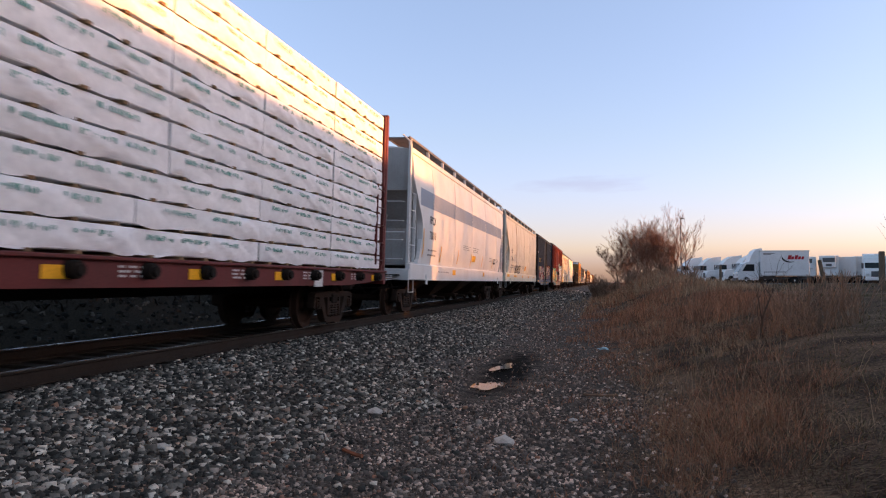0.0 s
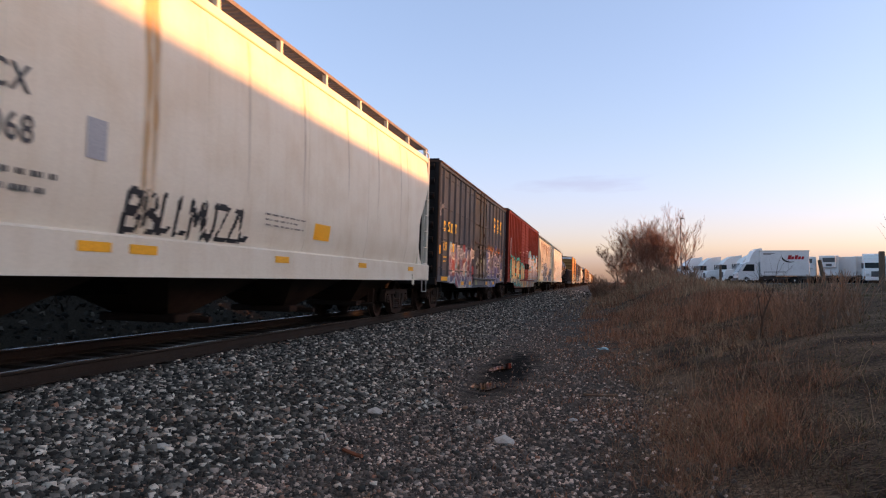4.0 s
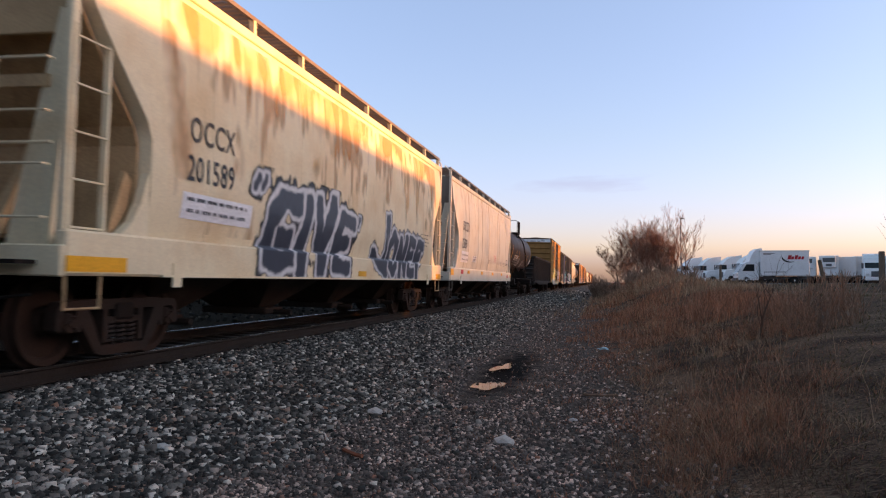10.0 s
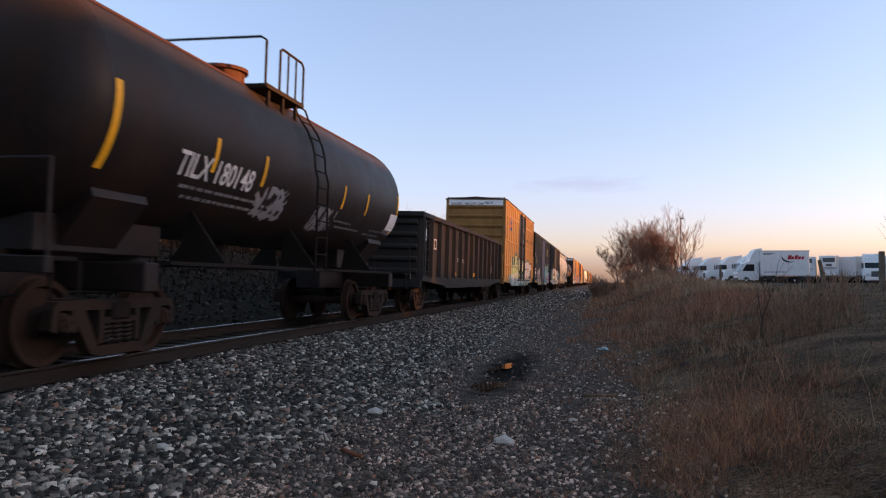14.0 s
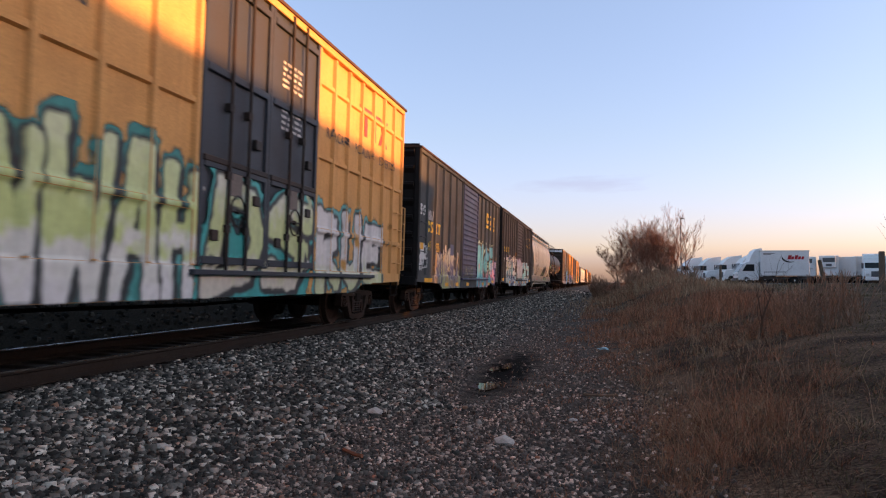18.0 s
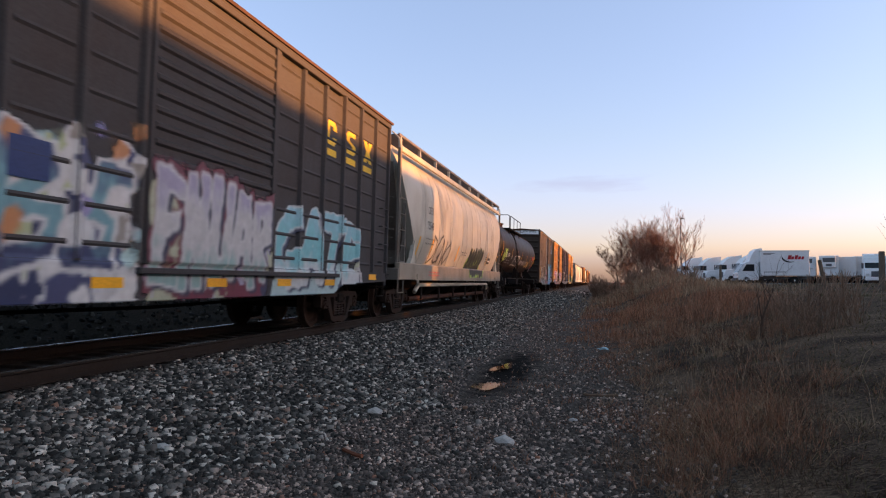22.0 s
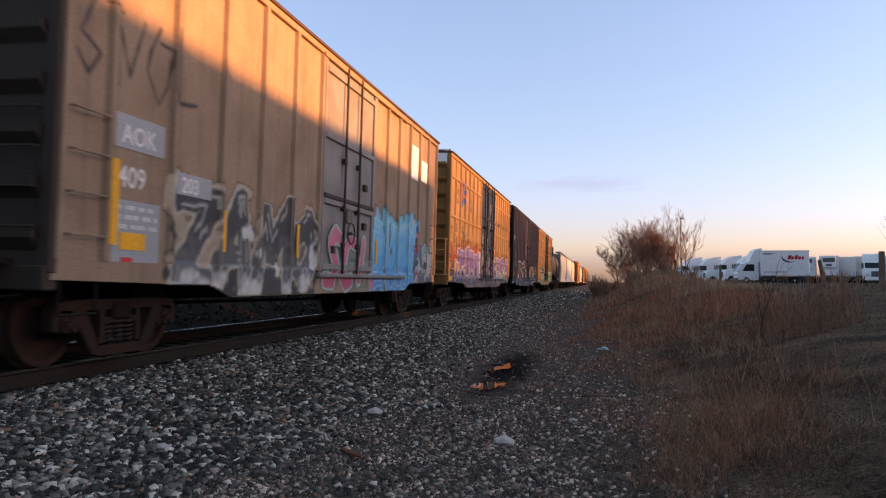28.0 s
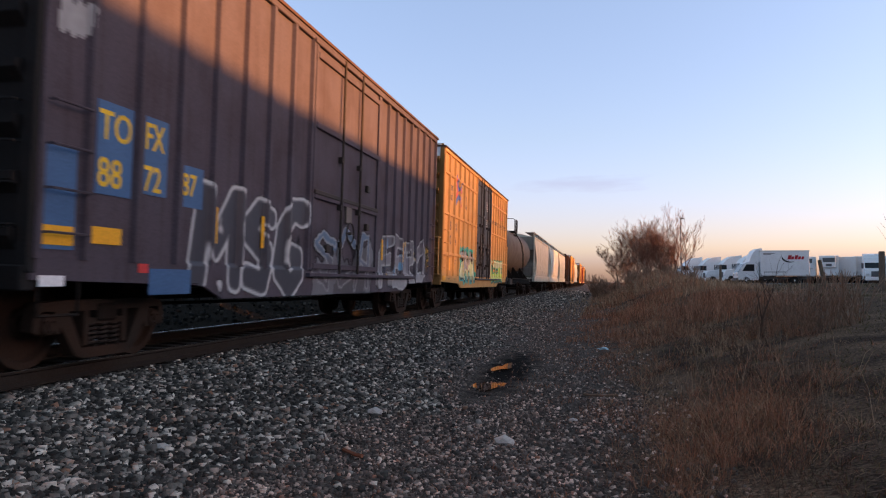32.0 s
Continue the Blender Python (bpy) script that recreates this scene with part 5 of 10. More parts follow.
    r = N("ShaderNodeMapRange"); r.inputs[1].default_value, r.inputs[2].default_value, r.inputs[3].default_value, r.inputs[4].default_value = 0.36, 0.64, 0.42, 1.55; L(n3.outputs[0], r.inputs[0])
    L(far.outputs[2], m3.inputs[6]); L(r.outputs[0], m3.inputs[7])
    # wet mud round the puddles, with a ragged edge
    mp = N("ShaderNodeMapping"); mp.vector_type = "POINT"
    mp.inputs["Location"].default_value, mp.inputs["Scale"].default_value = (1.52 / 0.52, -12.6 / 3.8, 0), (1 / 0.52, 1 / 3.8, 0)
    ln = N("ShaderNodeVectorMath"); ln.operation = "LENGTH"; L(tc.outputs["Object"], mp.inputs[0]); L(mp.outputs[0], ln.inputs[0])
    rag = N("ShaderNodeMath"); rag.operation = "MULTIPLY_ADD"; L(n2.outputs[0], rag.inputs[0]); rag.inputs[1].default_value = 1.5; L(ln.outputs["Value"], rag.inputs[2])
    wet = mixer(nt); L(step(rag.outputs[0], 0, 1.25, 1.75), wet.inputs[0]); wet.inputs[6].default_value = (0.008, 0.0065, 0.0055, 1); L(m3.outputs[2], wet.inputs[7])
    L(wet.outputs[2], b.inputs["Base Color"])
    b.inputs["Roughness"].default_value = 0.95
    b.inputs["Specular IOR Level"].default_value = 0.05
    bp = N("ShaderNodeBump"); bp.inputs["Strength"].default_value, bp.inputs["Distance"].default_value = 0.8, 0.03
    L(n3.outputs[0], bp.inputs["Height"]); L(bp.outputs[0], b.inputs["Normal"])
    return m


def build_ground():
    xs = np.concatenate([np.linspace(-2600, -60, 12), np.linspace(-50, -14, 14), np.linspace(-13, 12, 126), np.linspace(13, 60, 24), np.linspace(80, 2600, 14)])
    ys = np.concatenate([np.linspace(-900, -30, 10), np.linspace(-25, -2, 12), np.linspace(-1, 30, 156), np.linspace(31, 110, 80), np.linspace(120, 400, 20), np.linspace(500, 4200, 10)])
    X, Y = np.meshgrid(xs, ys, indexing="ij")
    Z = rise(X, Y)
    n, k = len(xs), len(ys)
    idx = np.arange(n * k).reshape(n, k)
    q = np.stack([idx[:-1, :-1], idx[1:, :-1], idx[1:, 1:], idx[:-1, 1:]], -1).reshape(-1, 4)
    me = bpy.data.meshes.new("ground")
    me.from_pydata(np.stack([X, Y, Z], -1).reshape(-1, 3).tolist(), [], q.tolist())
    for p in me.polygons:
        p.use_smooth = True
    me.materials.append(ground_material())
    return tagged(new("ground", me), "bare dirt, ballast and dry weeds beside the track", "ground", kind="structure")


build_ground()


def ico():
    p = (1 + 5 ** 0.5) / 2
    v = np.array([(-1, p, 0), (1, p, 0), (-1, -p, 0), (1, -p, 0), (0, -1, p), (0, 1, p), (0, -1, -p), (0, 1, -p), (p, 0, -1), (p, 0, 1), (-p, 0, -1), (-p, 0, 1)], float)
    f = np.array([(0, 11, 5), (0, 5, 1), (0, 1, 7), (0, 7, 10), (0, 10, 11), (1, 5, 9), (5, 11, 4), (11, 10, 2), (10, 7, 6), (7, 1, 8), (3, 9, 4), (3, 4, 2), (3, 2, 6), (3, 6, 8), (3, 8, 9), (4, 9, 5), (2, 4, 11), (6, 2, 10), (8, 6, 7), (9, 8, 1)])
    return v / np.linalg.norm(v[0]), f


def fast_mesh(name, co, faces, material):
    """Triangles from arrays."""
    me = bpy.data.meshes.new(name)
    me.vertices.add(len(co)); me.vertices.foreach_set("co", np.ascontiguousarray(co, np.float32).reshape(-1))
    k = faces.shape[1]
    me.loops.add(faces.size); me.loops.foreach_set("vertex_index", np.ascontiguousarray(faces, np.int32).reshape(-1))
    me.polygons.add(len(faces)); me.polygons.foreach_set("loop_start", np.arange(0, faces.size, k, dtype=np.int32))
    me.update(calc_edges=True)
    me.materials.append(material)
    return me


def stones(name, label, x, y, size, material, rs, sink=0.25, lift=0.0):
    # crushed stone: a broken block of eight corners
    v = np.array([(i, j, k) for i in (-1, 1) for j in (-1, 1) for k in (-1, 1)], float) * 0.66
    f = np.array([(0, 1, 3), (0, 3, 2), (4, 6, 7), (4, 7, 5), (0, 4, 5), (0, 5, 1), (2, 3, 7), (2, 7, 6), (1, 5, 7), (1, 7, 3)])
    n = len(x)
    jit = 1 + rs.uniform(-0.5, 0.4, (n, 8, 3))
    sc = size[:, None, None] * np.stack([rs.uniform(0.75, 1.25, n), rs.uniform(0.75, 1.25, n), rs.uniform(0.75, 1.1, n)], -1)[:, None, :]
    P = v[None] * jit * sc
    a, t = rs.uniform(0, 6.283, n), rs.uniform(-0.7, 0.7, n)
    ca, sa, ct, st = np.cos(a)[:, None], np.sin(a)[:, None], np.cos(t)[:, None], np.sin(t)[:, None]
    X, Y, Z = P[..., 0], P[..., 1] * ct - P[..., 2] * st, P[..., 1] * st + P[..., 2] * ct
    X, Y = X * ca - Y * sa, X * sa + Y * ca
    z = rise(x, y) + size * (0.5 - sink) + lift
    co = np.stack([X + x[:, None], Y + y[:, None], Z + z[:, None]], -1).reshape(-1, 3)
    faces = (f[None] + (np.arange(n) * 8)[:, None, None]).reshape(-1, 3)
    return tagged(new(name, fast_mesh(name, co, faces, material)), label, "gravel", kind="stuff")


def scatter(rs, n, near, far, x0, x1, power=1.0):
    """n places between two distances, denser close by."""
    u = rs.uniform(0, 1, n)
    y = near * (far / near) ** u
    k = n // 14
    y[:k] = near - 9.2 * rs.uniform(0, 1, k) ** 2.6      # round the camera's stand
    return rs.uniform(x0, x1, n), y


def field(x, y, s, seed):
    """Soft patches between 0 and 1."""
    r = np.random.RandomState(seed)
    v = sum(np.sin(x * s * r.uniform(0.5, 2.2) + y * s * r.uniform(-1.1, 1.1) + r.uniform(0, 6.3)) for _ in range(6))
    return np.clip(0.5 + v / 5.0, 0, 1)


def stone_material(name="crushed_stone", tint=(1.03, 1.0, 0.95), base=0.0):
    """Mixed crushed stone: blue-grey, pale and a few rusty ones."""
    m = surface(name, (0.3, 0.3, 0.3), 0.85, 0, (0.1, 0.09, 0.08), 0.25, bump=0.4, fine=60)
    nt = m.node_tree
    geo, ramp = nt.nodes.new("ShaderNodeNewGeometry"), nt.nodes.new("ShaderNodeValToRGB")
    nt.links.new(geo.outputs["Random Per Island"], ramp.inputs[0])
    e = ramp.color_ramp.elements
    e[0].color, e[1].color = (0.022, 0.021, 0.020, 1), (0.74, 0.69, 0.62, 1)
    for pos, c in ((0.35, (0.050, 0.049, 0.047, 1)), (0.60, (0.105, 0.10, 0.092, 1)), (0.76, (0.22, 0.205, 0.185, 1)), (0.86, (0.36, 0.33, 0.30, 1)), (0.885, (0.26, 0.13, 0.08, 1)), (0.91, (0.46, 0.42, 0.37, 1))):
        k = e.new(pos); k.color = c
    for k in e:
        k.color = ((k.color[0] + base) * tint[0], (k.color[1] + base) * tint[1], (k.color[2] + base) * tint[2], 1)
    mixes = [n for n in nt.nodes if n.type == "MIX"]
    nt.links.new(ramp.outputs[0], mixes[0].inputs[6])
    return m


STONE = stone_material()
_rs = np.random.RandomState(5)
_x, _y = scatter(_rs, 108000, 2.2, 110.0, -5.55, -1.2)
_edge = -2.35 + 0.35 * np.sin(_y * 0.9) + 0.25 * np.sin(_y * 2.3 + 1) + np.interp(_y, [3, 8, 20, 40], [0.35, 0.1, -0.1, -0.2])
_keep = _rs.uniform(0, 1, len(_x)) < np.clip((_edge - _x) / 0.5 + 0.12, 0.03, 1.0)
_mud = ((_x + 1.52) / 0.5) ** 2 + ((_y - 12.3) / 3.5) ** 2 < 1 + 0.25 * _rs.uniform(-1, 1, len(_x))
_keep &= ~_mud & (_rs.uniform(0, 1, len(_x)) < np.interp(_y, [22, 50], [1.0, 0.42]))
stones("ballast", "grey crushed-stone ballast along the track", _x[_keep], _y[_keep], np.maximum(_rs.uniform(0.016, 0.037, _keep.sum()) * np.where(_rs.uniform(0, 1, _keep.sum()) < 0.08, 1.35, 1.0), np.interp(_y[_keep], [0, 22, 50, 110], [0, 0.021, 0.062, 0.14])), STONE, _rs)
# stones past the track carry the same shade in their tint
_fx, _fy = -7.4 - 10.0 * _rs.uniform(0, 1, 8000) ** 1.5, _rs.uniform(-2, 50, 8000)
stones("far_ballast", "ballast beyond the track, shade put into its dark colour", _fx, _fy, _rs.uniform(0.03, 0.08, 8000), stone_material("shade_dark_stone", (0.17, 0.15, 0.14)), _rs)
_x, _y = scatter(_rs, 150000, 2.4, 50.0, -2.9, 0.9)
_bare = field(_x, _y, 1.9, 61) * 0.6 + field(_x, _y, 5.0, 62) * 0.4
_cover = np.interp(_x + 0.35 * np.sin(_y * 1.3), [-2.9, -2.3, -0.2, 0.4, 0.9], [0.45, 0.95, 0.85, 0.4, 0.05]) * np.clip(0.15 + 1.5 * _bare, 0.12, 1)
_cover *= np.where(_x > -1.2, np.interp(_y, [8, 12, 24], [1.0, 0.4, 0.1]), np.interp(_y, [9, 14, 30], [1.0, 0.5, 0.2]))
_keep = (_rs.uniform(0, 1, len(_x)) < _cover) & ~((((_x + 1.52) / 0.5) ** 2 + ((_y - 12.3) / 3.5) ** 2 < 1) & (_rs.uniform(0, 1, len(_x)) < 0.93))
_keep &= _rs.uniform(0, 1, len(_x)) < np.interp(_y, [2.4, 10, 25], [1.0, 0.95, 0.6])
_size = 0.008 + 0.016 * _rs.uniform(0, 1, _keep.sum()) ** 1.7
stones("path_gravel", "small pinkish-grey gravel trodden into the path", _x[_keep], _y[_keep], np.maximum(_size, 0.0007 * _y[_keep]), stone_material("path_stone", (1.10, 0.91, 0.82), 0.032), _rs, 0.3)


# ---- track ----
def build_track():
    track = thing("track", "single railway track, rusty rails on dark sleepers in ballast", "railway track", kind="structure", at=ROOT(0))
    prof = [(-0.07, -0.17), (0.07, -0.17), (0.07, -0.155), (0.012, -0.125), (0.012, -0.045), (0.036, -0.03), (0.036, -0.006), (-0.036, -0.006), (-0.036, -0.03), (-0.012, -0.045), (-0.012, -0.125), (-0.07, -0.155)]
    for sx in (1, -1):
        r = part("rail", Shape().prism([(sx * HALF_GAUGE + x, z) for x, z in prof], "y", -60, 900), MAT["rail"], track)
        part("running_surface", Shape().box(sx * HALF_GAUGE - 0.034, sx * HALF_GAUGE + 0.034, -60, 900, -0.006, 0.0), MAT["rail_top"], r, "polished rail head")
    tie = Shape().box(-1.3, 1.3, -0.115, 0.115, -0.34, -0.175, 0.012).data("sleeper", MAT["tie"])
    tp = Shape().box(-0.10, 0.10, -0.1, 0.1, -0.185, -0.166).data("tie_plate", MAT["rail"])
    for k in range(110):
        part("sleeper", tie, None, track, at=pose(random.uniform(-0.03, 0.03), -3 + k * 0.50, 0, 0, 0, random.uniform(-0.8, 0.8)))
        if k < 60:
            part("tie_plate", tp, None, track, at=Matrix.Translation((HALF_GAUGE, -3 + k * 0.5, 0)))


build_track()


# ---- added out of view to cast the evening shade: a long flat-roofed building, off to the sunward side ----
def unseen_warehouse(x0, x1, y0, y1, z):
    w = thing("unseen_warehouse", "unseen long flat-roofed pale metal block added to shade the train", "building")
    m = surface("pale_metal_cladding", (0.5, 0.5, 0.48), 0.6, 0, (0.3, 0.28, 0.25), 0.3, streak=0.2)
    part("wall", Shape().box(x0, x1, y0, y1, 0.3, z - 0.4), m, w)
    part("roof", Shape().box(x0 - 0.15, x1 + 0.15, y0 - 0.15, y1 + 0.15, z - 0.4, z), m, w)
    for k in range(6):
        y = y0 + (y1 - y0) * (k + 0.5) / 6
        part("door", Shape().box(x0 - 0.06, x0 - 0.005, y - 1.8, y + 1.8, 0.7, 4.2), m, w)
    return w


_tan = math.tan(radians(SUN_EL)) / math.sin(radians(SUN_AZ))
WX = 24.0
unseen_warehouse(WX, WX + 22, -120.0, 21.4 + (WX + 4.8) / math.tan(radians(SUN_AZ)), 3.73 + (WX + 4.8) * _tan)


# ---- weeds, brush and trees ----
# weeds beyond the track, darkened in colour to look shaded
SHADED_WEED = surface("shade_dark_dead_weeds", (0.030, 0.023, 0.019), 0.9, 0, (0.018, 0.014, 0.012), 0.4, bump=0, island=0.3)
DARK_WEED = surface("dark_brown_stems", (0.10, 0.062, 0.045), 0.85, 0, (0.06, 0.04, 0.03), 0.4, bump=0, island=0.4)
RED_TWIG = surface("reddish_twigs", (0.26, 0.135, 0.09), 0.85, 0, (0.12, 0.07, 0.05), 0.4, bump=0, island=0.35)
WEED = surface("dry_reddish_weed_stalks", (0.34, 0.165, 0.098), 0.85, 0, (0.14, 0.085, 0.06), 0.4, bump=0, island=0.55)
STRAW = surface("pale_straw", (0.40, 0.265, 0.165), 0.85, 0, (0.12, 0.08, 0.05), 0.4, bump=0, island=0.4)
GRASS = surface("dull_olive_grass", (0.12, 0.10, 0.05), 0.85, 0, (0.18, 0.12, 0.07), 0.5, bump=0, island=0.5)
BARK = surface("grey_brown_bark", (0.19, 0.125, 0.085), 0.85, 0, (0.09, 0.06, 0.045), 0.5, bump=0.5, fine=25)
TWIG = surface("thin_brown_twigs", (0.30, 0.19, 0.13), 0.85, 0, (0.1, 0.06, 0.045), 0.4, bump=0, island=0.3)


def blades(name, label, x, y, height, width, lean, material, rs, category="weeds", way=None):
    """Bent blades of three faces each."""
    n = len(x)
    a = rs.uniform(0, 6.283, n)
    ux, uy = np.cos(a), np.sin(a)
    b = rs.uniform(0, 6.283, n) if way is None else way
    lx, ly = np.cos(b) * lean * height, np.sin(b) * lean * height
    z = rise(x, y) - 0.02
    P = np.zeros((n, 5, 3))
    for i, (t, w) in enumerate(((0, 1), (0, -1), (0.55, 0.7), (0.55, -0.7), (1, 0))):
        P[:, i, 0] = x + ux * w * width / 2 + lx * t * t
        P[:, i, 1] = y + uy * w * width / 2 + ly * t * t
        P[:, i, 2] = z + height * t * (1 - 0.25 * lean * t)
    f = np.array([(0, 1, 3), (0, 3, 2), (2, 3, 4)])
    faces = (f[None] + (np.arange(n) * 5)[:, None, None]).reshape(-1, 3)
    return tagged(new(name, fast_mesh(name, P.reshape(-1, 3), faces, material)), label, category, kind="stuff")


def clumpy(rs, x, y, cut, s=1.0):
    v = np.sin(x * 2.3 * s + 1.7) * np.cos(y * 1.1 * s + 0.4) + 0.7 * np.sin(x * 5.1 * s - y * 3.3 * s) + 0.6 * rs.uniform(-1, 1, len(x))
    return v > cut


def build_weeds():
    rs = np.random.RandomState(11)

    def lay(n, y0, y1, w, edge=0.25):
        """Places on the bank, denser close by, thinning out towards the path."""
        y = y0 * (y1 / y0) ** rs.uniform(0, 1, n)
        y[: n // 16] = rs.uniform(-7, y0, n // 16)
        x = edge + 0.30 * np.sin(y * 2.1) * np.sin(y * 0.83 + 1) + 0.12 * rs.normal(0, 1, n) + rs.uniform(0, 1, n) * np.interp(y, [2.6, 6, 12, 70], w)
        return x, y
    def open_ground(x, y):
        """1 on the mown ground to the sunward side, 0 on the strip of rank weeds along the path."""
        return np.clip((x - np.interp(y, [2.6, 5, 10, 16, 24, 40], [0.75, 1.15, 2.1, 3.3, 4.6, 6.5]) - 0.3 * np.sin(y * 1.1)) / 0.9, 0, 1)

    def tufts(name, label, mat, count, per, seed, tall, splay, where, category="weeds"):
        """Tufts of blades that fan out from one root."""
        cx, cy = lay(count, 2.6, 70, [2.3, 3.2, 5.6, 12], -0.15)
        c = field(cx, cy, 1.3, seed) * 0.6 + field(cx, cy, 4.2, seed + 9) * 0.4
        o = open_ground(cx, cy)
        k = rs.uniform(0, 1, count) < where(cx, cy, c, o)
        cx, cy, c, o = cx[k], cy[k], c[k], o[k]
        hh = tall * (0.35 + 0.9 * c) * rs.uniform(0.45, 1.15, len(cx)) * np.interp(cx, [-0.4, 0.3, 1.0, 3.2, 8], [0.3, 0.6, 1.0, 1.0, 0.6]) * (1 - 0.72 * o) * np.interp(cy, [2.5, 6], [0.7, 1.0])
        m = len(cx)
        a = rs.uniform(0, 6.283, (m, per))
        r = np.abs(rs.normal(0, 1, (m, per))) * (0.035 + 0.0035 * cy[:, None])
        x, y = (cx[:, None] + r * np.cos(a)).ravel(), (cy[:, None] + r * np.sin(a)).ravel()
        h = (hh[:, None] * rs.uniform(0.35, 1.1, (m, per))).ravel()
        w = np.clip(0.0016 + 0.00036 * y, 0.0022, 0.02) * rs.uniform(0.6, 1.3, len(x))
        blades(name, label, x, y, h, w, rs.uniform(0.15, splay, len(x)), mat, rs, category, a.ravel() + rs.normal(0, 0.5, len(x)))
    rank = lambda x, y, c, o: np.clip((c - 0.30) * 2.4, 0.10, 1) * (1 - 0.80 * o) * np.clip((x + 0.2) / 0.9, 0.12, 1)
    tufts("dry_weeds", "reddish-brown dead weeds in clumps on the bank", WEED, 7000, 11, 3, 0.37, 1.6, rank)
    tufts("tan_weeds", "tan dead grass tussocks on the bank", STRAW, 3400, 12, 4, 0.31, 2.0, rank)
    tufts("dark_weeds", "dark brown tangled stems on the bank", DARK_WEED, 4200, 10, 5, 0.30, 1.9, lambda x, y, c, o: np.clip((c - 0.25) * 2.2, 0.2, 1) * (1 - 0.4 * o))
    tufts("low_tufts", "low olive and brown winter grass tufts", GRASS, 8000, 8, 6, 0.16, 2.0, lambda x, y, c, o: 0.10 + 0.85 * o * np.clip((c - 0.2) * 2.2, 0.25, 1), "grass")
    # a few tall single stalks stand above the rest
    x, y = lay(1300, 5.5, 60, [1.7, 2.4, 4.6, 10])
    k = (x > 0.35) & (rs.uniform(0, 1, len(x)) < 1 - 0.75 * open_ground(x, y))
    x, y = x[k], y[k]
    blades("tall_stalks", "thin pale dead stalks standing above the weeds", x, y, rs.uniform(0.3, 0.72, len(x)) * np.interp(y, [3, 7], [0.6, 1]), np.clip(0.0014 + 0.0003 * y, 0.002, 0.015), rs.uniform(0.1, 0.9, len(x)), STRAW, rs)
    n = 96000
    y = 2.6 * (60 / 2.6) ** rs.uniform(0, 1, n)
    x = -0.5 + rs.uniform(0.0, 1.0, n) * np.interp(y, [2.6, 12, 60], [3.2, 8.2, 17])
    k = rs.uniform(0, 1, n) < (0.2 + 0.8 * field(x, y, 2.2, 21)) * np.clip((x + 0.5) / 0.8, 0.15, 1)
    x, y = x[k], y[k]
    half = rs.uniform(0, 1, len(x)) < 0.5
    for sel, name, label, mat in ((half, "straw_litter", "flattened tan stalks and litter on the bank", STRAW), (~half, "brown_litter", "flattened dark brown stalks and leaves on the bank", DARK_WEED)):
        blades(name, label, x[sel], y[sel], rs.uniform(0.015, 0.06, sel.sum()), np.clip(0.0025 + 0.0006 * y[sel], 0.003, 0.03), rs.uniform(1.5, 6.0, sel.sum()), mat, rs, "litter")
    n = 52000
    y = 2.8 * (110 / 2.8) ** rs.uniform(0, 1, n)
    x = rs.uniform(0.15, 1.0, n) * np.interp(y, [3.2, 12, 40, 110], [4.0, 9, 22, 50])
    k = rs.uniform(0, 1, n) < 0.08 + 0.9 * field(x, y, 1.3, 22)
    x, y = x[k], y[k]
    blades("short_grass", "short olive and tan winter grass", x, y, rs.uniform(0.02, 0.11, len(x)) * np.interp(y, [3, 40, 110], [1, 1.1, 1.1]), np.clip(0.0025 + 0.0010 * y, 0.004, 0.08), rs.uniform(0.4, 1.6, len(x)), GRASS, rs, "grass")
    n = 24000
    y = 2.6 * (30 / 2.6) ** rs.uniform(0, 1, n)
    x = rs.uniform(-1.5, 0.6, n)
    k = clumpy(rs, x, y, np.interp(y, [8, 14], [0.75, 0.0]), 1.3) & (rs.uniform(0, 1, n) < np.interp(x, [-1.5, -0.6, 0.6], [0.1, 0.45, 1]))
    x, y = x[k], y[k]
    blades("path_weeds", "sparse low dead weeds on the gravel path", x, y, rs.uniform(0.03, 0.12, len(x)), 0.003 + 0.0007 * y, rs.uniform(0.4, 1.2, len(x)), WEED, rs)
    # pale grass over the crest of the mound
    n = 9000
    x, y = 3.2 + rs.normal(0, 1.9, n), rs.uniform(30, 60, n)
    k = field(x, y, 0.9, 41) > 0.3
    x, y = x[k], y[k]
    blades("mound_grass", "pale tan dead grass over the mound", x, y, rs.uniform(0.2, 0.6, len(x)), rs.uniform(0.012, 0.03, len(x)), rs.uniform(0.1, 0.8, len(x)), STRAW, rs, "grass")
    # far brown growth along the foot of the bank and on the far side of the track
    n = 26000
    y = 18 * (260 / 18) ** rs.uniform(0, 1, n)
    x = rs.uniform(-1.8, 3.5, n) + np.interp(y, [18, 60, 260], [0.9, 1.2, 2.0])
    k = field(x, y, 0.9, 23) > 0.35
    x, y = x[k], y[k]
    blades("far_weeds", "brown weeds along the foot of the bank", x, y, rs.uniform(0.15, 0.6, len(x)) * np.interp(x, [-1, 2], [0.3, 1]), np.clip(0.0008 * y, 0.015, 0.14), rs.uniform(0.1, 0.8, len(x)), WEED, rs)
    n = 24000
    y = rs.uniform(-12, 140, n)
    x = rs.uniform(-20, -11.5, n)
    blades("verge_weeds", "dark dead weeds on the low bank beyond the track", x, y, rs.uniform(0.1, 0.4, n), np.full(n, 0.05), rs.uniform(0.4, 1.4, n), SHADED_WEED, rs)


build_weeds()


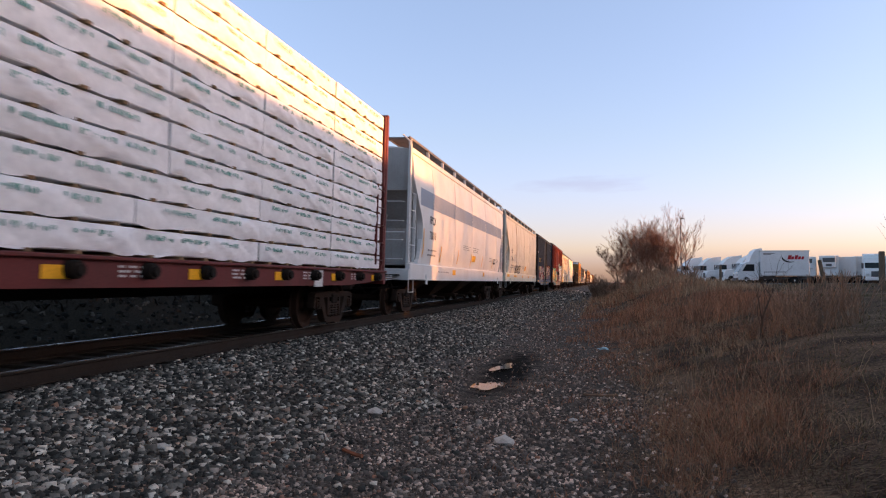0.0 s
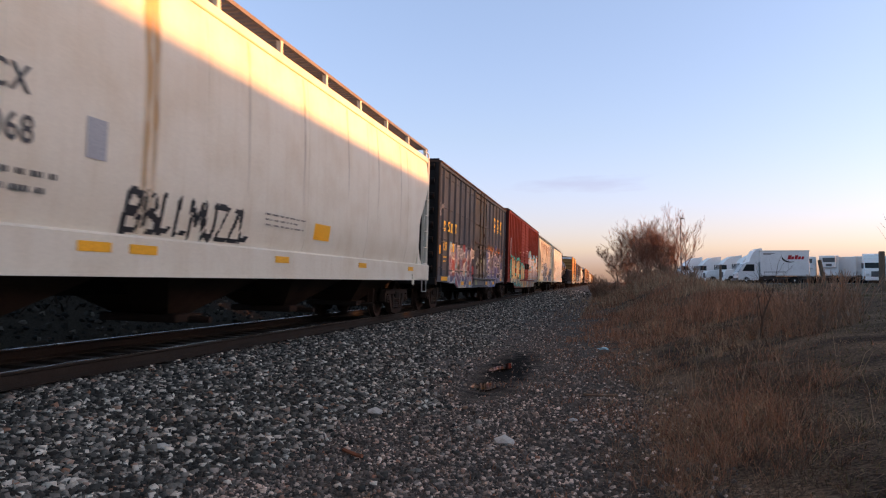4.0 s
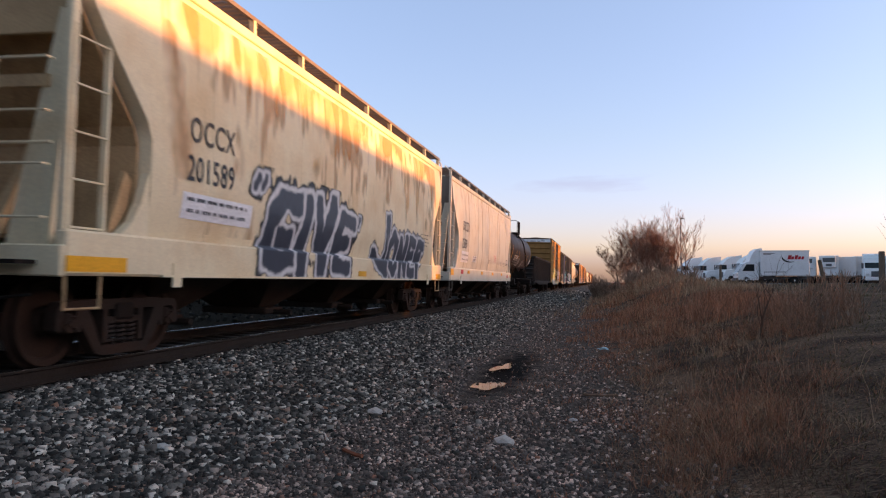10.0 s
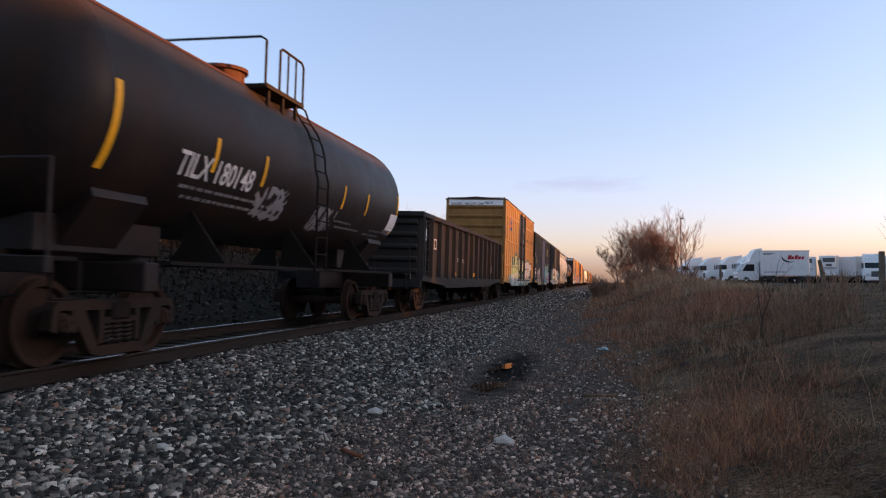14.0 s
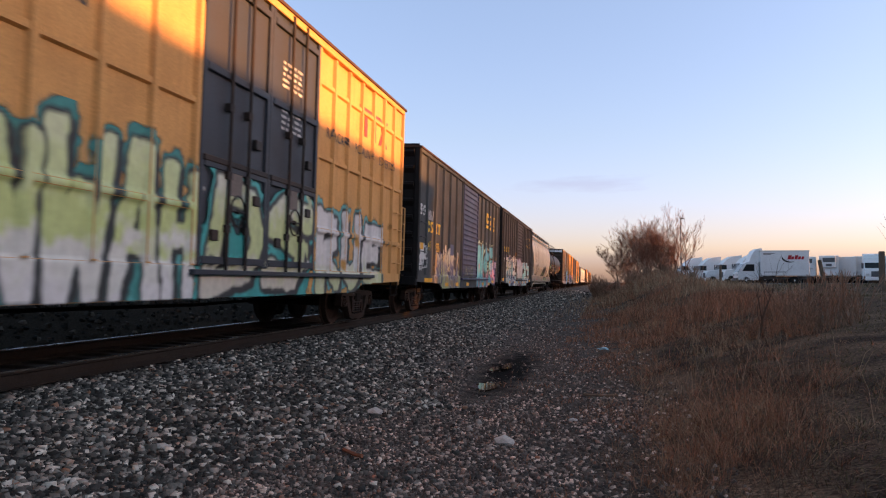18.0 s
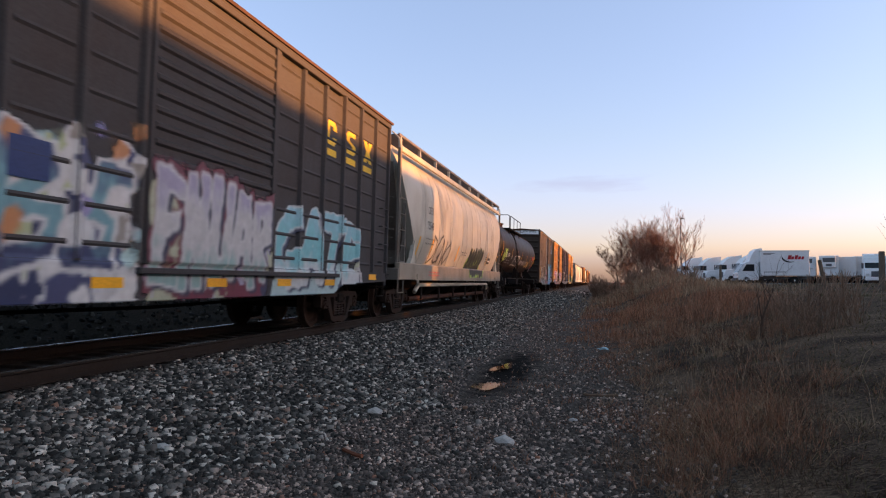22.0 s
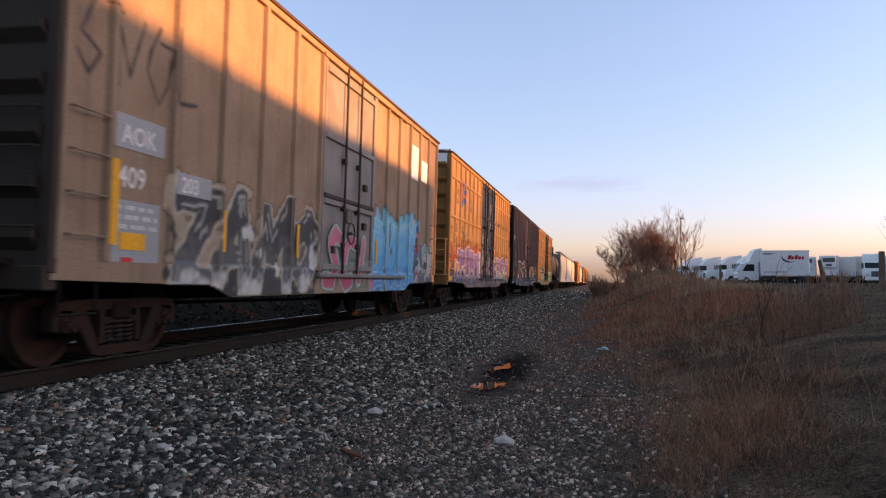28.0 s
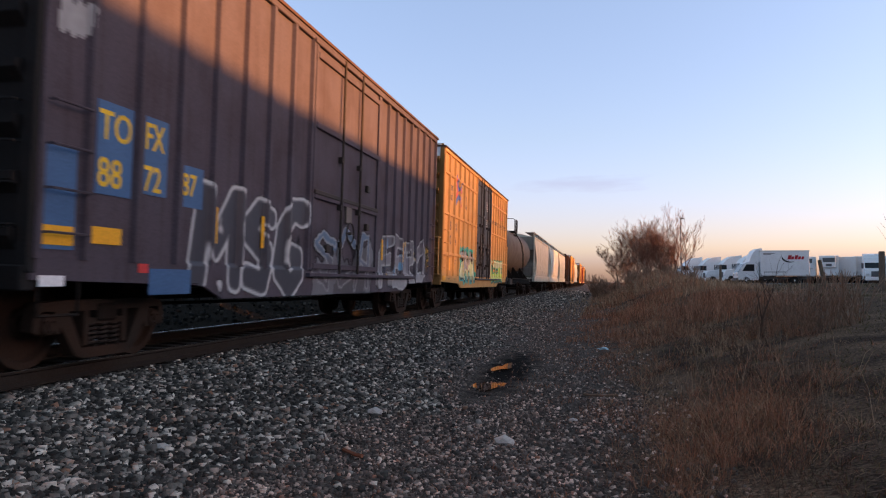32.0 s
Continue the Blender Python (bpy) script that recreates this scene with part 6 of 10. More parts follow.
def twig_tree(rnd, height, spread, levels, count, r0, lean=(0, 0), up=0.35, split=3, rmin=0.0):
    """Branches as tapered three-sided bars: returns the trunk's and the twigs' shapes."""
    trunk, crown = Shape(), Shape()

    def grow(p, d, length, r, level):
        n = 4 if level < 3 else 2
        pts = [p]
        q = p.copy()
        for k in range(n):
            d = (d + Vector((rnd.gauss(0, 0.13), rnd.gauss(0, 0.13), rnd.gauss(0.02, 0.08)))).normalized()
            q = q + d * (length / n)
            pts.append(q.copy())
        if level == levels and level > 2:
            pts, n = [pts[0], pts[-1]], 1
        sh = trunk if level == 0 else crown
        sides = 7 if level == 0 else 3
        # tapered bar
        base = len(sh.v)
        for i, c in enumerate(pts):
            rr = r * (1 - 0.65 * i / n)
            u = d.orthogonal().normalized(); w = d.cross(u)
            for k in range(sides):
                t = k * math.tau / sides
                sh.v.append(tuple(c + (u * math.cos(t) + w * math.sin(t)) * rr))
        for i in range(n):
            for k in range(sides):
                sh.f.append((base + i * sides + k, base + i * sides + (k + 1) % sides, base + (i + 1) * sides + (k + 1) % sides, base + (i + 1) * sides + k))
        if level < levels:
            for k in range(count if level == 0 else split):
                t = rnd.uniform(0.25, 1.0)
                i = min(int(t * n), n - 1)
                c = pts[i].lerp(pts[i + 1], t * n - i)
                side = Vector((rnd.gauss(0, 1), rnd.gauss(0, 1), 0)).normalized()
                nd = (d * (1 - spread) + side * spread + Vector((0, 0, up))).normalized()
                grow(c, nd, length * rnd.uniform(0.42, 0.72), max(r * (1 - 0.6 * t) * 0.55, rmin), level + 1)
    grow(Vector((0, 0, -0.15)), Vector((*lean, 1)).normalized(), height * 0.62, r0, 0)
    return trunk, crown


def bare_tree(x, y, height, spread, seed, label, levels=4, count=9, r0=0.09, split=4, lean=(0, 0), up=0.35, rmin=0.009):
    rnd = random.Random(seed)
    t = thing("tree", label, "tree", "bare trees beyond the mound", at=Matrix.Translation((x, y, float(rise(x, y)))))
    trunk, crown = twig_tree(rnd, height, spread, levels, count, r0, lean, up, split, rmin)
    part("trunk", trunk, BARK, t)
    part("crown", crown, RED_TWIG, t, "leafless crown of fine twigs")
    return t


for _i, (_px, _h, _sp) in enumerate(((1.9, 6.0, 0.60), (2.6, 7.2, 0.56), (3.3, 7.5, 0.54), (4.1, 7.3, 0.56), (4.9, 7.2, 0.58), (5.6, 6.6, 0.60), (6.1, 5.4, 0.62))):
    bare_tree(_px, 76 + 2 * math.sin(_i * 2.1), _h * 0.80, _sp, 40 + _i, "leafless spreading tree with reddish-brown twigs in low sun", levels=4, count=20, r0=0.085, split=5)
for _i, (_px, _h) in enumerate(((7.5, 8.2), (8.1, 8.8), (8.7, 7.6))):
    bare_tree(_px - 0.35, 78 + _i, _h * 0.85, 0.34, 60 + _i, "slender leafless tree with upright limbs in low sun", levels=4, count=13, r0=0.08, split=3, up=0.15)


def shrub(x, y, height, n, seed, label="low leafless shrub of thin brown stems"):
    rnd = random.Random(seed)
    s = Shape()
    for k in range(n):
        a, tilt = rnd.uniform(0, math.tau), rnd.uniform(0.05, 0.6)
        p = Vector((rnd.gauss(0, 0.12), rnd.gauss(0, 0.12), -0.05))
        d = Vector((math.cos(a) * tilt, math.sin(a) * tilt, 1)).normalized()
        pts = [p]
        l = height * rnd.uniform(0.5, 1.05)
        for j in range(4):
            d = (d + Vector((rnd.gauss(0, 0.08), rnd.gauss(0, 0.08), 0.04))).normalized()
            pts.append(pts[-1] + d * l / 4)
        s.tube(pts, 0.002 + 0.00028 * y, 3)
        for j in (2, 3):
            e = (d + Vector((rnd.gauss(0, 0.5), rnd.gauss(0, 0.5), 0.1))).normalized()
            s.tube([pts[j], pts[j] + e * l * 0.3], 0.0015 + 0.0002 * y, 3)
    solid("shrub", s, TWIG, label, "shrub", "shrubs on the bank", at=Matrix.Translation((x, y, float(rise(x, y)))))


# tall leafless saplings beside the lot, added out of view to filter the low sun on the train
_rnd = random.Random(71)
_s = Shape()
for _k in range(10400):
    _u = _rnd.random()
    if _k < 8000:
        _x, _y = 33.0 + _rnd.uniform(-1.6, 1.6), 24.3 + 53.7 * _u ** 0.92
    else:
        _x, _y = 44.5 + _rnd.uniform(-1.6, 1.6), 84.0 + 37.0 * _u
    _p = Vector((_x, _y, float(rise(_x, _y)) - 0.1))
    _d = Vector((_rnd.gauss(0, 0.10), _rnd.gauss(0, 0.30), 1)).normalized()
    _h = 11.6 * _rnd.uniform(0.10, 1.0) ** 0.45
    _q = _p + _d * _h * 0.55
    _s.tube([_p, _q, _q + (_d + Vector((_rnd.gauss(0, 0.15), _rnd.gauss(0, 0.3), 0))).normalized() * _h * 0.45], 0.0085 if _k < 8000 else 0.016, 3)
# taller woods farther along the lot, also added unseen to dim the far cars
for _k in range(2600):
    _y = _rnd.uniform(118.0, 420.0)
    _x = 0.37 * _y + 3.0 + _rnd.uniform(0, 5.0)
    _h = ((_x + 4.8) * 0.09 + 4.5) * _rnd.uniform(0.15, 1.0) ** 0.5
    _s.tube([(_x, _y, 0.6), (_x + _rnd.gauss(0, 0.4), _y + _rnd.gauss(0, 0.6), 0.7 + _h)], 0.11, 3)
solid("thicket", _s, TWIG, "tall leafless saplings added unseen beside the truck lot to filter the sun", "brush", kind="stuff")
# woods beyond the track
for _i in range(9):
    bare_tree(-15.5 - 2.5 * math.sin(_i * 1.7), 44 + _i * 6.5, 5.0 + 0.5 * math.sin(_i * 2.9), 0.6, 80 + _i, "leafless tree beyond the track", levels=3, count=12, r0=0.1, split=4, rmin=0.012)
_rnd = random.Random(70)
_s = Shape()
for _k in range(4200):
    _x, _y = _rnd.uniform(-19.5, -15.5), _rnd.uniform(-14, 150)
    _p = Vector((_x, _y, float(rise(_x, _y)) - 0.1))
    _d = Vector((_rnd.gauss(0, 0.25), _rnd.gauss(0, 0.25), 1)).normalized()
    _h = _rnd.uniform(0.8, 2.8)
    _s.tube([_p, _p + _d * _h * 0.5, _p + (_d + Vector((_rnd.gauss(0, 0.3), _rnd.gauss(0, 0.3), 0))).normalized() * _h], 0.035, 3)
# brush stems coloured dark so that they look shaded behind the train
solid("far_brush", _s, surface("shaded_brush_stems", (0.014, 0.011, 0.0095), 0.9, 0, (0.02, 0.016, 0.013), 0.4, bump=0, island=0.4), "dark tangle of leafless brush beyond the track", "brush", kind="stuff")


# the thin sapling and its neighbours
_sap = thing("sapling", "thin leafless sapling rising above the weeds", "tree", at=Matrix.Translation((2.5, 12.8, float(rise(2.5, 12.8)))))
_tr, _cr = twig_tree(random.Random(3), 1.65, 0.55, 2, 9, 0.024, up=0.5, split=2)
part("trunk", _tr, DARK_WEED, _sap)
part("crown", _cr, DARK_WEED, _sap)
_rnd = random.Random(77)
for _k in range(12):
    _y = _rnd.uniform(12, 18)
    shrub(_rnd.uniform(0.19, 0.25) * _y, _y, _rnd.uniform(0.4, 0.75), 16, 200 + _k)
for _k in range(14):
    _y = _rnd.uniform(46, 60)
    shrub(3.3 + _rnd.gauss(0, 1.5), _y, _rnd.uniform(0.7, 1.4), 34, 300 + _k, "tangled leafless brush on the mound")

for _k in range(16):
    shrub(_rnd.uniform(-0.6, 6.2), _rnd.uniform(66, 73), _rnd.uniform(1.3, 2.3), 46, 400 + _k, "dense leafless brush at the foot of the trees")
# fan of thin stems beside the sapling
for _k in range(5):
    shrub(3.1 + 0.25 * _k, 12.4 + 0.3 * _k, 0.95, 26, 460 + _k, "fan of thin reddish stems beside the sapling")

# ---- puddles, mud and litter on the path ----
def patch(x, y, rx, ry, seed, lift, ripple=0.2):
    rs = np.random.RandomState(seed)
    ph = rs.uniform(0, 6.28, 4)
    s = Shape()
    n = 40
    ring = [(0, 0, 0)]
    for k in range(n):
        a = k * math.tau / n
        r = 1 + ripple * sum(math.sin((j + 2) * a + ph[j]) / (j + 1.5) for j in range(4))
        ring.append((rx * r * math.cos(a), ry * r * math.sin(a), 0))
    s.v = [(px, py, lift) for px, py, _ in ring]
    s.f = [(0, 1 + k, 1 + (k + 1) % n) for k in range(n)]
    return s


def water_material():
    m = bpy.data.materials.new("muddy_water")
    m.use_nodes = True
    b = m.node_tree.nodes["Principled BSDF"]
    b.inputs["Base Color"].default_value = (0.02, 0.016, 0.012, 1)
    b.inputs["Roughness"].default_value = 0.03
    b.inputs["IOR"].default_value = 1.33
    n, bp = m.node_tree.nodes.new("ShaderNodeTexNoise"), m.node_tree.nodes.new("ShaderNodeBump")
    n.inputs["Scale"].default_value = 5.0
    bp.inputs["Strength"].default_value, bp.inputs["Distance"].default_value = 0.04, 0.01
    m.node_tree.links.new(n.outputs[0], bp.inputs["Height"]); m.node_tree.links.new(bp.outputs[0], b.inputs["Normal"])
    return m


WATER = water_material()
solid("puddle", patch(0, 0, 0.17, 0.50, 5, 0.0, 0.5), WATER, "shallow muddy puddle that mirrors the train and sky", "puddle", "puddles", at=Matrix.Translation((-1.60, 10.55, float(rise(-1.6, 10.55)) + 0.022)))
solid("puddle", patch(0, 0, 0.14, 0.45, 9, 0.0, 0.55), WATER, "shallow muddy puddle that mirrors the train and sky", "puddle", "puddles", at=Matrix.Translation((-1.64, 12.6, float(rise(-1.64, 12.6)) + 0.022)))


def stick(x, y, length, r, rz, mat, label, seed=0):
    rnd = random.Random(seed)
    s = Shape(); s.smooth = True
    s.tube([(length * (k / 5 - 0.5), rnd.gauss(0, 0.012), rnd.gauss(0, 0.006)) for k in range(6)], r, 6)
    solid("stick", s, mat, label, "stick", at=pose(x, y, float(rise(x, y)) + r + 0.02, 0, 0, rz))


RED_WOOD = surface("weathered_red_wood", (0.24, 0.10, 0.06), 0.9, 0, (0.1, 0.05, 0.04), 0.4)
stick(-0.02, 9.4, 0.42, 0.018, 8, BARK, "short dark stick lying on the gravel", 1)
stick(-2.0, 5.85, 0.30, 0.017, -35, RED_WOOD, "reddish splinter of wood lying on the ballast", 2)
stick(-1.85, 9.2, 0.03, 0.016, 0, BARK, "small stub of wood in the mud", 3)
s_ = Shape()
for _k in range(7):
    _rr = random.Random(_k)
    s_.add([(_rr.gauss(0, 0.06), _rr.gauss(0, 0.12), 0.02 + _rr.random() * 0.06) for _ in range(4)], [(0, 1, 2), (1, 2, 3)])
solid("plastic_scrap", s_, surface("pale_blue_plastic", (0.25, 0.42, 0.46), 0.4, 0, (0.2, 0.3, 0.3), 0.2), "crumpled pale blue plastic scrap in the weeds", "litter", at=Matrix.Translation((0.0, 15.3, float(rise(0, 15.3)) + 0.04)))
for _k, (_x, _y, _s) in enumerate(((-0.86, 6.65, 0.09), (-2.35, 7.6, 0.085), (-3.3, 5.2, 0.06), (-0.3, 7.9, 0.05))):
    _v, _f = ico()
    _rs2 = np.random.RandomState(_k + 50)
    s_ = Shape().add([tuple(p) for p in _v * (1 + _rs2.uniform(-0.25, 0.25, (12, 1))) * np.array([1.25, 0.9, 0.55]) * _s], [tuple(int(i) for i in t) for t in _f])
    solid("stone", s_, surface("pale_limestone", (0.5, 0.47, 0.43), 0.85, 0, (0.25, 0.22, 0.2), 0.4, bump=0.4), "large pale stone lying on the gravel", "stone", "large stones", at=Matrix.Translation((_x, _y, float(rise(_x, _y)) + _s * 0.35)))

# ---- the truck lot ----
WHITE_V = surface("white_vehicle_paint", (0.78, 0.78, 0.78), 0.35, 0, (0.5, 0.48, 0.45), 0.2, bump=0.02)
GREY_V = surface("grey_trim", (0.12, 0.12, 0.125), 0.6, 0, BLACK_DIRT, 0.3)
TYRE = surface("tyre_rubber", (0.02, 0.02, 0.02), 0.85, 0, (0.06, 0.05, 0.045), 0.4)
GLASS_V = surface("dark_window_glass", (0.015, 0.018, 0.02), 0.08, 0, (0.03, 0.03, 0.03), 0.1, bump=0)
RED_V = surface("red_sign_film", (0.42, 0.015, 0.03), 0.4, 0, (0.4, 0.05, 0.05), 0.2, bump=0)
BLACK_V = surface("black_sign_film", (0.02, 0.02, 0.02), 0.4, 0, (0.05, 0.05, 0.05), 0.2, bump=0)
LAMP_V = surface("headlamp_lens", (0.6, 0.6, 0.58), 0.1, 0, (0.4, 0.4, 0.4), 0.2, bump=0)


def wheel_pair(v, x, y, dual=False, r=0.5):
    """Two wheels of an axle, along x of a vehicle that looks along -x."""
    for sy in (-1, 1):
        t = Shape(); t.smooth = True
        y0 = sy * y
        w = 0.52 if dual else 0.28
        t.lathe([(y0 - sy * w, 0.3), (y0 - sy * w, r - 0.04), (y0 - sy * (w - 0.04), r), (y0 - sy * 0.04, r), (y0, r - 0.04), (y0, 0.3)], "y", (x, 0, r), 22)
        wh = part("wheel", t, TYRE, v)
        h = Shape(); h.smooth = True
        h.lathe([(y0 - sy * 0.1, 0.3), (y0 - sy * 0.02, 0.28), (y0 - sy * 0.06, 0.1), (y0 + sy * 0.02, 0.08), (y0 + sy * 0.02, 0.0)], "y", (x, 0, r), 16)
        part("rim", h, WHITE_V, wh)


def truck_tractor(m, sleeper=True):
    v = thing("truck_tractor", "white long-haul truck tractor with a roof fairing, parked", "truck", "parked trucks", at=m)
    part("frame", Shape().box(-0.3, 6.2, -0.45, 0.45, 0.75, 1.05, 0.02), GREY_V, v)
    part("hood", Shape().prism([(-0.35, 0.55), (-0.45, 1.25), (-0.25, 1.75), (1.35, 2.0), (1.35, 0.55), (0.95, 0.6), (0.75, 1.05), (0.2, 1.05), (0.0, 0.6)], "y", -1.15, 1.15), WHITE_V, v)
    part("grille", Shape().box(-0.49, -0.40, -0.5, 0.5, 0.85, 1.55, 0.02), GREY_V, v)
    part("bumper", Shape().box(-0.62, -0.36, -1.2, 1.2, 0.35, 0.72, 0.05), WHITE_V, v)
    for sy in (-1, 1):
        part("headlight", Shape().box(-0.44, -0.3, *sorted((sy * 0.72, sy * 1.1)), 1.0, 1.3, 0.03), LAMP_V, v)
        part("mirror", Shape().box(1.35, 1.5, *sorted((sy * 1.3, sy * 1.5)), 1.95, 2.7, 0.03), GREY_V, v)
        part("fuel_tank", Shape().lathe([(2.5, 0.0), (2.5, 0.32), (4.0, 0.32), (4.0, 0.0)], "x", (0, sy * 0.95, 0.8), 16), LAMP_V, v)
        part("side_window", Shape().box(1.55, 2.35, *sorted((sy * 1.225, sy * 1.245)), 2.02, 2.65), GLASS_V, v)
        part("fairing", Shape().box(2.4, 4.6, *sorted((sy * 1.16, sy * 1.24)), 0.6, 1.3, 0.02), WHITE_V, v)
    part("cab", Shape().prism([(1.2, 0.9), (1.2, 1.95), (1.75, 2.75), (2.0, 2.85), (4.3, 2.9), (4.3, 0.9)], "y", -1.22, 1.22), WHITE_V, v)
    part("windscreen", Shape().prism([(1.235, 1.99), (1.71, 2.69), (1.69, 2.72), (1.20, 2.0)], "y", -1.08, 1.08), GLASS_V, v)
    part("roof_fairing", Shape().prism([(1.85, 2.80), (2.3, 3.35), (3.2, 3.85), (4.45, 4.0), (4.45, 2.85)], "y", -1.2, 1.2), WHITE_V, v)
    part("exhaust", Shape().tube([(4.45, 0.9, 1.0), (4.45, 0.9, 3.7)], 0.07, 10), LAMP_V, v)
    wheel_pair(v, 0.5, 1.2)
    wheel_pair(v, 4.9, 1.2, True)
    wheel_pair(v, 6.0, 1.2, True)
    return v


def semi_trailer(m, reefer=False):
    v = thing("semi_trailer", "white refrigerated semi-trailer with its dark cooling unit" if reefer else "plain white box semi-trailer, parked", "trailer", "parked trailers", at=m)
    part("box", Shape().box(0, 14.6, -1.29, 1.29, 1.22, 4.08, 0.05), WHITE_V, v)
    part("lower_rail", Shape().box(-0.01, 14.61, -1.31, 1.31, 1.12, 1.26, 0.01), LAMP_V, v)
    part("frame", Shape().box(0.4, 14.3, -0.5, 0.5, 0.9, 1.15), GREY_V, v)
    for sy in (-1, 1):
        part("landing_leg", Shape().box(2.3, 2.45, *sorted((sy * 0.75, sy * 0.9)), 0.0, 1.15), GREY_V, v)
    if reefer:
        c = part("cooling_unit", Shape().box(-0.42, -0.005, -0.95, 0.95, 2.3, 4.0, 0.06), WHITE_V, v)
        part("grille", Shape().box(-0.45, -0.42, -0.8, 0.8, 3.1, 3.75, 0.01), GREY_V, c)
        part("panel", Shape().box(-0.44, -0.42, -0.4, 0.4, 2.5, 2.85, 0.01), GREY_V, c)
    part("skirt", Shape().box(4.0, 10.5, -1.27, -1.23, 0.45, 1.12), WHITE_V, v)
    wheel_pair(v, 12.2, 1.24, True)
    wheel_pair(v, 13.4, 1.24, True)
    return v


def box_truck(m):
    v = thing("box_truck", "white rental box truck with a red name and black swoosh", "truck", "parked trucks", at=m)
    part("frame", Shape().box(-0.2, 7.2, -0.45, 0.45, 0.6, 0.9, 0.02), GREY_V, v)
    b = part("box", Shape().box(1.9, 7.05, -1.27, 1.27, 1.0, 3.75, 0.04), WHITE_V, v)
    part("corner_rail", Shape().box(1.86, 7.08, -1.285, 1.285, 3.66, 3.78, 0.02), LAMP_V, b)
    part("lower_rail", Shape().box(1.86, 7.08, -1.285, 1.285, 0.96, 1.1, 0.02), LAMP_V, b)
    # the name as plain slanted bars in its red, the swoosh in black
    s = Shape()
    for k, (w, h) in enumerate(((0.36, 0.46), (0.30, 0.32), (0.32, 0.46), (0.30, 0.32), (0.26, 0.32))):
        x0 = 4.75 + k * 0.36
        s.prism([(x0, 2.78), (x0 + w * 0.95, 2.78), (x0 + w * 0.95 + h * 0.25, 2.78 + h), (x0 + h * 0.25, 2.78 + h)], "y", -1.281, -1.272)
    part("sign_bar", s, RED_V, b, "red slanted sign bars")
    s = Shape()
    for k in range(12):
        t0, t1 = k / 12, (k + 1) / 12
        f = lambda t: (4.15 + 1.3 * t ** 1.6, 3.05 - 0.72 * math.sin(t * 1.75) + 0.18 * t)
        (a, z0), (c, z1) = f(t0), f(t1)
        w0, w1 = 0.12 * (1 - t0) + 0.03, 0.12 * (1 - t1) + 0.03
        s.prism([(a, z0 - w0), (c, z1 - w1), (c, z1 + w1), (a, z0 + w0)], "y", -1.281, -1.272)
    part("swoosh", s, BLACK_V, b, "black swoosh mark")
    for z, w in ((3.42, 1.2), (3.30, 0.8), (1.35, 2.4)):
        part("stencil_bar", Shape().box(2.2, 2.2 + w, -1.279, -1.27, z, z + 0.07), GREY_V, b)
    part("cab", Shape().prism([(-0.45, 0.5), (-0.5, 1.25), (0.25, 2.35), (0.5, 2.5), (1.75, 2.5), (1.75, 0.5)], "y", -1.05, 1.05), WHITE_V, v)
    part("windscreen", Shape().prism([(-0.42, 1.35), (0.24, 2.30), (0.21, 2.33), (-0.46, 1.37)], "y", -0.95, 0.95), GLASS_V, v)
    for sy in (-1, 1):
        part("side_window", Shape().prism([(0.0, 1.5), (0.45, 2.25), (1.3, 2.25), (1.3, 1.5)], "y", *sorted((sy * 1.052, sy * 1.066))), GLASS_V, v)
        part("headlight", Shape().box(-0.52, -0.4, *sorted((sy * 0.65, sy * 1.0)), 0.95, 1.2, 0.02), LAMP_V, v)
    part("bumper", Shape().box(-0.65, -0.42, -1.05, 1.05, 0.4, 0.75, 0.04), GREY_V, v)
    part("wind_deflector", Shape().prism([(0.75, 2.5), (1.0, 3.2), (1.35, 3.75), (1.75, 4.0), (2.15, 4.05), (2.15, 3.79), (1.89, 3.79), (1.89, 2.5)], "y", -1.0, 1.0), WHITE_V, v)
    wheel_pair(v, 0.4, 1.05, False, 0.45)
    wheel_pair(v, 5.5, 1.15, True, 0.45)
    return v


LOT = lambda x, y, rz=0: pose(x, y, float(rise(x, y)), 0, 0, rz)
box_truck(LOT(15.35, 89.6, 4))
for _x, _y, _r in ((10.4, 119, 8), (12.6, 116, 9), (14.8, 112, 7), (16.6, 108, 8)):
    truck_tractor(LOT(_x, _y, _r))
for _x, _y, _r, _f in ((30.4, 122, 75, True), (33.0, 120, 74, True), (36.0, 122, 74, False), (38.9, 124, 78, False), (42.2, 121, 70, True)):
    semi_trailer(LOT(_x, _y, _r), _f)
truck_tractor(LOT(35.0, 107, 76))
# four more trailers out of view, added to keep sun off the train's foot
for _k in range(4):
    semi_trailer(LOT(37.0, 26.5 + _k * 15.2, 90), False)
# low dark scrub behind the lot
_rs = np.random.RandomState(31)
_n = 9000
_x, _y = _rs.uniform(10, 95, _n), _rs.uniform(146, 156, _n)
blades("far_scrub", "low dark scrub behind the truck lot", _x, _y, _rs.uniform(0.6, 1.9, _n), np.full(_n, 0.16), _rs.uniform(0.05, 0.5, _n), DARK_WEED, _rs, "brush")

POST = surface("grey_weathered_post", (0.15, 0.115, 0.085), 0.9, 0, (0.06, 0.05, 0.04), 0.5, bump=0.5)
for _x, _y, _h, _l in ((8.7, 26.0, 1.25, 0), (10.4, 38.5, 1.30, -10), (9.03, 61.0, 1.45, 0)):
    s_ = Shape(); s_.smooth = True
    s_.lathe([(-0.3, 0.10), (_h * 0.5, 0.095), (_h - 0.02, 0.09), (_h, 0.07), (_h + 0.005, 0.0)], "z", (0, 0, 0), 12)
    solid("fence_post", s_, POST, "weathered round wooden post at the edge of the lot", "post", "posts along the lot", at=pose(_x, _y, float(rise(_x, _y)), 0, _l, 0))
